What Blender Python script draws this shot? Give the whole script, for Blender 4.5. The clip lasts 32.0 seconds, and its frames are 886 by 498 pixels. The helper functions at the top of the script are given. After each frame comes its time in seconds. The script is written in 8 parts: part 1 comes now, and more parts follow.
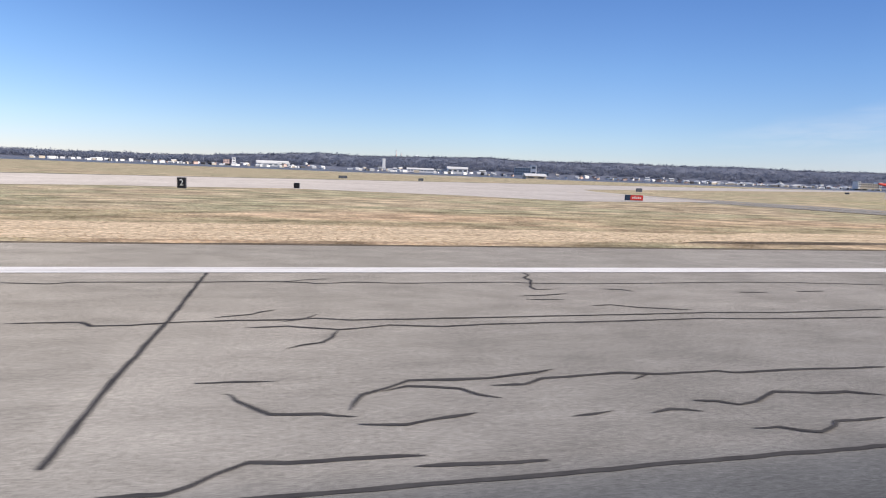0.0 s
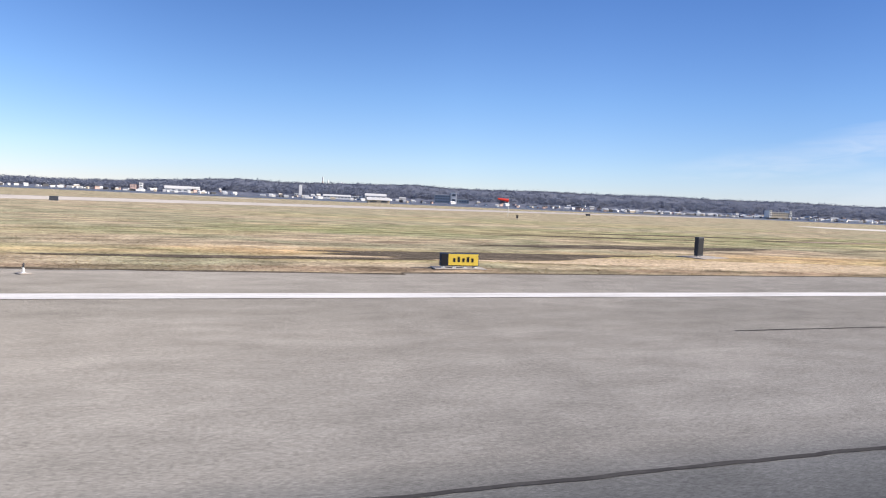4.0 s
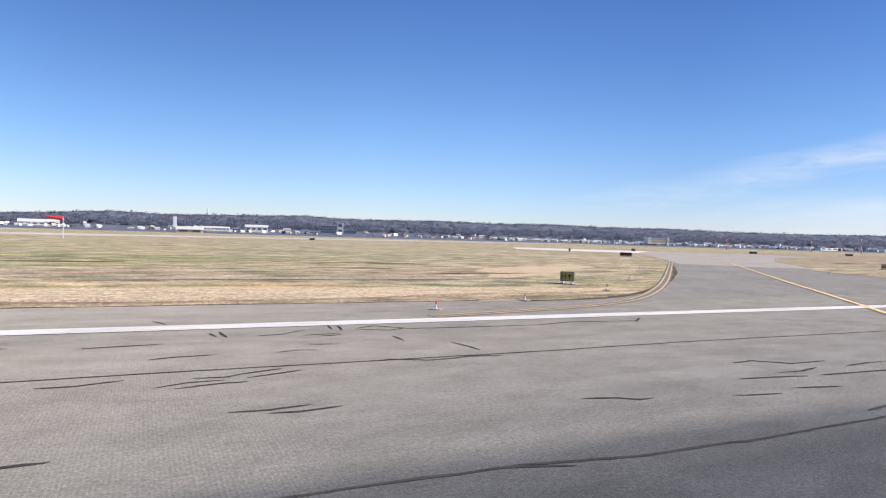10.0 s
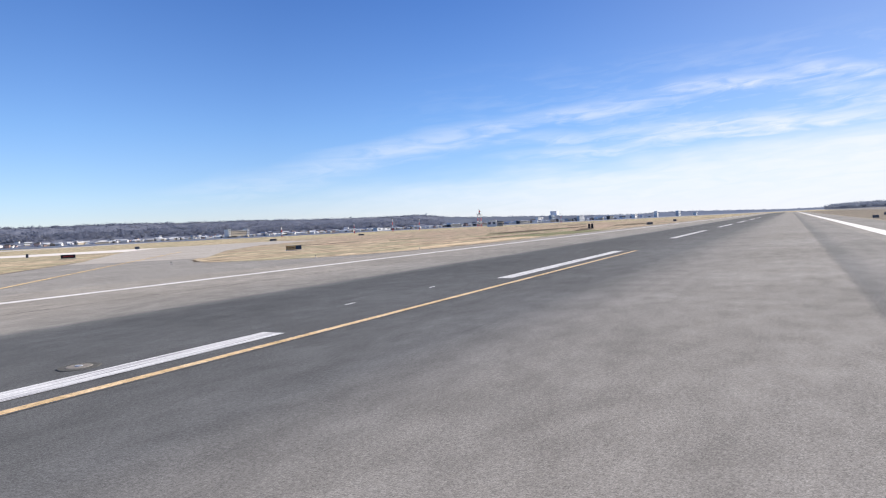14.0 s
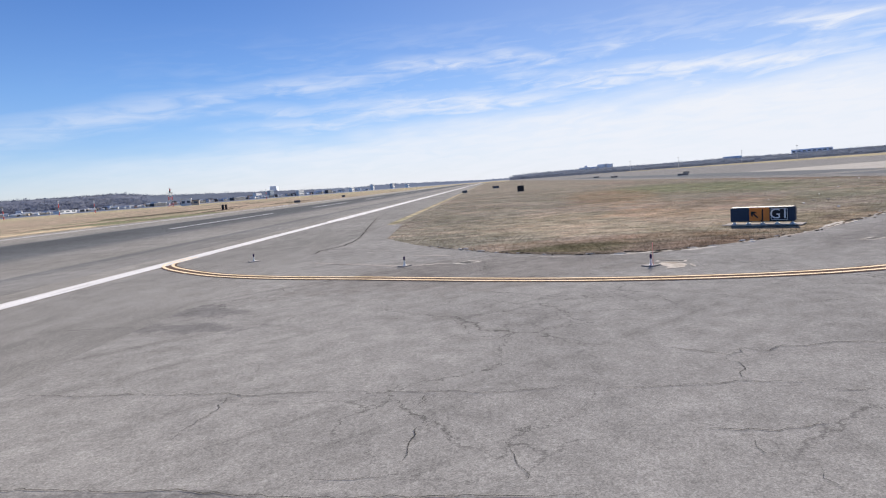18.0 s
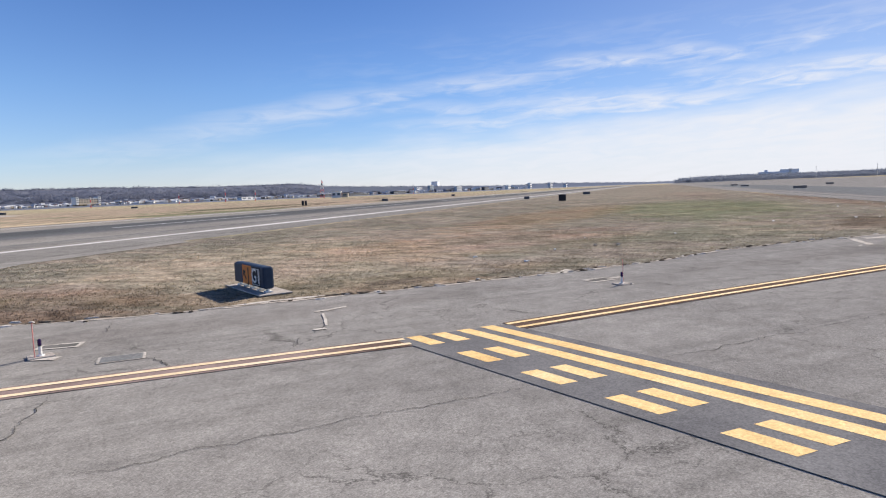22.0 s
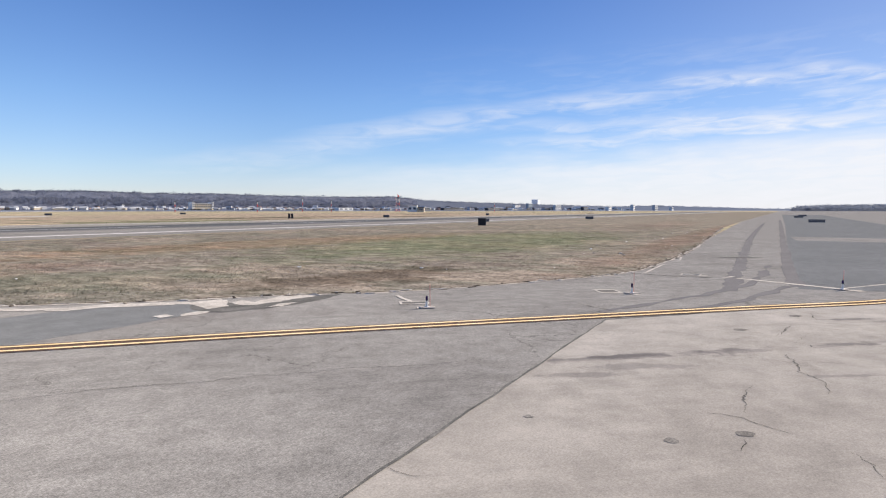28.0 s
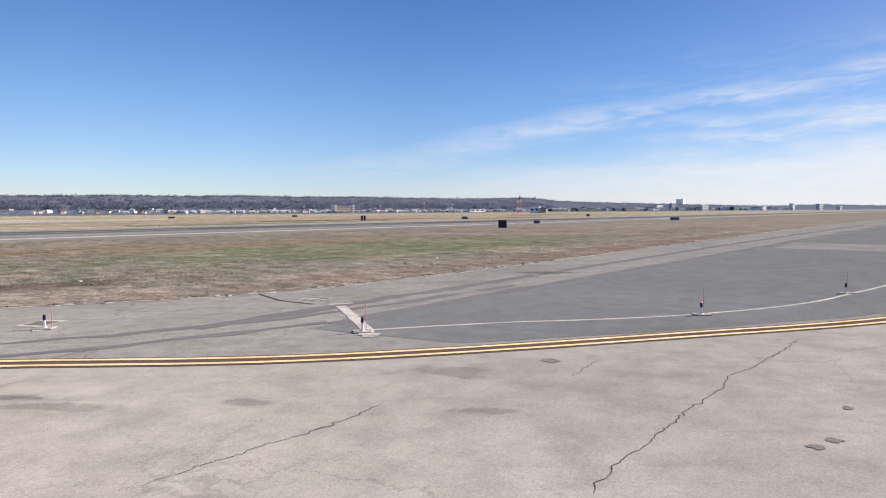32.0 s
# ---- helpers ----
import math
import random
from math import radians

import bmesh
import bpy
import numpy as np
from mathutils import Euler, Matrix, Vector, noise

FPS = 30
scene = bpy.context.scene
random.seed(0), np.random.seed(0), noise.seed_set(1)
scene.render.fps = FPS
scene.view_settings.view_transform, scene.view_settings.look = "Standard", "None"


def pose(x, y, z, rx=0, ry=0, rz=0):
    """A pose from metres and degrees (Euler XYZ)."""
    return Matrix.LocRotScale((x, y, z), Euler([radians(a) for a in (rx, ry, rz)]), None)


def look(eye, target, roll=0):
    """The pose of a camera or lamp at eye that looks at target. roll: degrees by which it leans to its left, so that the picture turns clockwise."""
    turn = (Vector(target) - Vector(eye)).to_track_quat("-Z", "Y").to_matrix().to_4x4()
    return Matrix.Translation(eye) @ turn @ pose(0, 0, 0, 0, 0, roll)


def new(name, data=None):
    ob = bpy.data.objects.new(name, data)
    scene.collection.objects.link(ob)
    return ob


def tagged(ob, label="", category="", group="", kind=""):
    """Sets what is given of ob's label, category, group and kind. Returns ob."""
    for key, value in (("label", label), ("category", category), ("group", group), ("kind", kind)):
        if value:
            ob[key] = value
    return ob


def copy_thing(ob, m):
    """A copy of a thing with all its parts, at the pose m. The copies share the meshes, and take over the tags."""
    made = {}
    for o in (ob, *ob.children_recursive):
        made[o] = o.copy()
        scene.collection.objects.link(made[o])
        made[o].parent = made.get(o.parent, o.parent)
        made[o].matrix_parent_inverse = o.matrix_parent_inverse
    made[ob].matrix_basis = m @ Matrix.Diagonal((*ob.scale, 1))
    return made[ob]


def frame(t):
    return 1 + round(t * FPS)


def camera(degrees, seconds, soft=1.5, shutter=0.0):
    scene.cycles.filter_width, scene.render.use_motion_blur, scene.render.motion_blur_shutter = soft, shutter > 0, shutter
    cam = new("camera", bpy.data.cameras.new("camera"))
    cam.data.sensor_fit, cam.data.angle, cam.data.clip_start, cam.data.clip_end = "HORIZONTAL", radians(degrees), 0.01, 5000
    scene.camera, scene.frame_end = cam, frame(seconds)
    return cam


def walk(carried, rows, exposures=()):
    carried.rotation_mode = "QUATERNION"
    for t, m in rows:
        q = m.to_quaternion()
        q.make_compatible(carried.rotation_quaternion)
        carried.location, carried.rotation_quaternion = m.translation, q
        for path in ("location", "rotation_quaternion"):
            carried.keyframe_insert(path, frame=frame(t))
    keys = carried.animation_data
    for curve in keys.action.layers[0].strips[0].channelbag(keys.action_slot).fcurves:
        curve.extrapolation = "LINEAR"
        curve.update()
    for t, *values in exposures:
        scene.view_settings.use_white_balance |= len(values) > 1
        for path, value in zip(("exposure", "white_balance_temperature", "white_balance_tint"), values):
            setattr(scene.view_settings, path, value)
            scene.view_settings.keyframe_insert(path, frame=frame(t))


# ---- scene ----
cam = camera(69.98, 32.0, soft=1.12, shutter=0.06)
PATH = [
    (0, (39.797, 4.373, 3.070), (42.260, 13.991, 1.875), 2.26),
    (0.5, (58.461, 4.275, 3.070), (60.959, 13.889, 1.913), 1.75),
    (1, (76.103, 4.235, 3.070), (78.670, 13.836, 1.956), 1.69),
    (1.5, (92.752, 4.182, 3.070), (95.412, 13.766, 2.035), 2.07),
    (2, (108.688, 4.042, 3.070), (111.419, 13.613, 2.106), 1.86),
    (2.5, (124.041, 3.835, 3.070), (126.927, 13.371, 2.208), 2.20),
    (3, (138.573, 3.696, 3.070), (141.575, 13.202, 2.285), 2.51),
    (3.5, (152.276, 3.681, 3.070), (155.363, 13.164, 2.336), 2.61),
    (5.5, (198.535, 3.723, 3.070), (201.538, 13.235, 2.361), 2.08),
    (6, (207.437, 3.673, 3.070), (210.438, 13.186, 2.369), 1.86),
    (6.5, (215.852, 3.658, 3.070), (218.894, 13.157, 2.365), 1.79),
    (7, (223.962, 3.627, 3.070), (227.019, 13.123, 2.383), 1.67),
    (7.5, (231.728, 3.506, 3.070), (234.812, 12.997, 2.431), 1.77),
    (8, (238.941, 3.310, 3.070), (242.074, 12.792, 2.541), 2.05),
    (8.5, (245.361, 3.165, 3.070), (248.622, 12.610, 2.690), 2.51),
    (9, (250.886, 3.166, 3.070), (254.359, 12.540, 2.820), 2.58),
    (9.5, (255.980, 2.895, 3.070), (259.784, 12.142, 2.889), 2.42),
    (10, (260.829, 2.357, 3.070), (265.103, 11.396, 2.889), 1.78),
    (10.5, (265.036, 1.654, 3.070), (269.841, 10.422, 2.875), 1.02),
    (11, (268.492, 0.410, 3.070), (273.897, 8.820, 2.843), 0.38),
    (11.5, (271.254, -1.543, 3.070), (277.250, 6.457, 2.856), -0.26),
    (12, (274.044, -3.904, 3.070), (280.671, 3.582, 2.848), -0.84),
    (12.5, (277.011, -6.222, 3.070), (284.283, 0.638, 2.833), -1.31),
    (13, (279.900, -8.738, 3.070), (287.741, -2.537, 2.798), -1.84),
    (13.5, (282.652, -11.439, 3.070), (291.005, -5.951, 2.761), -2.28),
    (14, (285.068, -14.233, 3.070), (293.818, -9.406, 2.716), -2.70),
    (14.5, (287.573, -17.279, 3.070), (296.692, -13.197, 2.661), -3.01),
    (15, (290.170, -20.379, 3.070), (299.581, -17.036, 2.563), -3.08),
    (15.5, (292.556, -23.308, 3.070), (302.179, -20.654, 2.475), -3.26),
    (17.5, (297.359, -37.117, 3.070), (307.275, -36.227, 2.128), -4.22),
    (18, (298.711, -40.557, 3.070), (308.625, -39.734, 2.054), -4.22),
    (18.5, (300.099, -43.816, 3.070), (310.006, -42.926, 2.046), -4.27),
    (19, (301.605, -47.177, 3.070), (311.494, -46.107, 2.035), -4.05),
    (19.5, (303.102, -50.555, 3.070), (312.955, -49.193, 2.037), -3.95),
    (20, (304.804, -54.077, 3.070), (314.592, -52.319, 2.017), -3.8),
    (20.5, (306.527, -57.346, 3.070), (316.236, -55.196, 2.022), -3.5),
    (21, (308.256, -60.334, 3.070), (317.884, -57.829, 2.054), -2.75),
    (21.5, (310.228, -63.493, 3.070), (319.758, -60.615, 2.116), -2.39),
    (22, (312.323, -66.570, 3.070), (321.734, -63.310, 2.161), -2.19),
    (22.5, (314.664, -69.820, 3.070), (323.947, -66.199, 2.224), -1.95),
    (23, (316.917, -72.784, 3.070), (326.109, -68.929, 2.260), -1.55),
    (23.5, (318.980, -75.501, 3.070), (328.119, -71.512, 2.311), -1.41),
    (24, (321.073, -78.279, 3.070), (330.192, -74.237, 2.351), -0.93),
    (24.5, (323.126, -80.981, 3.070), (332.233, -76.909, 2.381), -0.43),
    (25, (325.278, -83.608, 3.070), (334.369, -79.494, 2.419), 0.23),
    (25.5, (327.404, -85.916, 3.070), (336.468, -81.739, 2.445), 0.25),
    (27.5, (335.843, -94.983, 3.070), (344.711, -90.403, 2.464), 0.16),
    (28, (337.776, -96.953, 3.070), (346.557, -92.209, 2.448), 0.09),
    (28.5, (339.905, -98.995, 3.070), (348.578, -94.057, 2.431), 0.11),
    (29, (342.103, -100.891, 3.070), (350.662, -95.760, 2.425), 0.13),
    (29.5, (344.278, -102.824, 3.070), (352.716, -97.494, 2.443), -0.07),
    (30, (346.475, -104.594, 3.070), (354.774, -99.050, 2.440), -0.23),
    (30.5, (348.553, -106.220, 3.070), (356.690, -100.438, 2.459), -0.56),
    (31, (350.816, -107.849, 3.070), (358.769, -101.818, 2.459), -0.54),
    (31.5, (353.168, -109.416, 3.070), (360.924, -103.134, 2.462), -0.52),
    (32, (355.736, -111.012, 3.070), (363.282, -104.477, 2.472), -0.30),
]
walk(cam, [(t, look(eye, target, roll)) for t, eye, target, roll in PATH], [(0, 1.03, 6800, 12), (1, 1.19, 6800, 12), (2, 1.12, 6800, 12), (3, 1.14, 6800, 12), (6, 1.17, 6750, 12), (10, 1.17, 6780, 12), (13, 1.22, 6760, 11), (15, 1.17, 6780, 11), (17.5, 1.08, 6800, 11), (20, 1.1, 6860, 12), (22, 1.06, 6950, 12), (24, 1.17, 7120, 12), (25.5, 1.16, 7120, 12), (28, 1.14, 7100, 12), (32, 1.09, 7050, 12)])

# ---- sky and sun ----
SUN_AZ, SUN_EL = radians(109), radians(28)
world = bpy.data.worlds.new("sky")
scene.world = world
world.use_nodes = True
wt = world.node_tree
wt.nodes.clear()


def add(tree, kind, **values):
    n = tree.nodes.new(kind)
    for key, value in values.items():
        if key in n.inputs:
            n.inputs[key].default_value = value
    return n


def math_node(tree, op, a, b=None, clamp=False):
    n = tree.nodes.new("ShaderNodeMath")
    n.operation, n.use_clamp = op, clamp
    for k, v in enumerate((a, b)):
        if v is None:
            continue
        if isinstance(v, (int, float)):
            n.inputs[k].default_value = v
        else:
            tree.links.new(v, n.inputs[k])
    return n.outputs[0]


def ramp_node(tree, fac, stops):
    n = tree.nodes.new("ShaderNodeValToRGB")
    while len(n.color_ramp.elements) < len(stops):
        n.color_ramp.elements.new(0.5)
    for e, (at, colour) in zip(n.color_ramp.elements, stops):
        e.position, e.color = at, (*colour, 1) if len(colour) == 3 else colour
    tree.links.new(fac, n.inputs[0])
    return n.outputs[0]


def mix_node(tree, fac, a, b, blend="MIX"):
    n = tree.nodes.new("ShaderNodeMix")
    n.data_type, n.blend_type = "RGBA", blend
    for socket, v in ((n.inputs[0], fac), (n.inputs[6], a), (n.inputs[7], b)):
        if isinstance(v, (int, float)):
            socket.default_value = v
        elif isinstance(v, tuple):
            socket.default_value = (*v, 1) if len(v) == 3 else v
        else:
            tree.links.new(v, socket)
    return n.outputs[2]


# wisps of cirrus: bearing, height, half length, half thickness, slope, strength
CIRRUS = [(46, 4.5, 9, 0.9, 0.12, 0.3), (57, 7.0, 11, 0.85, 0.165, 0.52), (70, 9.05, 11, 0.5, 0.115, 0.45), (86, 10.55, 5, 0.45, -0.05, 0.55),
          (93.2, 10.6, 3.4, 0.4, -0.18, 0.45), (71.5, 7.25, 5.5, 0.4, -0.06, 0.34), (73.5, 5.95, 8, 0.5, 0.02, 0.42), (87, 7.0, 11, 0.65, -0.04, 0.6),
          (100, 8.0, 9, 0.45, -0.13, 0.5), (110, 8.0, 12, 0.55, -0.06, 0.62), (118, 10.1, 5.5, 0.5, -0.09, 0.7), (101.8, 10.7, 1.6, 0.4, 0, 0.32),
          (131, 8.6, 10, 0.6, -0.05, 0.6), (140, 13, 12, 0.7, 0.03, 0.5)]


def make_sky():
    sky = wt.nodes.new("ShaderNodeTexSky")
    sky.sky_type, sky.sun_disc = "NISHITA", False
    sky.sun_elevation, sky.sun_rotation = SUN_EL, SUN_AZ
    sky.air_density, sky.dust_density, sky.ozone_density = 1.0, 0.0, 3.5
    coord = wt.nodes.new("ShaderNodeTexCoord")
    split = wt.nodes.new("ShaderNodeSeparateXYZ")
    wt.links.new(coord.outputs["Generated"], split.inputs[0])
    # cirrus by compass bearing and height, both in degrees
    bearing = math_node(wt, "MULTIPLY", math_node(wt, "ARCTAN2", split.outputs[0], split.outputs[1]), 57.2958)
    rise = math_node(wt, "MULTIPLY", math_node(wt, "ARCSINE", split.outputs[2]), 57.2958)
    both = wt.nodes.new("ShaderNodeCombineXYZ")
    wt.links.new(math_node(wt, "MULTIPLY", bearing, 0.11), both.inputs[0])
    wt.links.new(math_node(wt, "MULTIPLY", math_node(wt, "SUBTRACT", rise, math_node(wt, "MULTIPLY", bearing, 0.05)), 0.6), both.inputs[1])
    wide = add(wt, "ShaderNodeTexNoise", Scale=1.0, Detail=3.0, Roughness=0.5)
    wt.links.new(both.outputs[0], wide.inputs["Vector"])
    fine = add(wt, "ShaderNodeTexNoise", Scale=2.6, Detail=5.0, Roughness=0.54, Distortion=0.8)
    wt.links.new(both.outputs[0], fine.inputs["Vector"])
    bent = math_node(wt, "ADD", rise, math_node(wt, "MULTIPLY", math_node(wt, "SUBTRACT", wide.outputs[0], 0.5), 1.5))
    bent = math_node(wt, "ADD", bent, math_node(wt, "MULTIPLY", math_node(wt, "SUBTRACT", fine.outputs[0], 0.5), 0.9))
    streak = None
    for mid, high, half, thick, slope, strong in CIRRUS:
        half, thick, strong = half * 1.3, thick * 1.75, strong * 0.76
        du = math_node(wt, "SUBTRACT", bearing, mid)
        dv = math_node(wt, "SUBTRACT", bent, math_node(wt, "ADD", math_node(wt, "MULTIPLY", du, slope), high))
        far = math_node(wt, "ADD", math_node(wt, "POWER", math_node(wt, "ABSOLUTE", math_node(wt, "DIVIDE", du, half)), 2.0), math_node(wt, "POWER", math_node(wt, "ABSOLUTE", math_node(wt, "DIVIDE", dv, thick)), 2.0))
        one = math_node(wt, "MULTIPLY", math_node(wt, "POWER", math_node(wt, "SUBTRACT", 1.0, far, clamp=True), 1.4), strong)
        streak = one if streak is None else math_node(wt, "MAXIMUM", streak, one)
    fibre = ramp_node(wt, fine.outputs[0], [(0.3, (0.3,) * 3), (0.62, (1, 1, 1))])
    streak = math_node(wt, "MULTIPLY", streak, fibre)
    # faint threads between the wisps
    zone = math_node(wt, "MULTIPLY", ramp_node(wt, math_node(wt, "DIVIDE", rise, 20.0), [(0.1, (0, 0, 0)), (0.3, (1, 1, 1)), (0.45, (1, 1, 1)), (0.72, (0, 0, 0))]), ramp_node(wt, math_node(wt, "DIVIDE", bearing, 180.0), [(0.3, (0, 0, 0)), (0.5, (1, 1, 1)), (0.85, (1, 1, 1)), (1.0, (0, 0, 0))]))
    threads = ramp_node(wt, math_node(wt, "ADD", math_node(wt, "MULTIPLY", wide.outputs[0], 0.5), math_node(wt, "MULTIPLY", fine.outputs[0], 0.5)), [(0.46, (0, 0, 0)), (0.64, (0.34,) * 3)])
    streak = math_node(wt, "ADD", streak, math_node(wt, "MULTIPLY", threads, zone), clamp=True)
    # a wide veil below them that reaches down to the horizon
    brim = wt.nodes.new("ShaderNodeMapRange")
    brim.interpolation_type = "SMOOTHSTEP"
    brim.inputs[1].default_value, brim.inputs[2].default_value, brim.inputs[3].default_value, brim.inputs[4].default_value = 40, 125, 3.3, 6.8
    wt.links.new(bearing, brim.inputs[0])
    below = math_node(wt, "SUBTRACT", brim.outputs[0], math_node(wt, "ADD", rise, math_node(wt, "MULTIPLY", math_node(wt, "SUBTRACT", wide.outputs[0], 0.5), 3.4)))
    veil = wt.nodes.new("ShaderNodeMapRange")
    veil.interpolation_type = "SMOOTHSTEP"
    veil.inputs[1].default_value, veil.inputs[2].default_value = -1.7, 1.7
    wt.links.new(below, veil.inputs[0])
    start = wt.nodes.new("ShaderNodeMapRange")
    start.interpolation_type = "SMOOTHSTEP"
    start.inputs[1].default_value, start.inputs[2].default_value, start.inputs[4].default_value = 28, 82, 0.76
    wt.links.new(bearing, start.inputs[0])
    hazy = math_node(wt, "MULTIPLY", math_node(wt, "MULTIPLY", veil.outputs[0], start.outputs[0]), ramp_node(wt, fine.outputs[0], [(0.25, (0.7,) * 3), (0.62, (1, 1, 1))]))
    # thin milky air on the sun's side
    milk = wt.nodes.new("ShaderNodeMapRange")
    milk.interpolation_type = "SMOOTHSTEP"
    milk.inputs[1].default_value, milk.inputs[2].default_value, milk.inputs[4].default_value = 60, 120, 0.3
    wt.links.new(bearing, milk.inputs[0])
    cover = math_node(wt, "ADD", math_node(wt, "MAXIMUM", streak, hazy), math_node(wt, "MULTIPLY", milk.outputs[0], ramp_node(wt, split.outputs[2], [(0.05, (1, 1, 1)), (0.5, (0.4,) * 3)])), clamp=True)
    # the clear air grows deeper blue with height, dimmed on the sun's side and lifted away from it
    height = ramp_node(wt, split.outputs[2], [(0.0, (0.655, 0.695, 0.985)), (0.06, (0.66, 0.74, 0.985)), (0.16, (0.565, 0.71, 0.96)), (0.4, (0.33, 0.51, 0.825))])
    side = math_node(wt, "ADD", math_node(wt, "MULTIPLY", split.outputs[0], math.sin(SUN_AZ)), math_node(wt, "MULTIPLY", split.outputs[1], math.cos(SUN_AZ)))
    dim = ramp_node(wt, math_node(wt, "ADD", math_node(wt, "MULTIPLY", side, 0.5), 0.5), [(0.3, (1.06, 1.06, 1.06)), (0.5, (1.17, 1.16, 1.14)), (0.6, (1.07, 1.07, 1.07)), (0.725, (0.825, 0.845, 0.87)), (1.0, (0.6, 0.62, 0.66))])
    air = mix_node(wt, 1.0, mix_node(wt, 1.0, sky.outputs[0], height, "MULTIPLY"), dim, "MULTIPLY")
    lit = mix_node(wt, cover, air, (5.2, 5.6, 6.3))
    back = wt.nodes.new("ShaderNodeBackground")
    back.inputs[1].default_value = 0.075
    wt.links.new(lit, back.inputs[0])
    out = wt.nodes.new("ShaderNodeOutputWorld")
    wt.links.new(back.outputs[0], out.inputs[0])


make_sky()
sun = new("sun", bpy.data.lights.new("sun", "SUN"))
sun.data.energy, sun.data.angle, sun.data.color = 3.9, radians(0.55), (1.0, 0.95, 0.87)
sun.matrix_world = look((math.sin(SUN_AZ) * 100, math.cos(SUN_AZ) * 100, math.tan(SUN_EL) * 100), (0, 0, 0))


# ---- materials ----
def material(name, stops, scale=0.3, fine=20.0, rough=0.95, grain=0.35, bump=0.3, metal=0.0, stretch=(1, 1, 1), island=0.0, spec=0.12, mottle=0.0, grit=0.0, crazing=0.0, uneven=0.0, zones=(), fray=0.35, streaks=None):
    """A surface in world metres: colours by a broad noise, a fine grain over it, and relief."""
    m = bpy.data.materials.new(name)
    m.use_nodes = True
    t = m.node_tree
    b = t.nodes["Principled BSDF"]
    geo = t.nodes.new("ShaderNodeNewGeometry")
    mapping = t.nodes.new("ShaderNodeMapping")
    mapping.inputs["Scale"].default_value = stretch
    t.links.new(geo.outputs["Position"], mapping.inputs[0])
    broad = add(t, "ShaderNodeTexNoise", Scale=scale, Detail=7.0, Roughness=0.6)
    t.links.new(mapping.outputs[0], broad.inputs["Vector"])
    small = add(t, "ShaderNodeTexNoise", Scale=fine, Detail=5.0, Roughness=0.7)
    t.links.new(geo.outputs["Position"], small.inputs["Vector"])
    n = len(stops)
    colour = ramp_node(t, broad.outputs[0], [(0.32 + 0.36 * k / max(n - 1, 1), c) for k, c in enumerate(stops)])
    tone = ramp_node(t, small.outputs[0], [(0.36, (1 - grain,) * 3), (0.64, (1 + grain,) * 3)])
    colour = mix_node(t, 1.0, colour, tone, "MULTIPLY")
    if mottle:
        mid = add(t, "ShaderNodeTexNoise", Scale=scale * 9, Detail=6.0, Roughness=0.65)
        t.links.new(mapping.outputs[0], mid.inputs["Vector"])
        colour = mix_node(t, 1.0, colour, ramp_node(t, mid.outputs[0], [(0.35, (1 - mottle,) * 3), (0.65, (1 + mottle,) * 3)]), "MULTIPLY")
    if grit:
        stones = add(t, "ShaderNodeTexNoise", Scale=13.0, Detail=3.0, Roughness=0.75)
        t.links.new(geo.outputs["Position"], stones.inputs["Vector"])
        colour = mix_node(t, 1.0, colour, ramp_node(t, stones.outputs[0], [(0.36, (1 - grit,) * 3), (0.64, (1 + grit,) * 3)]), "MULTIPLY")
    if crazing:
        # a net of hairline cracks, in places
        bend = add(t, "ShaderNodeTexNoise", Scale=0.8, Detail=6.0, Roughness=0.7)
        t.links.new(geo.outputs["Position"], bend.inputs["Vector"])
        bent = t.nodes.new("ShaderNodeVectorMath")
        bent.operation = "MULTIPLY_ADD"
        t.links.new(bend.outputs[1], bent.inputs[0])
        bent.inputs[1].default_value = (1.6, 1.6, 0)
        t.links.new(geo.outputs["Position"], bent.inputs[2])
        where = add(t, "ShaderNodeTexNoise", Scale=0.16, Detail=3.0)
        t.links.new(geo.outputs["Position"], where.inputs["Vector"])
        for size, thin, depth, seat in ((0.42, 0.004, crazing, 0.46), (1.3, 0.009, crazing * 0.7, 0.54)):
            cell = add(t, "ShaderNodeTexVoronoi", Scale=size)
            cell.feature = "DISTANCE_TO_EDGE"
            t.links.new(bent.outputs[0], cell.inputs["Vector"])
            line = ramp_node(t, cell.outputs[0], [(0.0, (1, 1, 1)), (thin, (0.75, 0.75, 0.75)), (thin * 2, (0, 0, 0))])
            amount = math_node(t, "MULTIPLY", line, ramp_node(t, where.outputs[0], [(seat, (0, 0, 0)), (seat + 0.12, (depth,) * 3)]))
            colour = mix_node(t, amount, colour, (0.05, 0.047, 0.043))
    if streaks:
        # long faint drag marks in one direction
        turn, depth = streaks
        lay = t.nodes.new("ShaderNodeMapping")
        lay.vector_type = "TEXTURE"
        lay.inputs["Rotation"].default_value, lay.inputs["Scale"].default_value = (0, 0, turn), (9.0, 0.55, 1)
        t.links.new(geo.outputs["Position"], lay.inputs[0])
        drag = add(t, "ShaderNodeTexNoise", Scale=1.0, Detail=5.0, Roughness=0.62)
        t.links.new(lay.outputs[0], drag.inputs["Vector"])
        colour = mix_node(t, 1.0, colour, ramp_node(t, drag.outputs[0], [(0.3, (1 - depth,) * 3), (0.45, (1,) * 3), (0.62, (1 + depth * 0.3,) * 3)]), "MULTIPLY")
    if zones:
        frayed = add(t, "ShaderNodeTexNoise", Scale=fray, Detail=7.0, Roughness=0.68)
        t.links.new(mapping.outputs[0], frayed.inputs["Vector"])
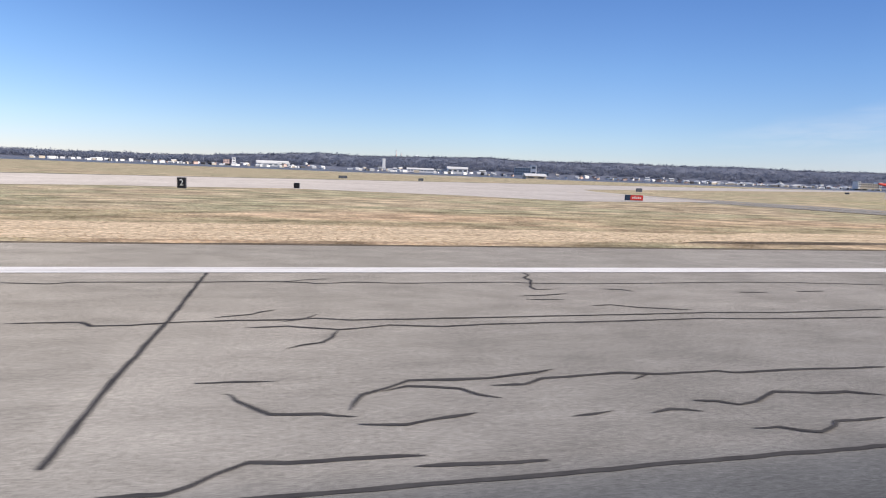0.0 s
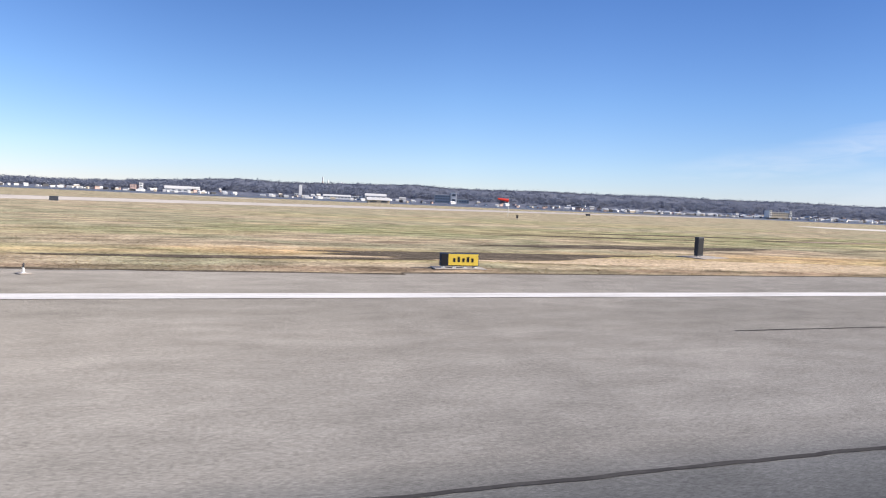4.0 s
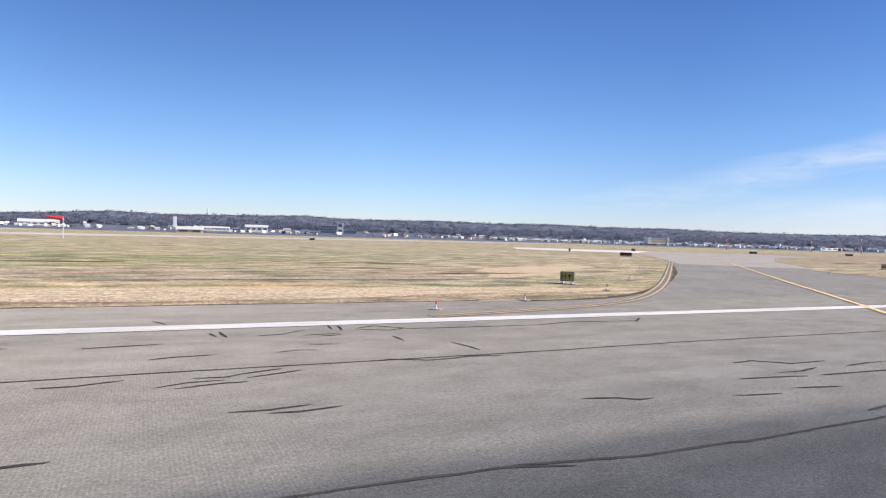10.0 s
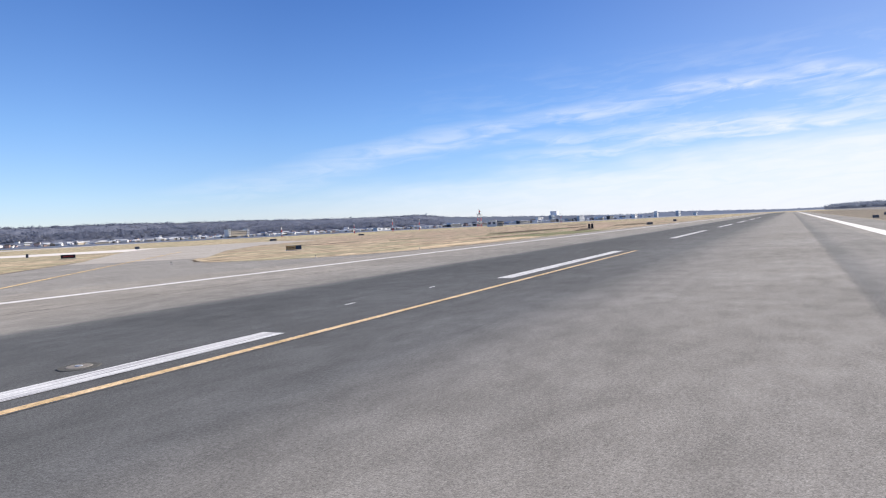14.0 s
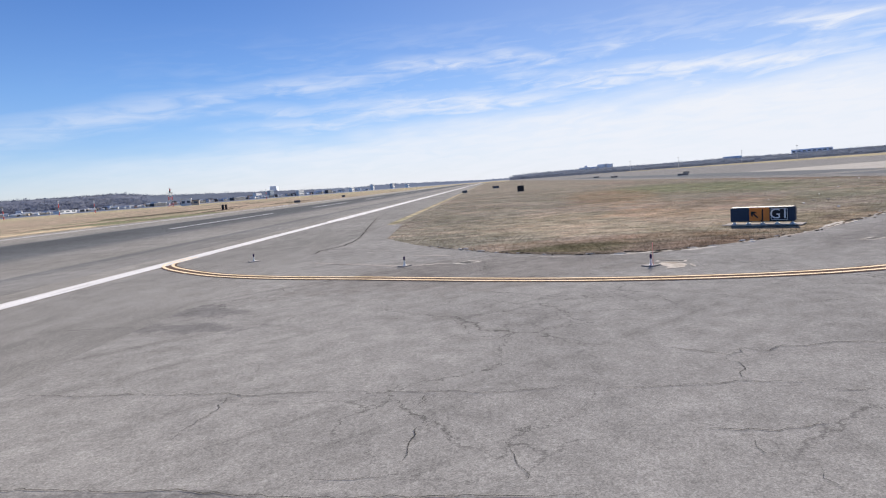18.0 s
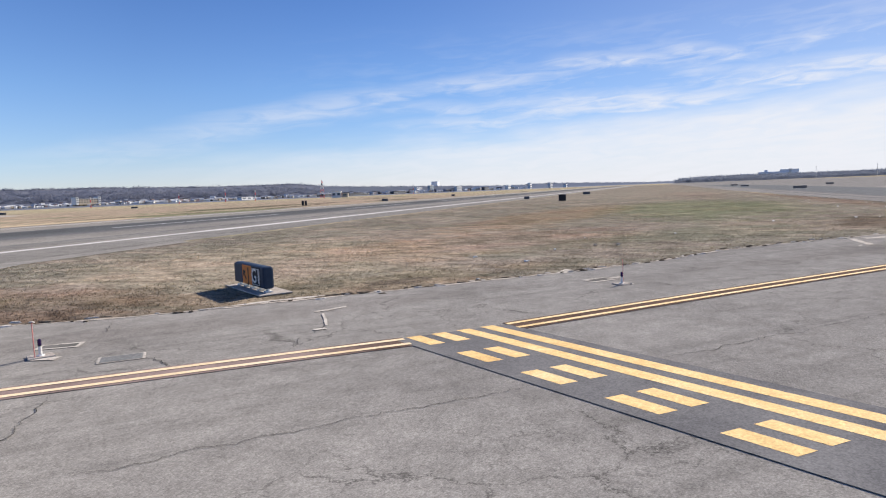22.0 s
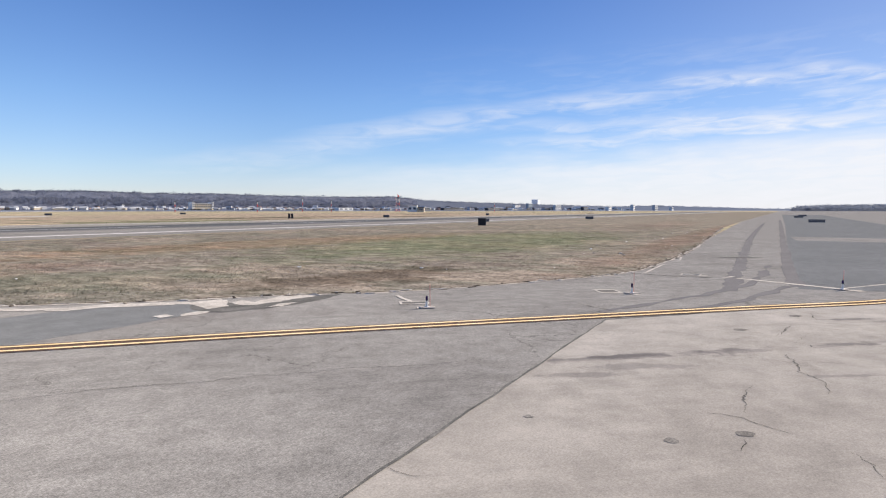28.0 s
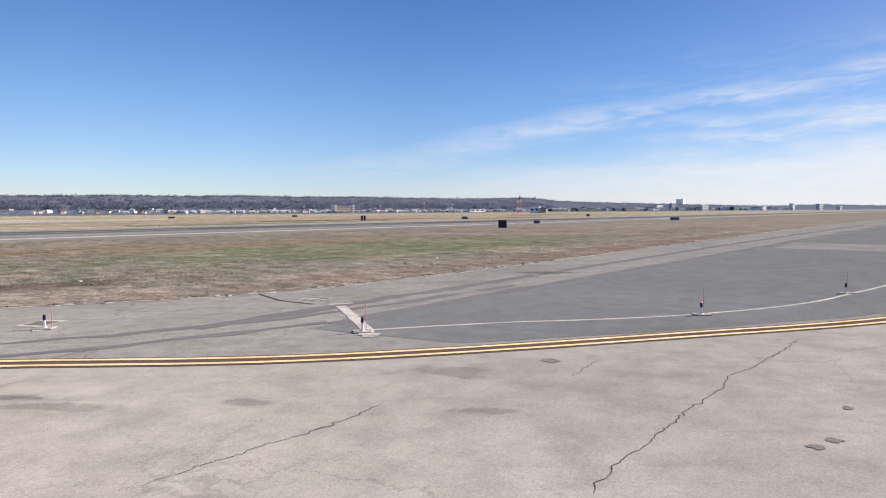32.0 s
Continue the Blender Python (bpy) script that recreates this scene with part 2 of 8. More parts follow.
    for cx, cy, rx, ry, turn, tint, ragged_edge in zones:
        # broad areas tinted another colour, with a ragged edge
        place = t.nodes.new("ShaderNodeMapping")
        place.vector_type = "TEXTURE"
        place.inputs["Location"].default_value, place.inputs["Rotation"].default_value, place.inputs["Scale"].default_value = (cx, cy, 0), (0, 0, turn), (rx, ry, 1000)
        t.links.new(geo.outputs["Position"], place.inputs[0])
        away = t.nodes.new("ShaderNodeVectorMath")
        away.operation = "LENGTH"
        t.links.new(place.outputs[0], away.inputs[0])
        rim = math_node(t, "ADD", away.outputs[1], math_node(t, "MULTIPLY", math_node(t, "SUBTRACT", frayed.outputs[0], 0.5), ragged_edge))
        amount = ramp_node(t, rim, [(0.55, (1, 1, 1)), (1.0, (0, 0, 0))])
        colour = mix_node(t, amount, colour, mix_node(t, 1.0, colour, tint, "MULTIPLY"))
    if island:
        pick = ramp_node(t, geo.outputs["Random Per Island"], [(0, (1 - island,) * 3), (1, (1 + island,) * 3)])
        colour = mix_node(t, 1.0, colour, pick, "MULTIPLY")
    t.links.new(colour, b.inputs["Base Color"])
    b.inputs["Roughness"].default_value, b.inputs["Metallic"].default_value = rough, metal
    b.inputs["Specular IOR Level"].default_value = spec
    b.inputs["Diffuse Roughness"].default_value = uneven
    if bump:
        relief = t.nodes.new("ShaderNodeBump")
        relief.inputs["Strength"].default_value, relief.inputs["Distance"].default_value = bump, 0.01
        t.links.new(small.outputs[0], relief.inputs["Height"])
        t.links.new(relief.outputs[0], b.inputs["Normal"])
    return m


def plain(name, colour, rough=0.5, metal=0.0, wear=0.12, scale=6.0):
    dark = tuple(c * (1 - wear) for c in colour)
    return material(name, [dark, colour], scale=scale, fine=scale * 12, rough=rough, grain=wear * 0.6, bump=0.06, metal=metal)


# scuffs and oil stains: place, half length, half width, turn, tint, ragged edge
APRON_SCUFFS = [(350.45, -94.6, 1.35, 0.27, -1, (0.74, 0.74, 0.76), 3.8),
             (349.1, -93.5, 1.05, 0.195, -1, (0.74, 0.74, 0.76), 3.8),
             (352.8, -96.1, 0.9, 0.21, -1, (0.74, 0.74, 0.76), 3.8),
             (351.25, -94.33, 1.65, 0.195, -1, (0.74, 0.74, 0.76), 3.8),
             (351.46, -97.95, 0.855, 0.12, -1, (0.74, 0.74, 0.76), 3.8),
             (358.72, -98.6, 0.93, 0.24, -0.97, (0.74, 0.74, 0.76), 3.8),
             (354.9, -98.42, 0.75, 0.195, -0.97, (0.74, 0.74, 0.76), 3.8),
             (364.8, -103.26, 0.9, 0.45, -0.92, (0.74, 0.74, 0.76), 3.8),
             (359.1, -99.8, 1.245, 0.24, -0.96, (0.74, 0.74, 0.76), 3.8),
             (363.38, -105.25, 0.645, 0.21, -0.9, (0.74, 0.74, 0.76), 3.8),
             (361.33, -102.12, 0.69, 0.27, -0.9, (0.74, 0.74, 0.76), 3.8),
             (351.2, -94.2, 2.85, 0.24, -0.82, (0.74, 0.74, 0.76), 3.8),
             (351, -93.9, 1.8, 0.15, -0.85, (0.74, 0.74, 0.76), 3.8),
             (354.9, -98.4, 1.5, 0.24, -0.83, (0.74, 0.74, 0.76), 3.8),
             (358.7, -98.55, 1.2, 0.15, -1, (0.74, 0.74, 0.76), 3.8)]
TAXIWAY_SCUFFS = [(320.6, -40, 4.6, 7.5, 0.15, (0.84, 0.82, 0.81), 2.2), (313.2, -54.9, 1.7, 0.36, -1.1, (0.72, 0.72, 0.74), 2.6), (326, -56.6, 9, 1.3, -0.78, (0.86, 0.85, 0.85), 2.4), (345, -77, 14, 1.5, -0.78, (0.84, 0.83, 0.83), 2.4),
             (313.08, -54.89, 0.9, 0.3, -1.55, (0.74, 0.74, 0.76), 3.8),
             (311.58, -53.81, 0.6, 0.195, -1.3, (0.74, 0.74, 0.76), 3.8),
             (304.89, -36.38, 2.4, 0.15, -1.63, (0.74, 0.74, 0.76), 3.8),
             (313.65, -32.35, 3, 0.6, -1.8, (0.74, 0.74, 0.76), 3.8),
             (315.81, -32.05, 2.4, 0.75, -1.83, (0.74, 0.74, 0.76), 3.8)]
ASPHALT = material("aged_asphalt", [(0.261, 0.241, 0.211), (0.302, 0.278, 0.244), (0.342, 0.315, 0.277)], scale=0.12, fine=42, grain=0.42, bump=0.35, stretch=(0.5, 1, 1), mottle=0.13, grit=0.18, uneven=0.22, spec=0.02)
ASPHALT_E = material("exit_asphalt", [(0.245, 0.23, 0.207), (0.281, 0.263, 0.236), (0.315, 0.295, 0.266)], scale=0.15, fine=42, grain=0.45, bump=0.4, mottle=0.13, grit=0.14, uneven=0.22, spec=0.05)
ASPHALT_G = material("taxiway_asphalt", [(0.263, 0.248, 0.227), (0.308, 0.291, 0.265), (0.344, 0.325, 0.296)], scale=0.2, fine=42, grain=0.34, bump=0.35, mottle=0.13, grit=0.17, crazing=0.62, uneven=0.22, spec=0.0, zones=TAXIWAY_SCUFFS, fray=1.1, streaks=(-0.8, 0.16))
FRESH = material("newer_asphalt", [(0.2, 0.204, 0.2), (0.232, 0.236, 0.23)], scale=0.15, fine=42, grain=0.35, bump=0.5, mottle=0.1, grit=0.1, uneven=0.22, spec=0.0)
CONCRETE = material("pale_concrete", [(0.372, 0.337, 0.293), (0.425, 0.388, 0.339), (0.467, 0.424, 0.375)], scale=0.12, fine=36, grain=0.17, bump=0.3, mottle=0.14, grit=0.06, crazing=0.24, uneven=0.22, spec=0.02, zones=APRON_SCUFFS, fray=1.1, streaks=(-0.85, 0.1))
SLAB = material("bleached_concrete", [(0.44, 0.395, 0.355), (0.5, 0.455, 0.415), (0.55, 0.505, 0.465)], scale=0.08, fine=20, grain=0.2, bump=0.2, mottle=0.1, uneven=0.22, spec=0.0)
# brighter copy of the concrete, its sunlit look put into the colour
SUNLIT_SLAB = material("sunlit_tone_concrete", [(0.6, 0.56, 0.52), (0.68, 0.64, 0.6)], scale=0.1, fine=20, grain=0.15, bump=0.2, mottle=0.08, spec=0.0)
TAR = material("crack_sealant", [(0.05, 0.048, 0.05), (0.078, 0.075, 0.075)], scale=2, fine=40, grain=0.2, bump=0.2, rough=0.7, spec=0.0)
CRACK = material("open_crack", [(0.05, 0.048, 0.045), (0.095, 0.09, 0.084)], scale=2, fine=40, grain=0.2, bump=0.3, spec=0.0)
WHITE = material("white_paint", [(0.52, 0.5, 0.48), (0.66, 0.64, 0.62), (0.74, 0.72, 0.7)], scale=0.8, fine=30, grain=0.16, bump=0.25, stretch=(0.3, 3, 1), spec=0.04, rough=0.85, mottle=0.08)
WORN_WHITE = material("worn_white_paint", [(0.2, 0.2, 0.21), (0.44, 0.44, 0.45), (0.6, 0.6, 0.6), (0.64, 0.64, 0.64)], scale=1.5, fine=30, grain=0.2, bump=0.3, stretch=(0.15, 6, 1), spec=0.04)
YELLOW = material("yellow_paint", [(0.7, 0.46, 0.2), (0.82, 0.56, 0.26), (0.85, 0.62, 0.34)], scale=0.7, fine=30, grain=0.2, bump=0.25, spec=0.04, rough=0.85, mottle=0.1)
FADED_YELLOW = material("faded_yellow_paint", [(0.7, 0.52, 0.31), (0.82, 0.65, 0.43), (0.86, 0.7, 0.5)], scale=0.7, fine=30, grain=0.18, bump=0.25, spec=0.04)
PALE_PAINT = material("bleached_line_paint", [(0.55, 0.49, 0.41), (0.68, 0.61, 0.52), (0.74, 0.68, 0.6)], scale=0.7, fine=30, grain=0.2, bump=0.25, spec=0.04)
GOLD_PAINT = material("golden_yellow_paint", [(0.74, 0.53, 0.26), (0.85, 0.64, 0.36), (0.87, 0.7, 0.44)], scale=0.7, fine=30, grain=0.18, bump=0.25, spec=0.04)
WORN_TAN = material("worn_tan_paint", [(0.45, 0.32, 0.17), (0.58, 0.42, 0.25), (0.66, 0.5, 0.32)], scale=0.8, fine=30, grain=0.25, bump=0.25, mottle=0.25, spec=0.04)
TAN_YELLOW = material("scuffed_yellow_paint", [(0.6, 0.42, 0.19), (0.77, 0.55, 0.27), (0.82, 0.62, 0.36)], scale=0.8, fine=30, grain=0.2, bump=0.25, mottle=0.12, spec=0.04)
BROWN_EDGE = material("dark_paint_border", [(0.105, 0.072, 0.06), (0.155, 0.108, 0.092)], scale=0.8, fine=30, grain=0.25, bump=0.3, zones=[(321, -58, 4.5, 4.5, 0, (2.1, 2.3, 2.5), 0.6)], fray=1.0, spec=0.0)
BLACK_PAINT = material("black_paint", [(0.134, 0.134, 0.14), (0.21, 0.209, 0.211)], scale=0.8, fine=30, grain=0.25, bump=0.3, spec=0.0)
# the open field: a straw-coloured belt beside the runway, grey-brown behind it, olive beyond, cooler and darker far off
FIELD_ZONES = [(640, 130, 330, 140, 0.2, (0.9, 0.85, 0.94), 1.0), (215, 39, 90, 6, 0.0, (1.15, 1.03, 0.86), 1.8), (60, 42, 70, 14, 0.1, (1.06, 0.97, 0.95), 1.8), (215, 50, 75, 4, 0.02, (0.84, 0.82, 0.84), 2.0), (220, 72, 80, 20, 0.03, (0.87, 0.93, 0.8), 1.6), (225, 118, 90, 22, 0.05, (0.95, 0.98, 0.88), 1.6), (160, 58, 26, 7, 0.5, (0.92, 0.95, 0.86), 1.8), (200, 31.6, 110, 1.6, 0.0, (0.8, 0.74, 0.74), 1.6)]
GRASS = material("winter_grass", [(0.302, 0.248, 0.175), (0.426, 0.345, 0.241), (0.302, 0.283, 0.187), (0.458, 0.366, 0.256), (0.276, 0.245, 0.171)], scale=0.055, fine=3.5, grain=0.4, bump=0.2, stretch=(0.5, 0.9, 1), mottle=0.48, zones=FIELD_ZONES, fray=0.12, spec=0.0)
# the island's greener, rustier, bare and straw-coloured areas
ISLAND_ZONES = [(396, -71, 34, 13, 0.0, (0.8, 0.91, 0.76), 1.6), (384, -56, 34, 7, -0.12, (1.05, 0.93, 0.84), 1.6), (339, -49, 15, 12, 0.3, (1.3, 1.23, 1.16), 1.6), (352, -68, 16, 4.5, -0.75, (0.86, 0.9, 0.86), 2.2),
                (361.5, -80, 8, 3, -0.3, (0.6, 0.57, 0.55), 3.4), (430, -87.8, 75, 2.8, 0.0, (0.92, 0.82, 0.8), 1.6), (480, -74, 60, 9, 0.05, (0.98, 0.93, 0.93), 1.6), (330, -55, 14, 3, -0.8, (0.8, 0.78, 0.74), 2.4), (326, -46, 5, 9, 0.1, (0.8, 0.72, 0.7), 2.0), (325.4, -43.4, 2.2, 3.4, 0.3, (0.62, 0.68, 0.58), 2.0), (350, -57, 14, 8, -0.5, (1.08, 0.98, 0.96), 2.2)]
# browner than the field grass, and darkened in colour as if backlit
TURF = material("brown_shaded_turf", [(0.173, 0.148, 0.128), (0.251, 0.216, 0.18), (0.203, 0.189, 0.153), (0.294, 0.246, 0.2), (0.213, 0.185, 0.157)], scale=0.09, fine=5, grain=0.4, bump=0.2, stretch=(1.3, 0.8, 1), mottle=0.4, spec=0.0, rough=1.0, zones=ISLAND_ZONES)
STRAW = material("straw_grass", [(0.45, 0.35, 0.235), (0.57, 0.45, 0.315), (0.44, 0.345, 0.24)], scale=0.2, fine=3.5, grain=0.4, bump=0.25, stretch=(0.35, 1.8, 1), mottle=0.25, spec=0.0)
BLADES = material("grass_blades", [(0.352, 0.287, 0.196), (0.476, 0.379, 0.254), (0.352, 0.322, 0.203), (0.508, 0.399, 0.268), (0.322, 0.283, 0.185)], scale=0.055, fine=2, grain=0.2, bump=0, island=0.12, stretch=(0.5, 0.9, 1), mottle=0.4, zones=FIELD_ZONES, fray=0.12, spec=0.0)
TURF_BLADES = material("turf_blades", [(0.234, 0.202, 0.17), (0.355, 0.301, 0.246), (0.277, 0.258, 0.197), (0.416, 0.345, 0.275), (0.294, 0.254, 0.212)], scale=0.09, fine=5, grain=0.2, bump=0, island=0.25, stretch=(1.3, 0.8, 1), mottle=0.34, spec=0.0, rough=1.0, zones=ISLAND_ZONES)
# distant trees: the haze before them is put into this base colour
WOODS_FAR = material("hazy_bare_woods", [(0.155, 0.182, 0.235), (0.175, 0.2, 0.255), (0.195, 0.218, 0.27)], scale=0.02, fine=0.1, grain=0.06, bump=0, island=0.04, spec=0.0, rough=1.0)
WATER = material("river_water", [(0.1, 0.105, 0.115), (0.12, 0.122, 0.13)], scale=0.02, fine=1.0, rough=0.45, grain=0.1, bump=0.6, spec=0.25)
# bluer and lighter than bare twigs, with some haze in the colour
WOODS = material("haze_tinted_woods", [(0.143, 0.166, 0.225), (0.179, 0.198, 0.254), (0.212, 0.225, 0.273)], scale=0.02, fine=0.1, grain=0.12, bump=0, island=0.05, spec=0.0, rough=1.0)




def thin(m, share):
    """Light passes through thin blades and twigs as well as off them."""
    t = m.node_tree
    b, out = t.nodes["Principled BSDF"], t.nodes["Material Output"]
    through_light = t.nodes.new("ShaderNodeBsdfTranslucent")
    t.links.new(b.inputs["Base Color"].links[0].from_socket, through_light.inputs[0])
    both = t.nodes.new("ShaderNodeMixShader")
    both.inputs[0].default_value = share
    t.links.new(b.outputs[0], both.inputs[1])
    t.links.new(through_light.outputs[0], both.inputs[2])
    t.links.new(both.outputs[0], out.inputs[0])


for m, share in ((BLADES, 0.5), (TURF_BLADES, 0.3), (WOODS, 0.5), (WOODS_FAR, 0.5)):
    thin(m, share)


def lanes(m, stops, low, high):
    """Tyre rubber laid down along the runway: darkens a surface by its place across the runway."""
    t = m.node_tree
    b = t.nodes["Principled BSDF"]
    colour = b.inputs["Base Color"].links[0].from_socket
    geo = t.nodes.new("ShaderNodeNewGeometry")
    split = t.nodes.new("ShaderNodeSeparateXYZ")
    t.links.new(geo.outputs["Position"], split.inputs[0])
    drift = add(t, "ShaderNodeTexNoise", Scale=1.0, Detail=4.0)
    mapping = t.nodes.new("ShaderNodeMapping")
    mapping.inputs["Scale"].default_value = (0.02, 0.5, 1)
    t.links.new(geo.outputs["Position"], mapping.inputs[0])
    t.links.new(mapping.outputs[0], drift.inputs["Vector"])
    across = math_node(t, "ADD", split.outputs[1], math_node(t, "MULTIPLY", math_node(t, "SUBTRACT", drift.outputs[0], 0.5), 0.5))
    place = t.nodes.new("ShaderNodeMapRange")
    place.inputs[1].default_value, place.inputs[2].default_value = low, high
    t.links.new(across, place.inputs[0])
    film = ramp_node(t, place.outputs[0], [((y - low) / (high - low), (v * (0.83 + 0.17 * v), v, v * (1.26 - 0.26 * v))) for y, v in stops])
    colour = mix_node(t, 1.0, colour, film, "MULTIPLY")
    # saw-cut grooves across the runway, filled in where the surface is worn
    saw = math_node(t, "SINE", math_node(t, "MULTIPLY", split.outputs[0], 2 * math.pi / 0.062))
    # each paved panel is cut to its own depth and has its own tone
    panel = t.nodes.new("ShaderNodeTexWhiteNoise")
    panel.noise_dimensions = "1D"
    t.links.new(math_node(t, "FLOOR", math_node(t, "DIVIDE", math_node(t, "ADD", split.outputs[0], 2.55), 3.05)), panel.inputs["W"])
    depth = ramp_node(t, panel.outputs[0], [(0.0, (0.015,) * 3), (0.55, (0.035,) * 3), (0.76, (0.07,) * 3), (1.0, (0.17,) * 3)])
    for start, end in ((238.4, 241.5), (251.5, 252.9), (269.4, 276.0)):
        cut_deep = math_node(t, "MULTIPLY", math_node(t, "GREATER_THAN", split.outputs[0], start), math_node(t, "LESS_THAN", split.outputs[0], end))
        depth = math_node(t, "MAXIMUM", depth, math_node(t, "MULTIPLY", cut_deep, 0.25))
    colour = mix_node(t, 1.0, colour, ramp_node(t, panel.outputs[0], [(0.0, (0.97,) * 3), (1.0, (1.05,) * 3)]), "MULTIPLY")
    cut = math_node(t, "ADD", 1.0, math_node(t, "MULTIPLY", saw, depth))
    t.links.new(mix_node(t, 1.0, colour, cut, "MULTIPLY"), b.inputs["Base Color"])


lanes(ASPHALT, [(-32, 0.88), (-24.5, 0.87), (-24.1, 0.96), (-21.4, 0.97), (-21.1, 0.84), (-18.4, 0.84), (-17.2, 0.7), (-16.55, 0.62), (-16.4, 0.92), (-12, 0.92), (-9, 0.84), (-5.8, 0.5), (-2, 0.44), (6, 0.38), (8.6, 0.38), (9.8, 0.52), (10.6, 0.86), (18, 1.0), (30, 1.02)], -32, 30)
BLUE_GLASS = plain("blue_glass_globe", (0.035, 0.018, 0.075), 0.25)
WHITE_METAL = plain("white_painted_metal", (0.72, 0.72, 0.7), 0.5)
DARK_METAL = plain("dark_painted_metal", (0.045, 0.05, 0.06), 0.5)
RED_PLASTIC = plain("red_plastic", (0.7, 0.1, 0.09), 0.5)
ROD_RED = plain("pale_red_rod", (0.78, 0.3, 0.27), 0.5)
RED_FACE = plain("red_sign_face", (0.62, 0.06, 0.05), 0.5)
YELLOW_FACE = plain("yellow_sign_face", (0.83, 0.6, 0.1), 0.5)
ORANGE_FACE = plain("amber_sign_face", (0.8, 0.25, 0.06), 0.5)
# yellow sign face turned from the sun: its shade is in the colour
SHADED_YELLOW_FACE = plain("shaded_yellow_sign_face", (0.36, 0.31, 0.1), 0.5)
FADED_FACE = plain("faded_tan_sign_face", (0.5, 0.33, 0.15), 0.5)
SIGN_BACK = plain("grey_sign_back", (0.09, 0.1, 0.12), 0.6)
GREY_BROWN_BACK = plain("grey_brown_sign_back", (0.2, 0.18, 0.165), 0.7)
BLACK_FACE = plain("black_sign_face", (0.025, 0.026, 0.03), 0.5)
NAVY = plain("dark_blue_sign_back", (0.03, 0.05, 0.085), 0.5)
BRIGHT = plain("white_sign_letters", (0.82, 0.82, 0.8), 0.5)
STEEL = plain("galvanised_steel", (0.5, 0.5, 0.5), 0.4, 0.6)
PAD = material("patched_concrete", [(0.33, 0.3, 0.27), (0.42, 0.38, 0.345), (0.38, 0.345, 0.31)], scale=1.5, fine=30, grain=0.25, bump=0.3, mottle=0.15, spec=0.0)
CRUST = material("pale_silt_crust", [(0.4, 0.365, 0.32), (0.52, 0.48, 0.43), (0.6, 0.56, 0.51)], scale=1.5, fine=16, grain=0.25, bump=0.3, mottle=0.15, spec=0.0)
WET = material("dark_silted_asphalt", [(0.1, 0.098, 0.092), (0.15, 0.146, 0.137), (0.19, 0.182, 0.17)], scale=1.2, fine=30, grain=0.3, bump=0.4, mottle=0.15, spec=0.0)
DIRT = material("pale_dirt", [(0.4, 0.35, 0.3), (0.54, 0.49, 0.43), (0.33, 0.28, 0.23)], scale=1.0, fine=20, grain=0.3, bump=0.4, spec=0.0)
RUBBER = material("tyre_rubber_film", [(0.092, 0.092, 0.088), (0.116, 0.116, 0.11)], scale=0.5, fine=30, grain=0.3, bump=0.3, stretch=(0.1, 2, 1), spec=0.0)
TYRE_FILM = material("thin_rubber_film", [(0.165, 0.16, 0.162), (0.205, 0.198, 0.198)], scale=0.5, fine=30, grain=0.3, bump=0.2, spec=0.0)
STAIN = material("dark_stain", [(0.17, 0.16, 0.147), (0.25, 0.235, 0.215)], scale=2.0, fine=30, grain=0.4, bump=0.3, spec=0.0)
FAINT = material("old_saw_cut", [(0.2, 0.187, 0.17), (0.225, 0.21, 0.19)], scale=1.0, fine=30, grain=0.2, bump=0.3, spec=0.0)
RUST = material("rusty_dead_grass", [(0.304, 0.237, 0.189), (0.399, 0.314, 0.247), (0.332, 0.271, 0.217)], scale=0.15, fine=4, grain=0.4, bump=0.2, mottle=0.3, spec=0.0, rough=1.0)
SOIL = material("soil_and_shade", [(0.075, 0.063, 0.052), (0.12, 0.1, 0.08), (0.2, 0.163, 0.125)], scale=0.5, fine=9, grain=0.5, bump=0.4, mottle=0.3, spec=0.0)
GREEN = material("green_grass", [(0.215, 0.21, 0.14), (0.19, 0.2, 0.12), (0.25, 0.232, 0.157)], scale=0.2, fine=3.5, grain=0.45, bump=0.25, stretch=(0.4, 1.6, 1), mottle=0.25, spec=0.0)
# hillsides: haze is put into the colours, paler and bluer with distance
HILL = material("haze_tinted_hillside", [(0.109, 0.126, 0.171), (0.138, 0.152, 0.196), (0.165, 0.176, 0.213)], scale=0.02, fine=0.16, grain=0.3, bump=0, spec=0.0, rough=1.0)
HILL_MID = material("mid_haze_hillside", [(0.108, 0.125, 0.165), (0.127, 0.145, 0.185)], scale=0.01, fine=0.1, grain=0.1, bump=0, spec=0.0, rough=1.0)
HILL_FAR = material("far_haze_hillside", [(0.14, 0.166, 0.22), (0.16, 0.187, 0.24)], scale=0.01, fine=0.1, grain=0.06, bump=0, spec=0.0, rough=1.0)
# walls and roofs far off: haze over their shaded sides is in the colour
WALL_HAZE = plain("haze_tinted_cladding", (0.68, 0.74, 0.85), 0.8, scale=0.05)
WALL_WHITE = plain("white_cladding", (0.74, 0.74, 0.74), 0.6, scale=0.05)
WALL_GREY = plain("grey_cladding", (0.5, 0.52, 0.55), 0.6, scale=0.05)
WALL_BLUE = plain("blue_grey_glass", (0.28, 0.33, 0.38), 0.35, scale=0.05)
WALL_PINK = plain("pink_brick", (0.52, 0.37, 0.33), 0.8, scale=0.05)
WALL_TAN = plain("tan_render", (0.5, 0.44, 0.36), 0.8, scale=0.05)
ROOF_DARK = plain("dark_roof", (0.09, 0.09, 0.095), 0.8, scale=0.05)
ROOF_PALE = plain("pale_roof", (0.6, 0.6, 0.6), 0.7, scale=0.05)
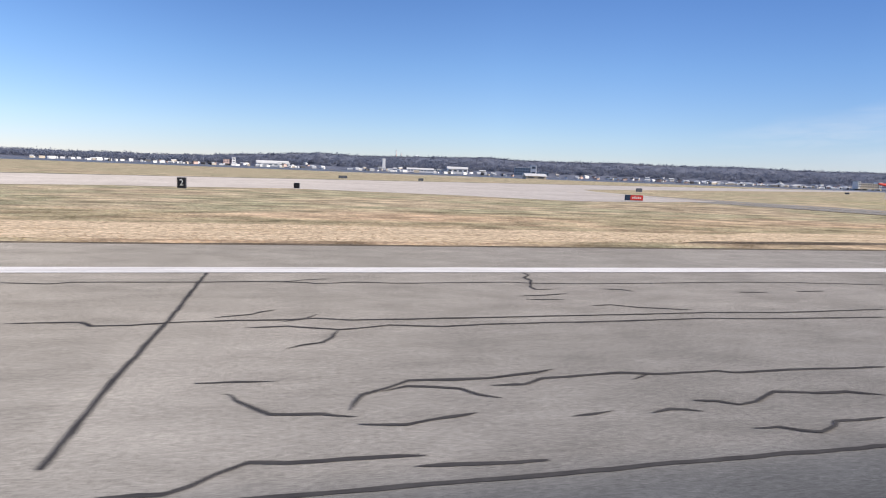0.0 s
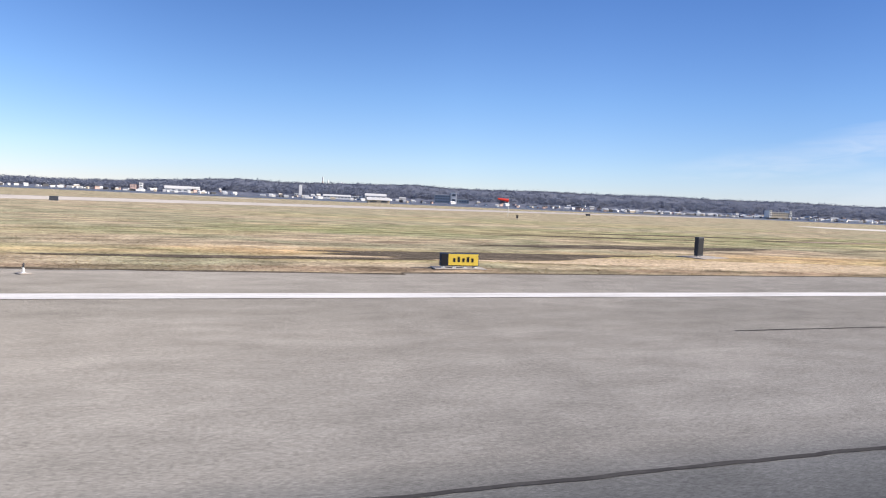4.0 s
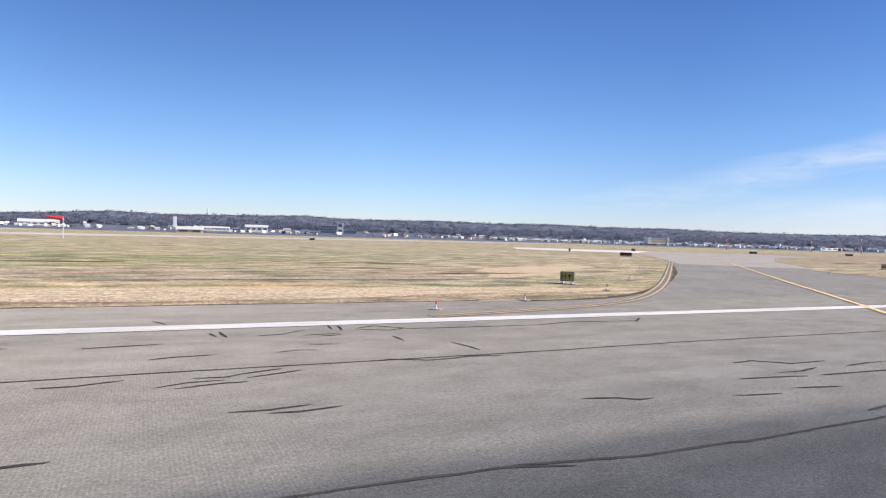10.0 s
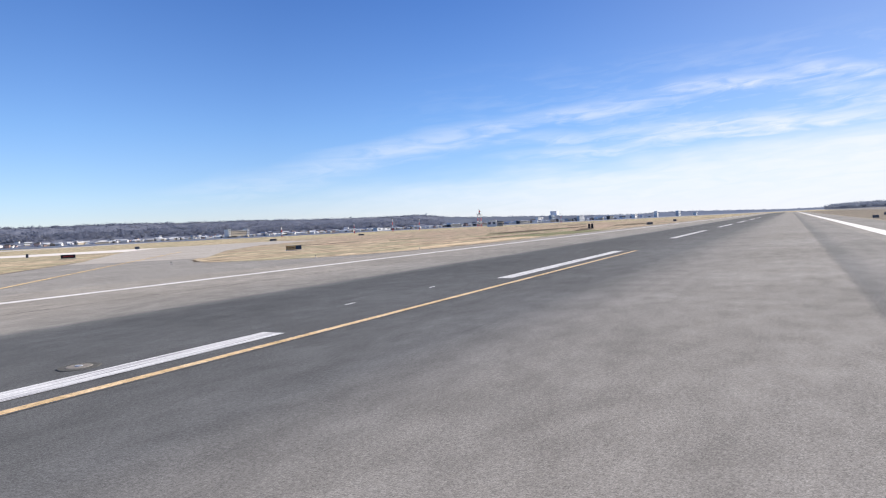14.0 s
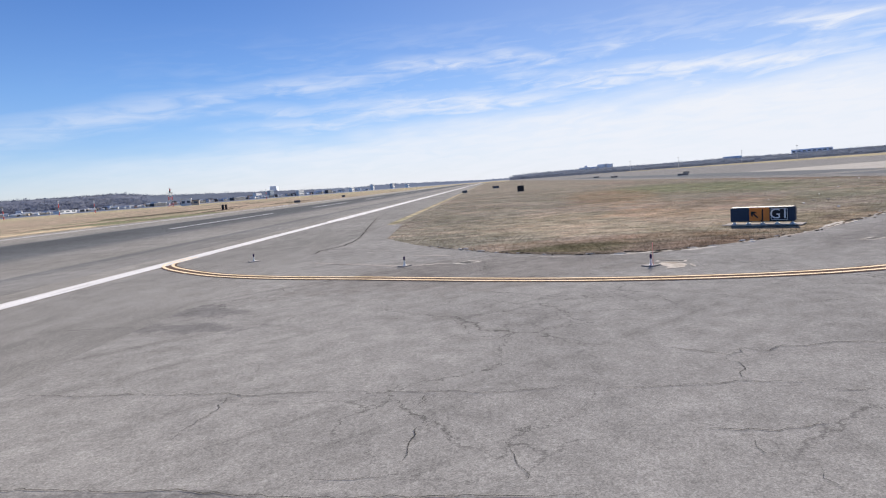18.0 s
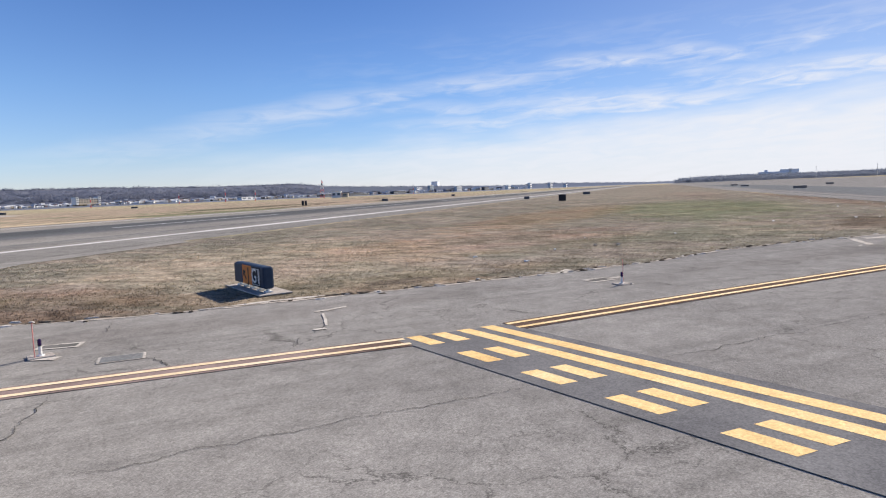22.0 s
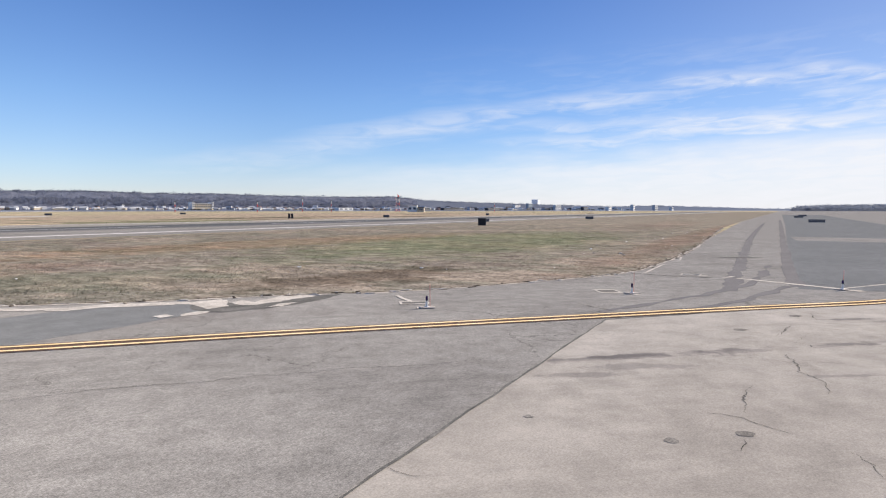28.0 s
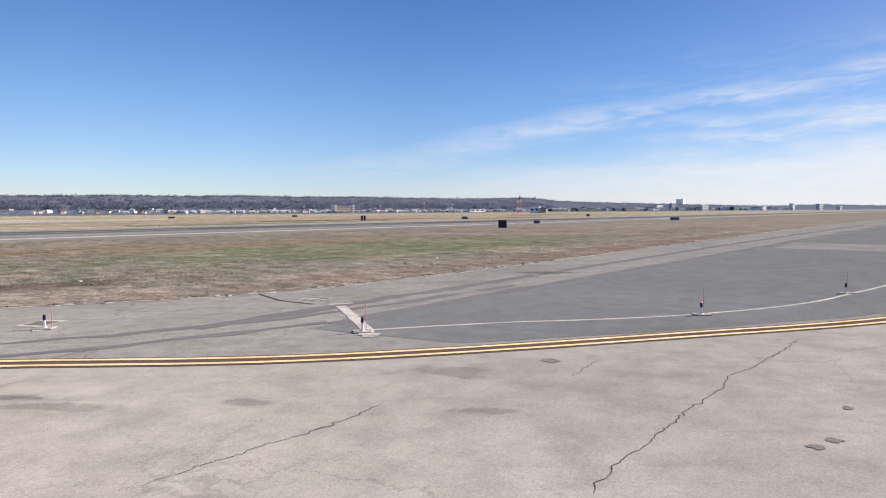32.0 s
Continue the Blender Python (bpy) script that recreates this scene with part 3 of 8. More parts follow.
WINDOW = plain("dark_window_glass", (0.1, 0.12, 0.15), 0.2)


# ---- building helpers ----
def mesh_of(name, verts, faces, mat):
    me = bpy.data.meshes.new(name)
    me.from_pydata([tuple(v) for v in verts], [], faces)
    me.materials.append(mat)
    me.update()
    return me


def part(name, bm, mat, parent=None, label=""):
    """Links a bmesh as one mesh object, under a thing or a part."""
    me = bpy.data.meshes.new(name)
    bmesh.ops.recalc_face_normals(bm, faces=bm.faces)
    bm.to_mesh(me)
    bm.free()
    me.materials.append(mat)
    ob = new(name, me)
    if parent is not None:
        ob.parent = parent
    return tagged(ob, label)


def thing(name, m, label, category, group="", kind=""):
    ob = new(name)
    ob.matrix_world = m
    ob.empty_display_size = 0.2
    return tagged(ob, label, category, group, kind)


def box(bm, sx, sy, sz, at=(0, 0, 0), bevel=0.0, turn=0.0):
    """A box standing on at."""
    made = bmesh.ops.create_cube(bm, size=1.0, matrix=Matrix.Translation((at[0], at[1], at[2] + sz / 2)) @ Matrix.Rotation(turn, 4, "Z") @ Matrix.Diagonal((sx, sy, sz, 1)))
    if bevel:
        edges = list({e for v in made["verts"] for e in v.link_edges})
        bmesh.ops.bevel(bm, geom=edges, offset=bevel, segments=2, affect="EDGES", profile=0.5)
    return bm


def rod(bm, r1, r2, h, at=(0, 0, 0), seg=12, tilt=None):
    m = Matrix.Translation(at) @ (tilt or Matrix.Identity(4)) @ Matrix.Translation((0, 0, h / 2))
    bmesh.ops.create_cone(bm, cap_ends=True, segments=seg, radius1=r1, radius2=r2, depth=h, matrix=m)
    return bm


def sheet(name, outline, z, mat, label="", category="", kind="structure", parent=None):
    """A flat piece of ground or pavement inside an outline."""
    ob = new(name, mesh_of(name, [(x, y, z) for x, y in outline], [tuple(range(len(outline)))], mat))
    if ob.data.polygons[0].normal.z < 0:
        ob.data.flip_normals()
    if parent is not None:
        ob.parent = parent
        return tagged(ob, label)
    return tagged(ob, label, category, kind=kind)


def smooth(points, step=1.0):
    """A Catmull-Rom curve through the points."""
    p = [Vector((*q[:2], 0)) for q in points]
    p = [2 * p[0] - p[1], *p, 2 * p[-1] - p[-2]]
    out = []
    for k in range(1, len(p) - 2):
        n = max(1, int((p[k + 1] - p[k]).length / step))
        for j in range(n):
            t = j / n
            out.append(0.5 * (2 * p[k] + (p[k + 1] - p[k - 1]) * t + (2 * p[k - 1] - 5 * p[k] + 4 * p[k + 1] - p[k + 2]) * t * t + (3 * p[k] - p[k - 1] - 3 * p[k + 1] + p[k + 2]) * t ** 3))
    return out + [p[-2]]


def ribbon(name, curve, width, z, mat, offset=0.0, rag=0.0, parent=None, label="", category="", kind="structure", taper=0):
    """A flat band along a curve; rag: how far its edges wander; taper: points over which its ends thin out."""
    verts, faces = [], []
    for k, q in enumerate(curve):
        d = (curve[min(k + 1, len(curve) - 1)] - curve[max(k - 1, 0)]).normalized()
        n = Vector((-d.y, d.x, 0))
        wob = rag * noise.noise(q * 1.7 + Vector((offset, 3, 0)))
        wob2 = rag * noise.noise(q * 1.7 + Vector((offset, 9, 4)))
        half = width / 2
        if taper:
            half *= min(1.0, 0.3 + 0.7 * min(k, len(curve) - 1 - k) / taper) * (1 + 0.35 * noise.noise(q * 0.7 + Vector((7, 1, 2))))
        a, b = q + n * (offset + half + wob), q + n * (offset - half + wob2)
        verts += [(a.x, a.y, z), (b.x, b.y, z)]
        if k:
            faces.append((2 * k - 2, 2 * k - 1, 2 * k + 1, 2 * k))
    ob = new(name, mesh_of(name, verts, faces, mat))
    if ob.data.polygons[0].normal.z < 0:
        ob.data.flip_normals()
    if parent is not None:
        ob.parent = parent
        return tagged(ob, label)
    return tagged(ob, label, category, kind=kind)


def bar(name, x0, x1, y0, y1, z, mat, **more):
    return sheet(name, [(x0, y0), (x1, y0), (x1, y1), (x0, y1)], z, mat, **more)


# ---- ground, water and pavements ----
G0, P0, OVER, SEAL, EDGE, PAINT = -0.03, 0.0, 0.004, 0.008, 0.012, 0.016
sheet("ground", [(-4800, -4800), (4900, -4800), (4900, 4900), (-4800, 4900)], G0, GRASS, "dry winter grass airfield reaching to the horizon", "grass")
sheet("water", [(-4700, 760), (620, 690), (1250, 560), (1700, 300), (2300, 160), (2790, -120), (4800, -300), (4800, 900), (3000, 1000), (1850, 1430), (900, 1760), (-4700, 1790)], G0 + 0.01, WATER, "calm grey blue river beyond the airfield", "river")

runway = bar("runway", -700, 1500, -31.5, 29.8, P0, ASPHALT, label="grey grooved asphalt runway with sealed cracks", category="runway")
cross_runway = sheet("cross_runway", [(-40, 46), (830, 690), (800, 735), (-70, 91)], P0 - 0.01, SLAB, "pale concrete runway crossing the airfield", "runway")
sheet("taxiway_1", [(96, 29), (105.2, 30.3), (110.9, 32), (114.3, 34.6), (116.2, 38.1), (116.7, 43), (115.3, 54.3), (111.6, 66), (106, 82), (97, 105), (85, 140), (108, 140), (114.6, 114), (128.5, 79), (137, 60.6), (141.7, 45.8), (144.4, 40), (147.8, 35.3), (153.5, 31.2), (172, 29.5)], P0 - 0.005, ASPHALT_E, "asphalt exit taxiway with a yellow lead-off line", "taxiway")
sheet("taxiway_2", [(262, 29), (278, 29.3), (284.5, 30.5), (292.4, 35.3), (311.4, 52.1), (351, 92.2), (392, 132), (420, 128), (384, 96), (347, 61), (340, 50), (342.5, 41), (350, 34.3), (366, 30.5), (400, 29)], P0 - 0.005, ASPHALT_E, "asphalt high-speed exit taxiway", "taxiway")
sheet("concrete_pad", [(339, 78), (352, 64), (350, 62), (385, 96), (425, 126), (480, 150), (500, 190), (452, 205), (405, 160)], OVER, CONCRETE, "pale concrete taxiway pad", "pavement")
sheet("concrete_strip", [(396, 222), (374, 184), (404, 157), (460, 200)], P0 + 0.002, SUNLIT_SLAB, "pale concrete strip in the grass", "pavement")
sheet("concrete_fillet", [(20, 88), (41, 98), (62, 91), (78, 82), (95, 88), (112, 98), (111, 117), (113, 146), (125, 180), (60, 150)], P0 - 0.003, SLAB, "pale concrete fillet where a taxiway meets the crossing runway", "pavement")
sheet("concrete_strip", [(55, 590), (75, 555), (190, 470), (195, 525)], P0 - 0.004, SLAB, "pale concrete strip far across the grass", "pavement")
ribbon("runway_shoulder", smooth([(-70, 92), (800, 736)], 20), 5.0, P0 - 0.012, RUBBER, label="thin dark shoulder of the crossing runway", category="runway")
apron = sheet("taxiway_3", [(200, -31.5), (352, -31.5), (351, -33), (337, -34), (331.5, -36.5), (325.2, -41), (322.9, -44.4), (322.8, -47.2), (324.2, -50.8), (326.3, -53.9), (330.9, -58.9), (337.3, -65.4), (342.8, -69.2), (346.6, -73), (351, -78), (355, -81.4), (358, -84.6), (364.8, -88.4), (370.2, -90.4), (385, -90.8), (410, -89.8), (525, -86.6), (900, -86), (1400, -84), (2600, -80), (2600, -420), (200, -420)], P0, ASPHALT_G, "grey cracked asphalt taxiway", "taxiway")
sheet("concrete_apron", [(200, -94), (343, -92.85), (355.4, -92.6), (360.0, -96.9), (363.2, -100.0), (366.5, -102.4), (371, -105.4), (377, -109), (384, -111.6), (395, -113.5), (440, -116), (500, -118), (520, -160), (520, -329), (200, -329)], OVER, CONCRETE, "pale weathered concrete apron", "pavement")
sheet("newer_taxiway", [(366.2, -98.8), (365.9, -97.5), (391, -97.2), (478, -97), (800, -95), (800, -117), (440, -115.5), (395, -112.6), (384, -110.7), (377, -108.2), (371, -104.6), (367, -101.8)], OVER + 0.001, FRESH, "newer dark asphalt patch of taxiway", "pavement")
sheet("pale_asphalt_band", [(411, -98.0), (421, -97.5), (420, -116), (410, -115.5)], OVER + 0.003, ASPHALT_G, "paler band of older asphalt across the taxiway", "pavement")

# ---- painted markings ----
for y, half, x0, x1 in ((23.6, 0.5, -700, 1500), (-23.6, 0.53, -700, 365), (-23.6, 0.8, 365, 1500)):
    bar("runway_edge_line", x0, x1, y - half, y + half, PAINT, WHITE, label="white painted runway edge stripe", category="runway marking")
for x0, x1 in ((162, 187), (207, 230), (272, 299.7), (317.8, 345), (375.5, 413), (440, 477), (501, 538), (562, 599), (623, 660)):
    bar("centreline_dash", x0, x1, -0.45, 0.45, PAINT, WORN_WHITE, label="worn white painted runway centreline dash", category="runway marking")


def taxi_line(points, width=0.3, border=0.16, double=False, label="yellow painted taxiway centreline", paint=None, edge=None):
    curve = smooth(points, 0.8)
    line = ribbon("taxiway_line", curve, width + 2 * border if not double else 0.8, EDGE, edge or (BROWN_EDGE if double else BLACK_PAINT), label=label, category="taxiway marking", rag=0.03)
    for off in ((0.0,) if not double else (0.22, -0.22)):
        ribbon("yellow_stripe", curve, width, PAINT + 0.004, paint or (FADED_YELLOW if double else TAN_YELLOW), offset=off, parent=line, rag=0.012)
    return line


taxi_line([(175, -1.2), (160, 0.6), (153, 4), (149.6, 8), (148.3, 10.9), (147.6, 12.0), (146.6, 13.9), (145.7, 15.3), (144.5, 17.2), (142.6, 20.7), (141.1, 23.2), (139.8, 24.8), (135.6, 32.2), (129.1, 48.2), (115.8, 84.0), (108, 106), (98, 132)])
taxi_line([(108.4, 24.4), (109.3, 24.8), (111.3, 26.4), (113.9, 29.2), (116.3, 32.9), (118, 37), (118.4, 41), (117.8, 46.4), (114, 62), (105, 88)], 0.15, double=True, label="bleached double taxiway edge line", paint=PALE_PAINT)
taxi_line([(225, 0.9), (245, 2.4), (258, 4.4), (270, 6.3), (275.2, 7.4), (279.4, 9.4), (283.8, 12), (287.2, 14.5), (292.7, 19.8), (297.5, 24.5), (306, 33), (316.5, 43.6), (362, 88.5), (386, 112)], 0.32)
taxi_line([(271, 24.6), (273.7, 25.2), (278.5, 26.3), (283.6, 28.3), (289.2, 32.2), (299, 41), (316, 57.5), (350, 91)], 0.13, double=True, label="worn double taxiway edge line", paint=WORN_TAN, edge=STAIN)
taxi_line([(262, -1.2), (283.6, -1.35), (315, -1.45), (345, -1.6)], 0.3, border=0.05, label="faded yellow taxiway lead line", paint=WORN_TAN)
G_LINE = [(333, -23.6), (329, -24.2), (324.6, -28.2), (322.2, -31.8), (320.3, -36), (317.9, -41.3), (316.6, -45.5), (316.15, -49.3), (316.7, -52.3), (317.9, -54.3), (319.3, -55.9), (321.4, -58.3), (324.2, -61.6)]
taxi_line(G_LINE, 0.15, double=True, label="double yellow taxiway edge line")
taxi_line([(326, -63.4), (332.5, -69.5), (341.35, -78.1), (345.1, -81.9), (349.5, -86), (355, -91.4), (359.5, -95.9), (363, -99.6), (366.3, -102.2), (371, -105.3), (377, -109), (384, -111.6), (395, -113.6), (430, -116)], 0.15, double=True, label="double yellow taxiway edge line", paint=GOLD_PAINT)

# hold-position marking: black field, two broken and two solid yellow bars, set askew
ALONG = Vector((-0.575, -0.818, 0))
BAR = Vector((0.22, -0.24, 0))


def slanted(start, width, length):
    a = Vector((*start, 0))
    return [(q.x, q.y) for q in (a, a + ALONG * length, a + ALONG * length + width, a + width)]


hold = sheet("hold_marking", slanted((324.3, -61.25), Vector((1.82, -2.0, 0)), 11.5), EDGE + 0.001, BLACK_PAINT, "yellow and black painted runway holding position marking", "taxiway marking")
for start in ((324.51, -61.44), (324.91, -61.86)):
    for j in range(6):
        a = Vector((*start, 0)) + ALONG * 1.77 * j
        sheet("yellow_dash", slanted((a.x, a.y), BAR, 0.91), PAINT, YELLOW, parent=hold)
for start in ((325.33, -62.30), (325.75, -62.72)):
    sheet("yellow_bar", slanted(start, BAR, 11.3), PAINT, YELLOW, parent=hold)


# ---- sealed and open cracks ----
def wander(points, step, sway):
    """Straight runs from point to point that wander by sway, as a crack does."""
    curve, out = [], []
    for p, q in zip(points[:-1], points[1:]):
        p, q = Vector((*p, 0)), Vector((*q, 0))
        n = max(1, int((q - p).length / step))
        curve += [p.lerp(q, j / n) for j in range(n)]
    curve.append(Vector((*points[-1], 0)))
    for k, q in enumerate(curve):
        d = (curve[min(k + 1, len(curve) - 1)] - curve[max(k - 1, 0)]).normalized()
        n = noise.noise(q * 0.9) + 0.6 * noise.noise(q * 2.7) + 0.45 * noise.noise(q * 7.1) + 0.3 * noise.noise(q * 17.3)
        out.append(q + Vector((-d.y, d.x, 0)) * n * sway)
    return out


LEVEL = [0]


def crack_height():
    """Crossing cracks lie a hair above one another."""
    LEVEL[0] = (LEVEL[0] + 1) % 9
    return SEAL + 0.0004 * LEVEL[0]


def seal(*points):
    ribbon("crack_seal", wander(points, 0.15, 0.025), 0.08, crack_height(), TAR, rag=0.022, parent=runway, taper=2)


def wide_seal(*points):
    ribbon("crack_seal", wander(points, 0.12, 0.03), 0.13, crack_height(), TAR, rag=0.05, parent=runway, taper=3)


def hairline(*points):
    ribbon("saw_cut", wander(points, 0.3, 0.02), 0.06, crack_height(), TAR, rag=0.015, parent=runway, taper=3)


def joint_seal(*points):
    ribbon("joint_seal", wander(points, 0.3, 0.02), 0.098, SEAL - 0.0008, TAR, rag=0.03, parent=runway)


def faint(*points):
    ribbon("saw_cut", wander(points, 0.6, 0.02), 0.08, SEAL, FAINT, rag=0.02, parent=runway)


def zigzag(points, seed):
    """Short straight legs of unlike length that turn back and forth along a line."""
    rng = random.Random(seed)
    line = wander(points, 0.02, 0.05)
    out, k = [line[0]], 0
    while k < len(line) - 1:
        k = min(k + rng.randint(2, 8), len(line) - 1)
        d = line[k] - line[max(k - 2, 0)]
        out.append(line[k] + Vector((-d.y, d.x, 0)).normalized() * rng.gauss(0, 0.022))
    return out


def broken(points, width):
    """An open crack: a ragged line of short legs, with a thinner spall beside it in places."""
    line = zigzag(points, points[0][0] * 7.3 + len(points))
    ribbon("crack", line, width, crack_height(), CRACK, rag=width * 0.4, parent=apron, taper=6)
    if width > 0.011 and len(line) > 16:
        third = len(line) // 3
        ribbon("crack", [q + Vector((0.03, 0.02, 0)) for q in line[third:third + 9]], width * 0.4, crack_height(), CRACK, rag=0.006, parent=apron, taper=4)


def crack(*points):
    broken(points, 0.0115)


def wide_crack(*points):
    broken(points, 0.014)


def tyre_streak(*points):
    ribbon("tyre_streak", wander(points, 0.4, 0.05), 0.12, OVER, STAIN, rag=0.07, parent=apron, taper=6)


# lane joints that run the length of the runway
for line, wide in (([(178, 17.25), (203, 17.23), (215, 17.2), (226, 16.93), (236, 16.68), (241, 16.68), (247, 16.8), (253, 16.9), (262, 17.02), (270, 16.97), (277, 17.15), (288, 17.0), (420, 17.2)], 0.075),
                   ([(-60, 10.2), (40, 10.14), (80, 10.15), (101, 10.0)], 0.088), ([(125, 9.95), (142, 9.93), (212, 9.74), (230, 9.7)], 0.088), ([(262.3, 9.68), (265.6, 9.6), (267.4, 9.3), (270, 9.27), (273, 9.35), (284, 9.8)], 0.075)):
    ribbon("lane_joint", wander(line, 0.25, 0.035), wide, SEAL + 0.001, TAR, rag=0.02, parent=runway)
for y, x0, x1, wide in ((-16.5, 200, 520, 0.012), (-21.15, 200, 520, 0.014), (-24.02, 250, 420, 0.03)):
    ribbon("lane_joint", wander([(x0 + k * 6.0, y) for k in range(int((x1 - x0) / 6) + 1)], 0.15, 0.13), wide, SEAL + 0.001, FAINT if y > -17 else CRACK, rag=0.02, parent=runway)
seal((109.99, 9.93), (110.31, 9.95), (110.84, 9.89), (111.20, 9.94), (111.58, 9.86), (111.81, 9.80), (112.20, 9.90), (112.49, 9.81))
seal((196.3, 12.14), (197.3, 12.29), (198.3, 12.22), (199.3, 12.25))
seal((195.8, 13.15), (196.1, 12.90), (196.4, 12.49))
seal((195.9, 11.84), (196.3, 11.83))
seal((96.9, 23.21), (96.9, 16.90), (96.8, 12.78), (96.9, 10.15))
seal((92.5, 13.14), (92.6, 12.43), (92.9, 12.00), (93.4, 11.77), (94.1, 11.82))
seal((89.5, 13.07), (90.8, 13.12), (92.8, 13.10))
seal((95.2, 12.99), (95.9, 13.06), (96.8, 12.72))
seal((97.6, 13.07), (98.5, 12.55), (99.5, 12.56), (100.3, 12.89))
seal((94.3, 15.90), (94.9, 15.25), (96.6, 15.22))
seal((99.0, 16.15), (98.8, 15.59), (99.6, 16.43), (103.4, 16.29))
seal((156.5, 23.60), (156.1, 13.27), (155.9, 9.73))
seal((273.5, 9.78), (275.1, 9.98), (278.5, 9.83))
seal((287.2, 14.08), (291.6, 13.20))
seal((275.8, 12.28), (278.6, 12.14), (280.6, 12.04), (283.4, 12.23))
seal((33.17, 21.64), (34.33, 21.45), (34.76, 21.68), (37.00, 21.62), (39.67, 21.64), (40.48, 21.45), (40.69, 21.28), (41.76, 21.51), (42.83, 21.30), (46.15, 21.40), (46.86, 21.20), (48.84, 21.05), (53.64, 21.21), (55.85, 21.06), (58.89, 20.56))
seal((34.80, 17.33), (36.15, 17.35), (36.40, 17.02), (37.05, 17.00), (37.71, 17.17), (38.63, 17.23), (39.82, 17.23), (40.49, 17.32), (41.16, 17.12), (42.70, 17.10), (44.99, 17.12), (47.06, 17.13), (48.38, 17.15), (49.62, 17.18), (51.58, 17.04), (55.00, 17.18))
joint_seal((37.74, 23.25), (37.67, 17.40), (37.52, 13.77), (37.50, 11.07))
seal((38.17, 10.42), (38.51, 10.39), (38.75, 10.36), (38.98, 10.48), (39.19, 10.69), (39.48, 10.90), (39.88, 10.84), (40.40, 10.83), (40.88, 10.82), (41.34, 10.77))
seal((38.50, 17.53), (39.19, 17.78), (39.41, 18.03), (39.67, 18.18))
seal((38.63, 13.50), (39.20, 13.50), (39.78, 13.47))
seal((38.99, 13.04), (39.16, 12.97), (39.23, 12.75), (39.47, 12.43), (39.67, 12.20), (39.96, 12.17), (40.30, 12.14), (40.50, 12.04), (40.71, 11.97))
seal((39.09, 16.65), (39.92, 16.70), (40.45, 16.48), (40.87, 16.35), (41.43, 16.48), (41.90, 16.62), (42.89, 16.40), (43.76, 16.51), (45.15, 16.54), (46.46, 16.53), (47.43, 16.55), (49.21, 16.63), (50.60, 16.46), (54.06, 16.36))
seal((39.60, 21.56), (40.11, 21.72), (40.41, 21.89), (41.12, 22.06))
seal((39.82, 17.09), (40.26, 17.29), (40.53, 17.68))
seal((40.66, 12.20), (40.87, 12.76), (41.30, 12.98), (41.64, 13.23), (42.28, 13.20), (42.90, 13.19), (43.70, 13.37), (44.03, 13.50))
seal((40.72, 11.73), (41.29, 11.63), (41.67, 11.75), (42.26, 11.87))
seal((40.87, 16.31), (40.73, 15.98), (40.72, 15.82), (40.50, 15.46), (40.10, 15.32), (39.84, 15.10))
seal((41.17, 10.53), (42.64, 10.46))
seal((41.20, 12.85), (41.55, 12.99), (41.95, 12.91), (42.30, 12.79), (42.50, 12.51), (42.76, 12.34))
seal((42.79, 12.87), (43.31, 12.85), (43.68, 13.09), (44.46, 13.13), (45.09, 13.19), (45.61, 13.04), (46.78, 13.07), (47.01, 12.95), (48.14, 12.96), (50.06, 12.88))
seal((43.48, 11.59), (44.10, 11.68))
seal((44.61, 11.54), (44.93, 11.64), (45.16, 11.59), (45.35, 11.49))
seal((45.10, 12.83), (45.45, 13.03))
seal((45.47, 11.87), (45.81, 11.80), (46.05, 11.63), (46.38, 11.69), (46.97, 12.03), (47.57, 11.90), (48.16, 11.87), (48.65, 11.65))
seal((45.63, 10.86), (46.00, 10.84), (46.21, 10.70), (46.43, 10.61), (46.77, 10.77), (46.95, 10.90), (47.29, 10.87), (47.77, 10.89))
seal((45.64, 19.36), (46.39, 19.47), (47.20, 19.66))
seal((45.70, 18.92), (46.75, 18.87))
seal((47.06, 18.11), (47.65, 18.20), (48.21, 17.84), (49.46, 17.50))
seal((47.30, 23.23), (47.23, 22.57), (46.94, 22.16), (46.96, 21.66), (46.52, 20.67), (46.52, 20.25), (47.25, 20.30))
seal((48.43, 20.26), (49.07, 20.15), (49.31, 19.81))
seal((52.53, 19.59), (53.45, 19.55))
seal((54.48, 19.59), (55.53, 19.63))
seal((70.17, 20.20), (70.90, 19.99), (71.66, 20.10), (72.75, 19.97), (74.00, 20.18))
seal((70.27, 21.74), (70.93, 21.84), (72.12, 21.73))
seal((70.53, 19.20), (71.33, 19.04))
seal((70.77, 22.79), (70.83, 23.15), (70.92, 23.23))
seal((71.16, 17.48), (71.46, 17.39), (71.81, 17.17), (72.17, 17.20), (72.68, 17.45), (73.46, 17.52), (75.14, 17.49), (76.03, 17.42), (77.41, 17.45), (77.88, 17.39), (78.29, 16.97), (79.00, 16.92), (79.82, 17.19), (80.74, 17.23), (81.31, 17.33), (82.54, 17.29), (83.41, 17.30), (84.76, 17.32), (85.39, 17.12), (86.93, 17.05), (88.59, 17.05), (91.38, 16.84))
seal((71.30, 17.07), (71.84, 17.08), (72.61, 16.97), (74.18, 16.83), (75.20, 16.73), (75.60, 16.95), (76.57, 16.81), (77.32, 16.52), (78.04, 16.85), (78.52, 16.89))
seal((72.67, 21.59), (73.89, 21.56))
seal((73.69, 22.00), (74.99, 21.71))
seal((74.60, 19.25), (75.52, 19.20), (76.85, 19.11))
seal((74.73, 13.13), (75.44, 13.23), (75.97, 13.26), (76.68, 13.21), (77.17, 13.27), (77.38, 13.26), (77.81, 13.09))
seal((75.00, 21.54), (76.52, 21.48))
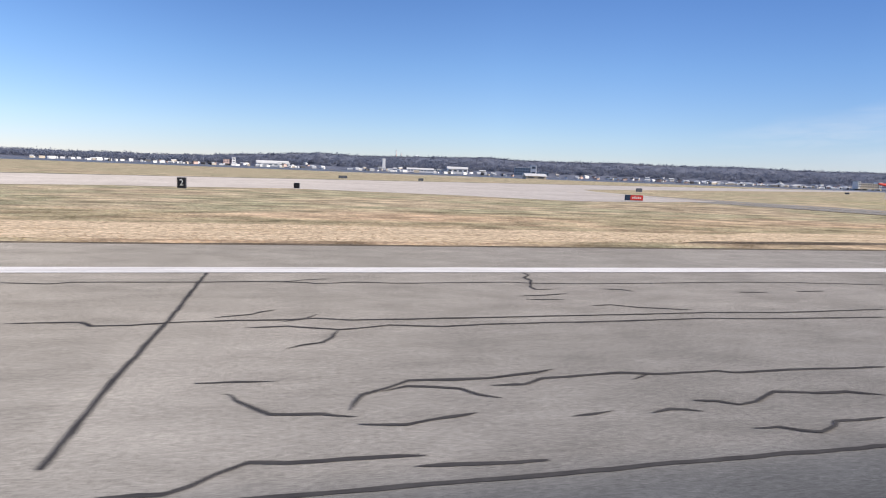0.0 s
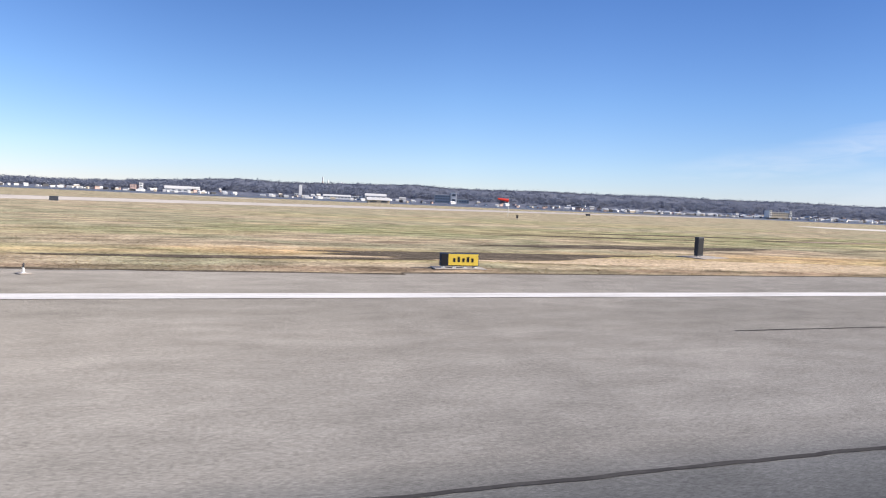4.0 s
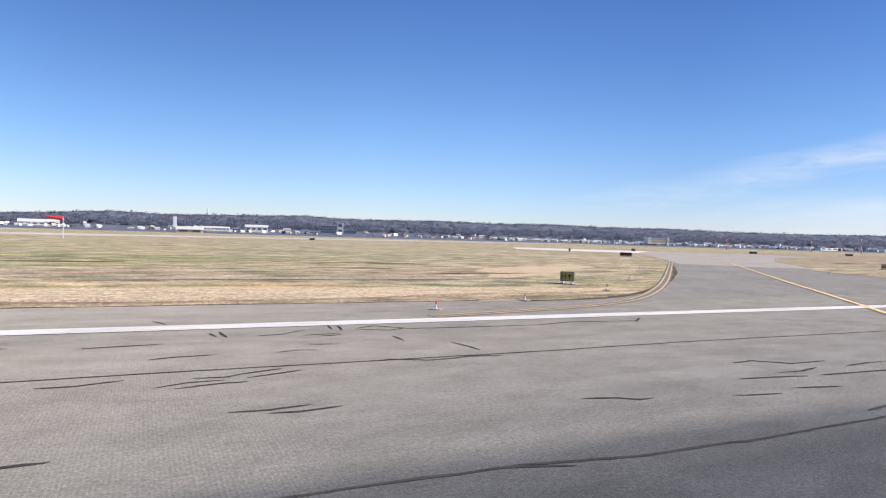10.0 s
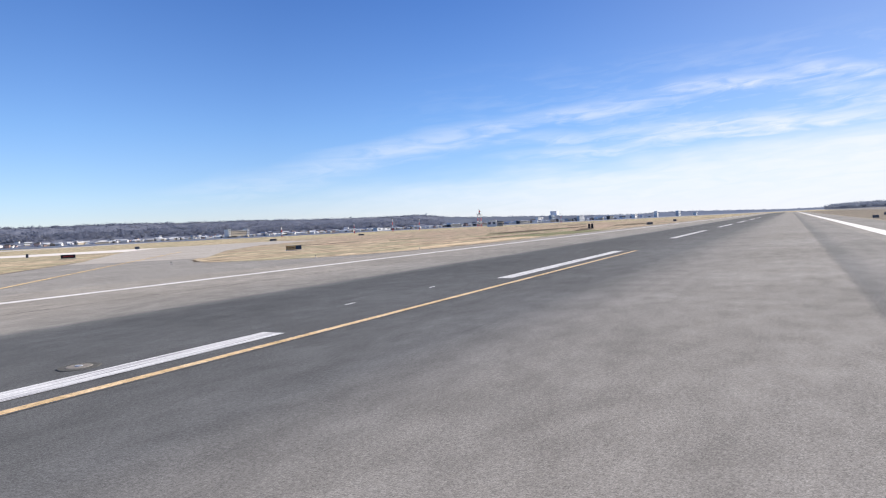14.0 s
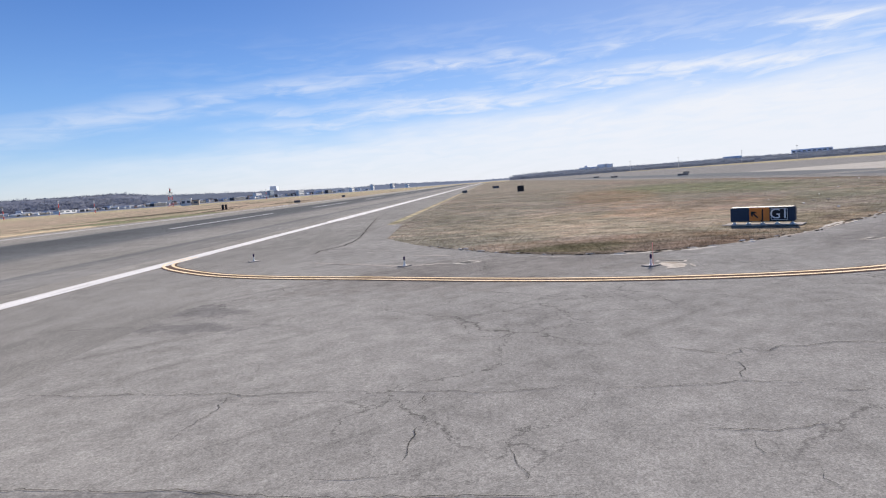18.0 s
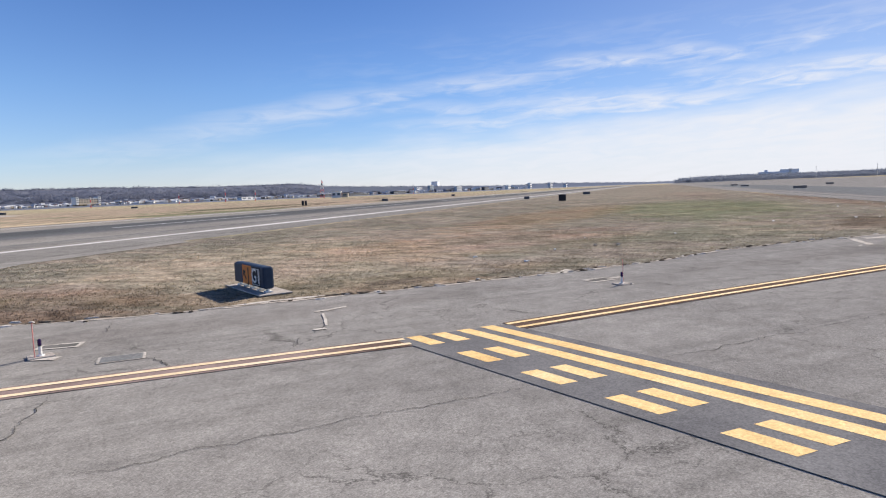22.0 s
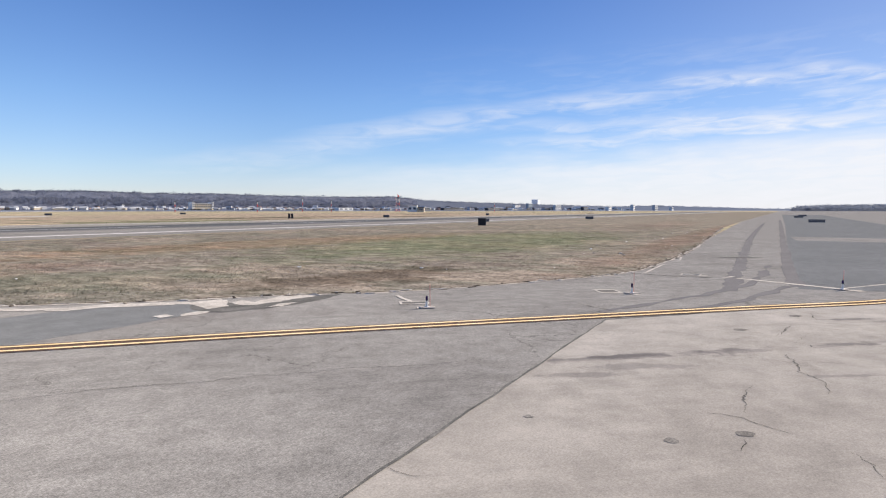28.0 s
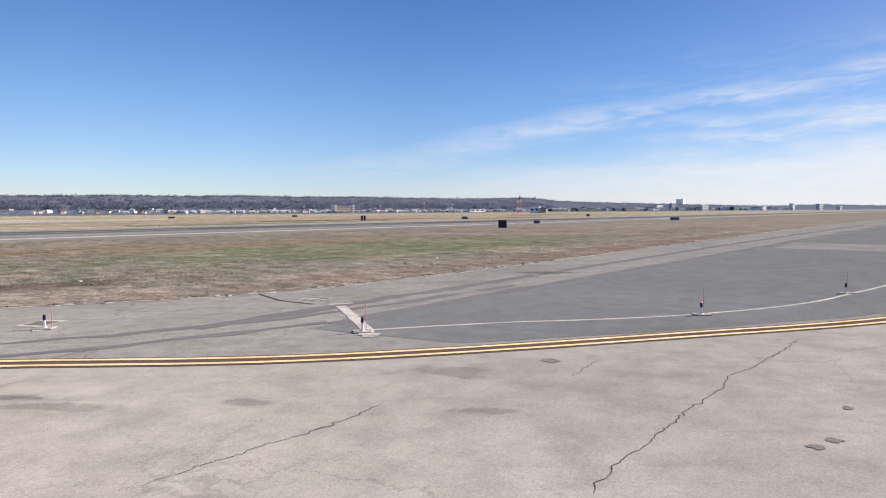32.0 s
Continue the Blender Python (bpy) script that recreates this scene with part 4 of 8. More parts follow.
seal((76.46, 16.73), (76.91, 16.86), (77.89, 16.58))
seal((76.78, 10.92), (77.04, 11.02), (77.31, 11.06), (77.95, 10.98), (78.20, 11.01))
seal((76.85, 18.42), (77.62, 18.33))
seal((77.60, 21.83), (78.44, 21.66), (79.74, 21.73), (81.00, 21.43), (82.23, 21.52), (82.74, 21.97), (83.98, 21.87), (85.57, 21.63), (88.01, 21.43), (89.69, 21.18), (90.45, 21.33), (92.50, 21.16), (95.74, 20.55))
seal((78.48, 10.83), (78.81, 10.88), (79.26, 10.92), (79.84, 10.89), (80.46, 10.88))
seal((78.61, 13.10), (78.93, 13.21), (79.06, 13.05), (79.37, 13.03))
seal((79.29, 18.83), (80.13, 19.08))
seal((79.73, 16.88), (80.51, 16.93), (81.27, 17.22), (81.21, 16.89), (81.74, 17.05))
seal((79.93, 20.07), (80.62, 20.08), (80.98, 19.72), (81.80, 19.41))
seal((80.17, 13.29), (80.60, 13.24), (80.83, 13.12), (81.20, 13.05))
seal((80.67, 18.94), (81.45, 19.29), (82.58, 19.02), (83.20, 19.18), (83.60, 18.68))
seal((82.10, 15.85), (82.72, 15.81), (83.10, 16.01), (83.39, 16.33), (83.54, 16.70))
seal((82.10, 16.94), (83.17, 16.86), (83.76, 16.90))
seal((82.89, 20.53), (85.01, 20.41))
seal((83.44, 23.59), (83.70, 22.76), (83.66, 22.21))
seal((83.47, 12.70), (83.92, 12.97), (84.22, 13.05), (84.72, 12.84))
seal((84.76, 14.90), (85.54, 15.02), (86.67, 14.86), (87.24, 14.97))
seal((86.07, 16.19), (86.99, 16.19), (89.02, 16.28), (90.49, 16.09))
seal((87.12, 19.58), (88.27, 19.38), (89.26, 19.19))
seal((88.14, 20.21), (89.20, 20.30))
seal((88.84, 15.21), (89.59, 15.33))
seal((89.09, 15.51), (89.70, 15.54))
seal((91.16, 19.54), (92.39, 19.51), (93.02, 19.84), (93.34, 20.43), (94.33, 22.08))
seal((93.09, 22.68), (93.00, 21.69), (95.13, 22.15), (95.45, 21.75), (95.62, 20.45))
seal((93.15, 20.03), (93.45, 19.70), (93.85, 19.47), (93.61, 18.74))
seal((102.20, 22.54), (102.21, 23.25), (102.43, 23.62))
seal((102.71, 21.83), (103.13, 21.48))
seal((104.29, 16.49), (104.80, 16.53), (105.41, 16.56), (106.00, 16.39), (106.42, 16.61), (106.74, 16.44), (107.00, 16.66), (107.50, 16.67), (107.89, 16.84))
seal((105.26, 21.68), (106.35, 21.58), (106.86, 21.96), (107.41, 21.91))
seal((105.80, 12.11), (106.14, 12.11), (106.45, 12.13))
seal((106.23, 11.18), (106.61, 11.26), (107.15, 11.24), (107.73, 11.11), (108.31, 10.96), (108.66, 10.95), (108.90, 10.98), (109.16, 11.16), (109.42, 11.21), (109.96, 11.08))
seal((107.25, 17.56), (108.19, 17.33), (109.08, 17.21), (109.35, 17.02), (109.75, 17.12), (110.10, 17.12))
seal((107.65, 23.24), (108.08, 22.22), (108.49, 21.21))
seal((108.18, 16.14), (109.04, 15.97), (109.52, 16.11))
seal((108.27, 16.47), (109.05, 16.40), (109.55, 16.56), (110.61, 16.55))
seal((110.02, 15.86), (110.92, 15.73), (111.54, 15.55), (111.96, 15.44), (112.49, 15.67), (112.86, 15.39), (113.60, 15.46), (114.25, 15.55), (114.88, 15.79), (115.59, 15.64), (115.87, 15.45), (116.77, 15.57), (117.01, 15.14))
seal((110.39, 13.11), (110.55, 13.06))
seal((110.88, 16.46), (111.33, 16.65), (112.26, 16.52), (112.67, 16.66), (114.43, 16.81), (115.37, 17.03), (116.83, 17.02), (118.34, 16.96))
seal((111.04, 12.44), (111.37, 12.40), (111.66, 12.28), (111.91, 12.02), (112.21, 11.92), (112.72, 11.92), (113.16, 12.07), (113.43, 12.10))
seal((111.19, 19.67), (111.97, 19.81), (111.72, 20.23), (112.59, 19.90), (113.46, 19.73), (114.30, 19.89))
seal((111.40, 17.32), (112.44, 17.18), (113.47, 17.11), (114.26, 17.06), (115.40, 17.09))
seal((112.03, 9.48), (112.62, 9.44))
seal((112.38, 16.50), (113.49, 16.45), (114.67, 16.44), (115.32, 16.25))
seal((112.66, 16.61), (113.55, 16.60), (114.34, 16.60))
seal((113.08, 15.36), (113.71, 15.18), (114.32, 15.30))
seal((113.16, 16.24), (114.85, 16.00), (115.52, 15.75))
seal((113.57, 15.69), (114.32, 15.44))
seal((113.87, 10.06), (114.24, 10.13), (114.56, 10.03), (114.93, 9.89), (115.20, 9.79), (115.27, 9.58), (115.61, 9.39))
seal((114.28, 10.69), (114.72, 10.59), (115.19, 10.33), (115.47, 10.25), (115.97, 10.21), (116.47, 10.09))
seal((114.77, 12.79), (115.11, 12.67), (115.75, 12.62))
seal((115.27, 20.94), (117.84, 21.20), (119.69, 21.36))
seal((115.32, 15.29), (116.80, 15.22), (117.49, 15.22), (118.27, 15.30), (118.72, 14.70))
seal((115.63, 18.23), (115.99, 18.11))
seal((115.98, 9.90), (116.24, 9.90))
seal((117.32, 12.41), (118.03, 12.61), (118.69, 12.63), (119.46, 12.54))
seal((118.04, 13.99), (118.76, 13.96), (119.73, 13.95), (120.15, 14.11))
seal((118.06, 13.95), (119.73, 13.81))
seal((118.16, 15.91), (118.69, 15.45), (119.44, 15.45))
seal((118.86, 15.92), (119.81, 16.21), (120.78, 16.02))
seal((119.12, 16.73), (119.46, 16.94), (119.94, 16.82))
seal((119.88, 15.18), (121.15, 15.27))
seal((120.73, 16.14), (122.26, 15.82), (123.56, 15.90))
seal((120.79, 15.16), (122.67, 15.17))
seal((120.79, 16.64), (121.54, 16.89), (123.03, 16.84), (124.42, 16.60))
seal((123.18, 19.53), (124.44, 19.31), (126.61, 19.30))
seal((126.93, 19.67), (127.90, 19.90))
seal((134.47, 16.58), (134.88, 16.70), (135.40, 16.59))
seal((134.56, 16.29), (134.77, 16.46), (135.38, 16.59))
seal((134.81, 15.52), (135.13, 15.50), (135.44, 15.43))
seal((135.21, 14.25), (135.67, 14.15), (136.28, 14.16))
seal((135.30, 16.11), (135.91, 16.15), (136.35, 16.21), (136.92, 16.14), (137.58, 16.23), (138.18, 16.42), (138.80, 16.34), (139.68, 16.52), (140.49, 16.63), (140.71, 16.50))
seal((135.47, 15.71), (135.99, 15.75), (136.51, 15.71))
seal((136.06, 21.56), (136.74, 21.52), (137.55, 21.94), (138.43, 21.71), (138.81, 22.17))
seal((136.54, 16.19), (136.74, 16.42), (136.94, 16.53))
seal((137.19, 14.22), (137.84, 14.15), (138.16, 14.32), (138.69, 14.17), (139.36, 14.23))
seal((138.15, 21.46), (138.73, 22.08))
seal((140.31, 16.75), (140.61, 16.66), (141.02, 16.94), (141.52, 16.99), (142.36, 17.01))
seal((140.36, 16.11), (141.04, 16.41), (141.66, 16.49), (142.41, 16.51), (142.76, 16.63))
seal((141.25, 22.60), (141.79, 22.80), (142.15, 23.36))
seal((141.72, 14.48), (142.30, 14.29), (142.98, 14.07), (143.49, 13.96), (143.96, 14.24), (144.43, 14.34))
seal((141.78, 14.51), (142.14, 14.46), (142.61, 14.55), (143.56, 14.50))
seal((141.93, 16.36), (142.88, 16.40))
seal((141.93, 16.11), (142.80, 16.15), (143.70, 16.15), (144.23, 16.47), (144.69, 16.59))
seal((142.59, 12.33), (143.01, 12.62), (143.20, 12.80), (143.65, 12.78), (144.09, 12.81))
seal((143.97, 13.97), (144.34, 14.07), (145.18, 13.87), (145.62, 13.96))
seal((144.49, 21.86), (145.84, 22.02), (146.65, 21.89))
seal((145.46, 16.56), (146.57, 16.56), (147.25, 16.43), (147.87, 16.42), (148.56, 16.29), (149.26, 16.34), (150.29, 16.35), (150.87, 16.23), (151.97, 16.24), (153.73, 16.13), (154.48, 16.26))
seal((145.49, 16.62), (146.25, 16.78), (146.85, 16.77))
seal((146.29, 22.92), (146.16, 22.23))
seal((146.59, 14.16), (147.32, 14.15), (147.97, 14.01))
seal((147.71, 21.63), (149.09, 22.14), (150.21, 22.58))
seal((148.46, 23.37), (148.09, 22.40))
seal((148.48, 13.72), (149.65, 13.73), (150.28, 13.69))
seal((148.65, 20.66), (149.77, 21.01))
seal((150.16, 19.70), (151.48, 19.53))
seal((151.26, 13.98), (151.95, 14.35), (152.15, 14.17), (152.37, 14.04))
seal((151.45, 14.26), (152.27, 14.47))
seal((152.30, 21.12), (154.67, 21.48))
seal((152.31, 21.57), (153.53, 21.52), (154.20, 21.61), (154.15, 21.98))
seal((152.90, 16.92), (152.45, 16.26))
seal((152.96, 16.92), (153.22, 16.89), (154.56, 16.92))
seal((153.25, 19.51), (154.04, 19.66))
seal((201.72, 21.64), (202.41, 21.80), (203.09, 21.55), (203.61, 21.99))
seal((202.22, 20.06), (202.91, 20.37), (203.43, 20.16), (203.90, 19.63))
seal((202.43, 21.71), (202.79, 22.26), (203.00, 22.50), (202.98, 23.16))
seal((202.47, 19.96), (202.70, 19.93), (202.97, 19.38), (202.94, 18.91), (202.85, 18.54))
seal((204.40, 13.16), (204.62, 13.29), (204.80, 13.48))
seal((204.54, 14.99), (204.78, 15.24), (204.91, 15.64), (205.09, 15.91))
seal((205.53, 16.45), (205.65, 16.64), (205.72, 16.96), (205.64, 17.46))
seal((205.85, 12.19), (206.00, 12.23), (206.28, 12.07), (206.63, 12.15), (206.86, 12.14), (207.04, 12.00), (207.31, 12.10), (207.65, 12.28))
seal((207.06, 11.55), (207.52, 11.50), (207.85, 11.55), (208.19, 11.53), (208.56, 11.66), (208.94, 11.74), (209.18, 11.99), (209.47, 12.09))
seal((209.23, 11.34), (209.58, 11.38))
seal((209.61, 13.04), (209.72, 12.82))
seal((209.80, 12.54), (210.36, 12.52), (211.08, 12.85), (211.65, 12.71), (212.10, 12.62), (212.52, 13.03), (212.78, 13.15))
seal((211.23, 12.40), (211.57, 12.52), (211.99, 12.49), (212.29, 12.70))
seal((211.35, 12.13), (212.14, 12.13), (212.77, 12.19), (213.36, 12.15), (213.80, 12.03), (214.17, 12.14))
seal((211.45, 9.33), (211.70, 9.38), (212.23, 9.40), (212.52, 9.51), (212.72, 9.39), (213.30, 9.36), (213.56, 9.54), (213.84, 9.56), (214.44, 9.46))
seal((211.80, 11.93), (212.23, 12.11), (212.71, 12.26), (212.97, 12.53), (213.67, 12.61), (214.30, 12.71), (215.20, 12.67), (216.21, 12.83), (216.60, 12.91), (216.89, 12.74), (217.39, 12.83), (218.05, 13.11))
seal((212.30, 20.71), (212.97, 20.18), (213.68, 19.83), (214.16, 20.30))
seal((212.32, 21.09), (212.91, 21.62), (213.53, 21.87))
seal((213.56, 19.75), (213.56, 19.01))
seal((213.91, 21.51), (215.13, 21.70), (216.20, 21.92), (216.48, 22.60))
seal((215.20, 12.60), (215.53, 12.11), (216.17, 11.79), (216.96, 11.63), (217.12, 11.35), (216.76, 10.86), (216.70, 10.56))
seal((216.05, 21.60), (217.37, 21.46), (217.93, 21.75), (219.32, 21.61))
hairline((216.28, 16.13), (216.29, 15.22), (216.33, 14.46))
hairline((216.76, 15.25), (216.68, 14.44), (216.82, 13.95))
seal((216.78, 12.95), (217.30, 12.62), (217.94, 12.24), (218.03, 11.87))
hairline((217.05, 14.67), (217.14, 13.98), (217.14, 13.32))
hairline((217.23, 17.15), (217.44, 16.32), (217.42, 15.14))
seal((218.40, 21.48), (218.95, 21.63), (219.64, 21.45))
seal((220.95, 21.44), (222.95, 21.36), (225.04, 21.03), (226.08, 21.30))
joint_seal((222.71, 23.02), (222.57, 17.80), (222.52, 14.82), (222.48, 12.17), (222.43, 10.66))
seal((222.78, 12.74), (223.12, 12.94), (223.56, 12.98), (223.87, 12.84), (224.25, 12.68), (224.56, 12.78), (224.81, 12.85), (225.38, 12.83), (225.91, 12.93), (226.22, 12.77), (226.80, 12.90), (227.41, 12.82))
seal((222.82, 21.75), (223.62, 21.46), (225.11, 21.71), (226.63, 21.31), (228.28, 21.37), (228.68, 21.62), (230.10, 21.64), (232.86, 21.49))
seal((223.37, 17.34), (223.60, 17.09), (224.71, 16.98))
seal((223.51, 16.66), (224.14, 16.45), (224.52, 16.42), (224.80, 17.02))
seal((223.62, 16.45), (224.14, 16.35))
seal((223.98, 12.58), (224.48, 12.65), (225.01, 12.68))
seal((224.53, 14.43), (225.03, 14.29), (225.56, 14.08), (226.28, 13.82), (226.68, 13.91))
seal((225.17, 16.35), (225.92, 16.50), (226.25, 16.34), (227.09, 16.39), (228.33, 16.37), (229.38, 16.34), (229.75, 16.27))
seal((225.74, 13.87), (226.05, 13.64), (226.74, 13.59))
seal((226.85, 9.57), (227.44, 9.47), (227.71, 9.47), (228.04, 9.53), (228.74, 9.46), (229.26, 9.44), (229.71, 9.57), (230.09, 9.70), (230.41, 9.66), (230.90, 9.49))
seal((227.16, 13.60), (227.90, 13.55), (228.72, 13.48), (229.30, 13.72))
seal((228.41, 21.55), (228.75, 22.24), (228.87, 22.01))
seal((228.46, 11.19), (228.83, 11.00), (229.31, 10.91), (229.61, 10.95), (229.87, 11.03), (230.34, 11.06))
seal((228.83, 21.17), (229.12, 21.69))
seal((229.57, 21.09), (229.89, 20.01), (230.39, 19.59), (230.55, 18.58))
seal((230.27, 13.64), (230.63, 13.64), (230.93, 13.82), (231.76, 13.65), (232.78, 13.62), (233.09, 13.82), (233.58, 13.59), (234.19, 13.42), (234.50, 13.58), (234.86, 13.65))
seal((230.29, 10.67), (230.75, 10.80), (231.55, 10.88), (232.23, 10.96))
seal((230.40, 16.33), (231.77, 16.32), (233.29, 16.30), (234.56, 16.27))
seal((230.49, 23.07), (230.51, 22.02), (230.65, 21.25))
seal((230.66, 12.58), (231.17, 12.28), (232.00, 12.16), (232.92, 12.23), (233.66, 12.21), (234.77, 12.35))
seal((231.20, 15.62), (230.66, 15.51), (230.45, 15.29), (230.38, 15.00))
seal((232.28, 12.34), (233.26, 12.19), (233.83, 12.07))
seal((233.14, 18.17), (233.09, 17.56), (233.09, 17.06))
seal((234.76, 13.48), (235.49, 13.34), (236.10, 13.59), (237.26, 13.52))
seal((234.76, 20.21), (234.79, 20.65), (234.65, 20.82), (234.70, 21.13))
seal((234.93, 21.57), (235.24, 21.07))
seal((235.48, 19.30), (236.40, 19.31))
seal((235.94, 13.28), (236.76, 13.25), (237.01, 13.42), (237.47, 13.33))
seal((236.10, 19.78), (237.65, 19.77))
seal((236.37, 11.85), (236.85, 12.01), (237.54, 11.97), (237.93, 12.27), (238.30, 12.37), (238.47, 12.47))
seal((236.53, 19.56), (237.40, 19.45), (238.26, 19.77), (238.73, 19.27), (239.31, 19.26), (240.65, 19.16), (241.21, 19.16))
seal((236.66, 10.88), (237.16, 10.94), (237.63, 10.93))
seal((237.21, 13.33), (238.07, 13.31), (238.87, 13.37), (239.53, 13.41), (240.41, 13.38), (240.94, 13.53), (241.53, 13.38), (242.09, 13.37))
seal((238.65, 10.32), (238.90, 10.37), (239.37, 10.33), (239.87, 10.37), (240.13, 10.44), (240.40, 10.45))
seal((239.21, 19.72), (240.41, 19.49), (240.98, 19.57), (241.61, 19.90), (242.48, 19.71), (243.31, 19.61))
seal((240.46, 16.16), (240.97, 16.17), (241.25, 16.60))
seal((241.49, 12.24), (241.92, 12.29), (242.21, 12.45), (242.75, 12.34))
seal((242.71, 13.60), (243.23, 13.57), (244.02, 13.38), (244.45, 13.38))
seal((243.11, 10.84), (243.73, 10.76))
seal((243.82, 11.13), (244.47, 10.85), (245.13, 10.82), (246.14, 10.80), (246.55, 10.74), (246.72, 10.60))
seal((243.84, 21.01), (245.29, 21.16))
seal((244.30, 13.59), (244.75, 13.47), (245.87, 13.34), (246.57, 13.45), (247.51, 13.31))
seal((244.44, 18.28), (245.51, 18.60))
seal((244.68, 12.93), (245.26, 12.61), (245.97, 12.47))
seal((246.09, 11.95), (246.59, 12.07), (247.36, 12.12), (248.00, 12.06))
seal((246.15, 9.79), (246.62, 9.68))
seal((246.36, 10.76), (246.70, 11.00), (246.76, 10.98))
seal((246.40, 9.45), (246.89, 9.32), (247.20, 9.27))
seal((246.71, 12.35), (247.74, 12.26))
seal((247.39, 20.84), (247.88, 21.36), (248.53, 21.83))
seal((247.81, 11.07), (248.63, 10.99), (249.36, 10.96))
seal((248.05, 10.71), (248.81, 10.69))
seal((248.26, 13.42), (248.63, 13.29))
seal((248.36, 18.84), (249.10, 18.68))
seal((248.44, 12.75), (249.09, 12.69), (249.55, 12.52), (249.76, 12.65), (250.47, 12.69), (250.76, 12.77), (251.21, 12.52), (251.99, 12.48), (252.47, 12.42), (253.01, 12.60), (253.35, 12.73))
wide_seal((248.69, 15.79), (248.75, 15.36), (248.57, 14.93), (248.66, 14.55), (248.49, 14.04))
seal((248.72, 12.52), (249.66, 12.41))
seal((248.85, 11.18), (249.22, 11.22))
seal((249.28, 16.11), (249.48, 15.99), (249.61, 15.63), (249.55, 15.32), (249.97, 15.17))
seal((249.43, 14.02), (250.25, 13.67), (250.65, 13.80), (251.24, 13.94), (251.77, 13.83), (252.20, 13.62), (252.76, 13.70), (253.24, 13.71), (253.42, 13.64))
seal((250.05, 12.56), (250.47, 12.56), (250.72, 12.75))
seal((250.46, 16.65), (250.55, 16.39), (251.30, 16.32), (251.74, 16.45), (252.28, 16.31))
seal((250.49, 21.04), (250.98, 21.54))
seal((251.65, 10.47), (251.86, 10.68), (252.08, 10.86), (252.42, 10.83), (252.83, 10.80))
seal((251.65, 12.79), (252.19, 12.72))
seal((252.17, 14.24), (252.61, 14.30), (252.85, 13.93), (253.19, 13.86))
seal((252.42, 12.41), (252.73, 12.42))
seal((252.75, 21.20), (253.72, 21.41), (253.96, 21.89), (254.22, 21.47), (254.23, 20.89))
wide_seal((252.86, 13.42), (252.66, 12.82), (252.38, 12.39), (251.98, 11.76))
seal((252.88, 10.38), (253.31, 10.40), (253.80, 10.40))
seal((253.05, 13.71), (253.61, 13.60), (254.07, 13.62))
seal((253.08, 19.86), (254.25, 19.90), (255.33, 19.29))
seal((253.97, 16.04), (254.54, 15.90), (255.01, 16.20), (255.59, 16.39))
seal((254.32, 21.56), (254.72, 21.94))
seal((254.67, 13.72), (255.13, 13.78), (255.99, 13.70), (256.63, 13.58), (257.04, 13.70))
seal((255.00, 10.44), (255.66, 10.40), (256.02, 10.47), (256.35, 10.48))
seal((255.14, 22.02), (255.47, 22.55), (255.70, 23.01))
seal((255.61, 19.85), (256.40, 19.95), (256.60, 20.20))
seal((255.67, 21.56), (256.56, 21.28), (257.86, 20.87))
seal((255.68, 21.07), (256.60, 20.73))
seal((256.96, 22.58), (257.44, 21.75), (257.77, 21.62))
seal((257.52, 12.27), (258.19, 12.13), (259.02, 11.83), (259.79, 11.84))
seal((259.03, 16.24), (259.67, 16.22), (260.53, 16.49))
seal((259.42, 20.46), (261.35, 20.68))
seal((260.97, 18.53), (261.56, 18.72), (262.60, 18.80))
seal((261.06, 15.63), (261.66, 15.93), (262.41, 15.95))
seal((261.14, 25.32), (261.54, 24.41))
seal((261.39, 15.45), (262.37, 15.68), (262.81, 15.68))
seal((261.78, 16.26), (262.44, 16.22), (262.82, 16.44), (263.71, 16.72))
seal((262.18, 13.47), (262.88, 13.42), (263.65, 13.55))
seal((262.64, 22.34), (262.79, 21.54))
seal((262.78, 13.19), (263.31, 13.15), (264.10, 13.26))
seal((262.85, 16.02), (264.09, 16.43))
seal((262.94, 22.48), (263.06, 21.35))
seal((263.90, 21.47), (264.67, 21.61), (265.52, 22.35))
seal((263.96, 18.73), (264.58, 18.90), (265.14, 18.74))
seal((264.88, 19.71), (265.83, 19.55))
seal((265.17, 9.62), (265.72, 9.50), (266.25, 9.32))
seal((265.19, 21.26), (266.37, 21.43))
seal((265.71, 21.04), (266.38, 21.11))
seal((266.29, 17.13), (267.32, 16.68), (267.97, 16.72), (268.54, 16.88), (269.45, 16.70))
seal((266.44, 23.05), (266.38, 22.28))
seal((266.77, 22.97), (266.63, 22.00))
seal((267.16, 22.22), (267.92, 22.72), (268.78, 21.98), (268.12, 21.62), (267.12, 22.10))
seal((267.79, 20.50), (267.82, 19.63))
seal((268.65, 12.31), (269.33, 12.13), (269.68, 11.88), (270.06, 11.89))
seal((268.71, 21.86), (270.43, 21.73), (272.63, 21.65), (274.05, 21.62), (275.63, 22.05), (278.70, 21.73))
seal((269.05, 19.11), (269.22, 18.17), (269.27, 17.61))
seal((271.86, 11.53), (272.28, 11.40), (273.08, 11.28))
seal((273.42, 12.62), (274.56, 12.45), (275.39, 12.32))
seal((273.76, 11.58), (275.05, 11.28))
seal((274.89, 14.09), (275.73, 14.16), (276.48, 13.55), (277.86, 13.54))
seal((274.98, 12.84), (275.84, 12.78), (276.66, 12.96))
seal((277.76, 12.86), (278.94, 12.98), (279.61, 12.95))
seal((278.32, 21.48), (279.45, 22.46))
seal((279.90, 22.55), (280.09, 21.79))
faint((78.7, 20.52), (78.6, 16.25), (78.7, 13.22), (78.6, 10.70))
faint((81.3, 22.61), (81.3, 16.89), (81.1, 13.10), (81.2, 10.52))
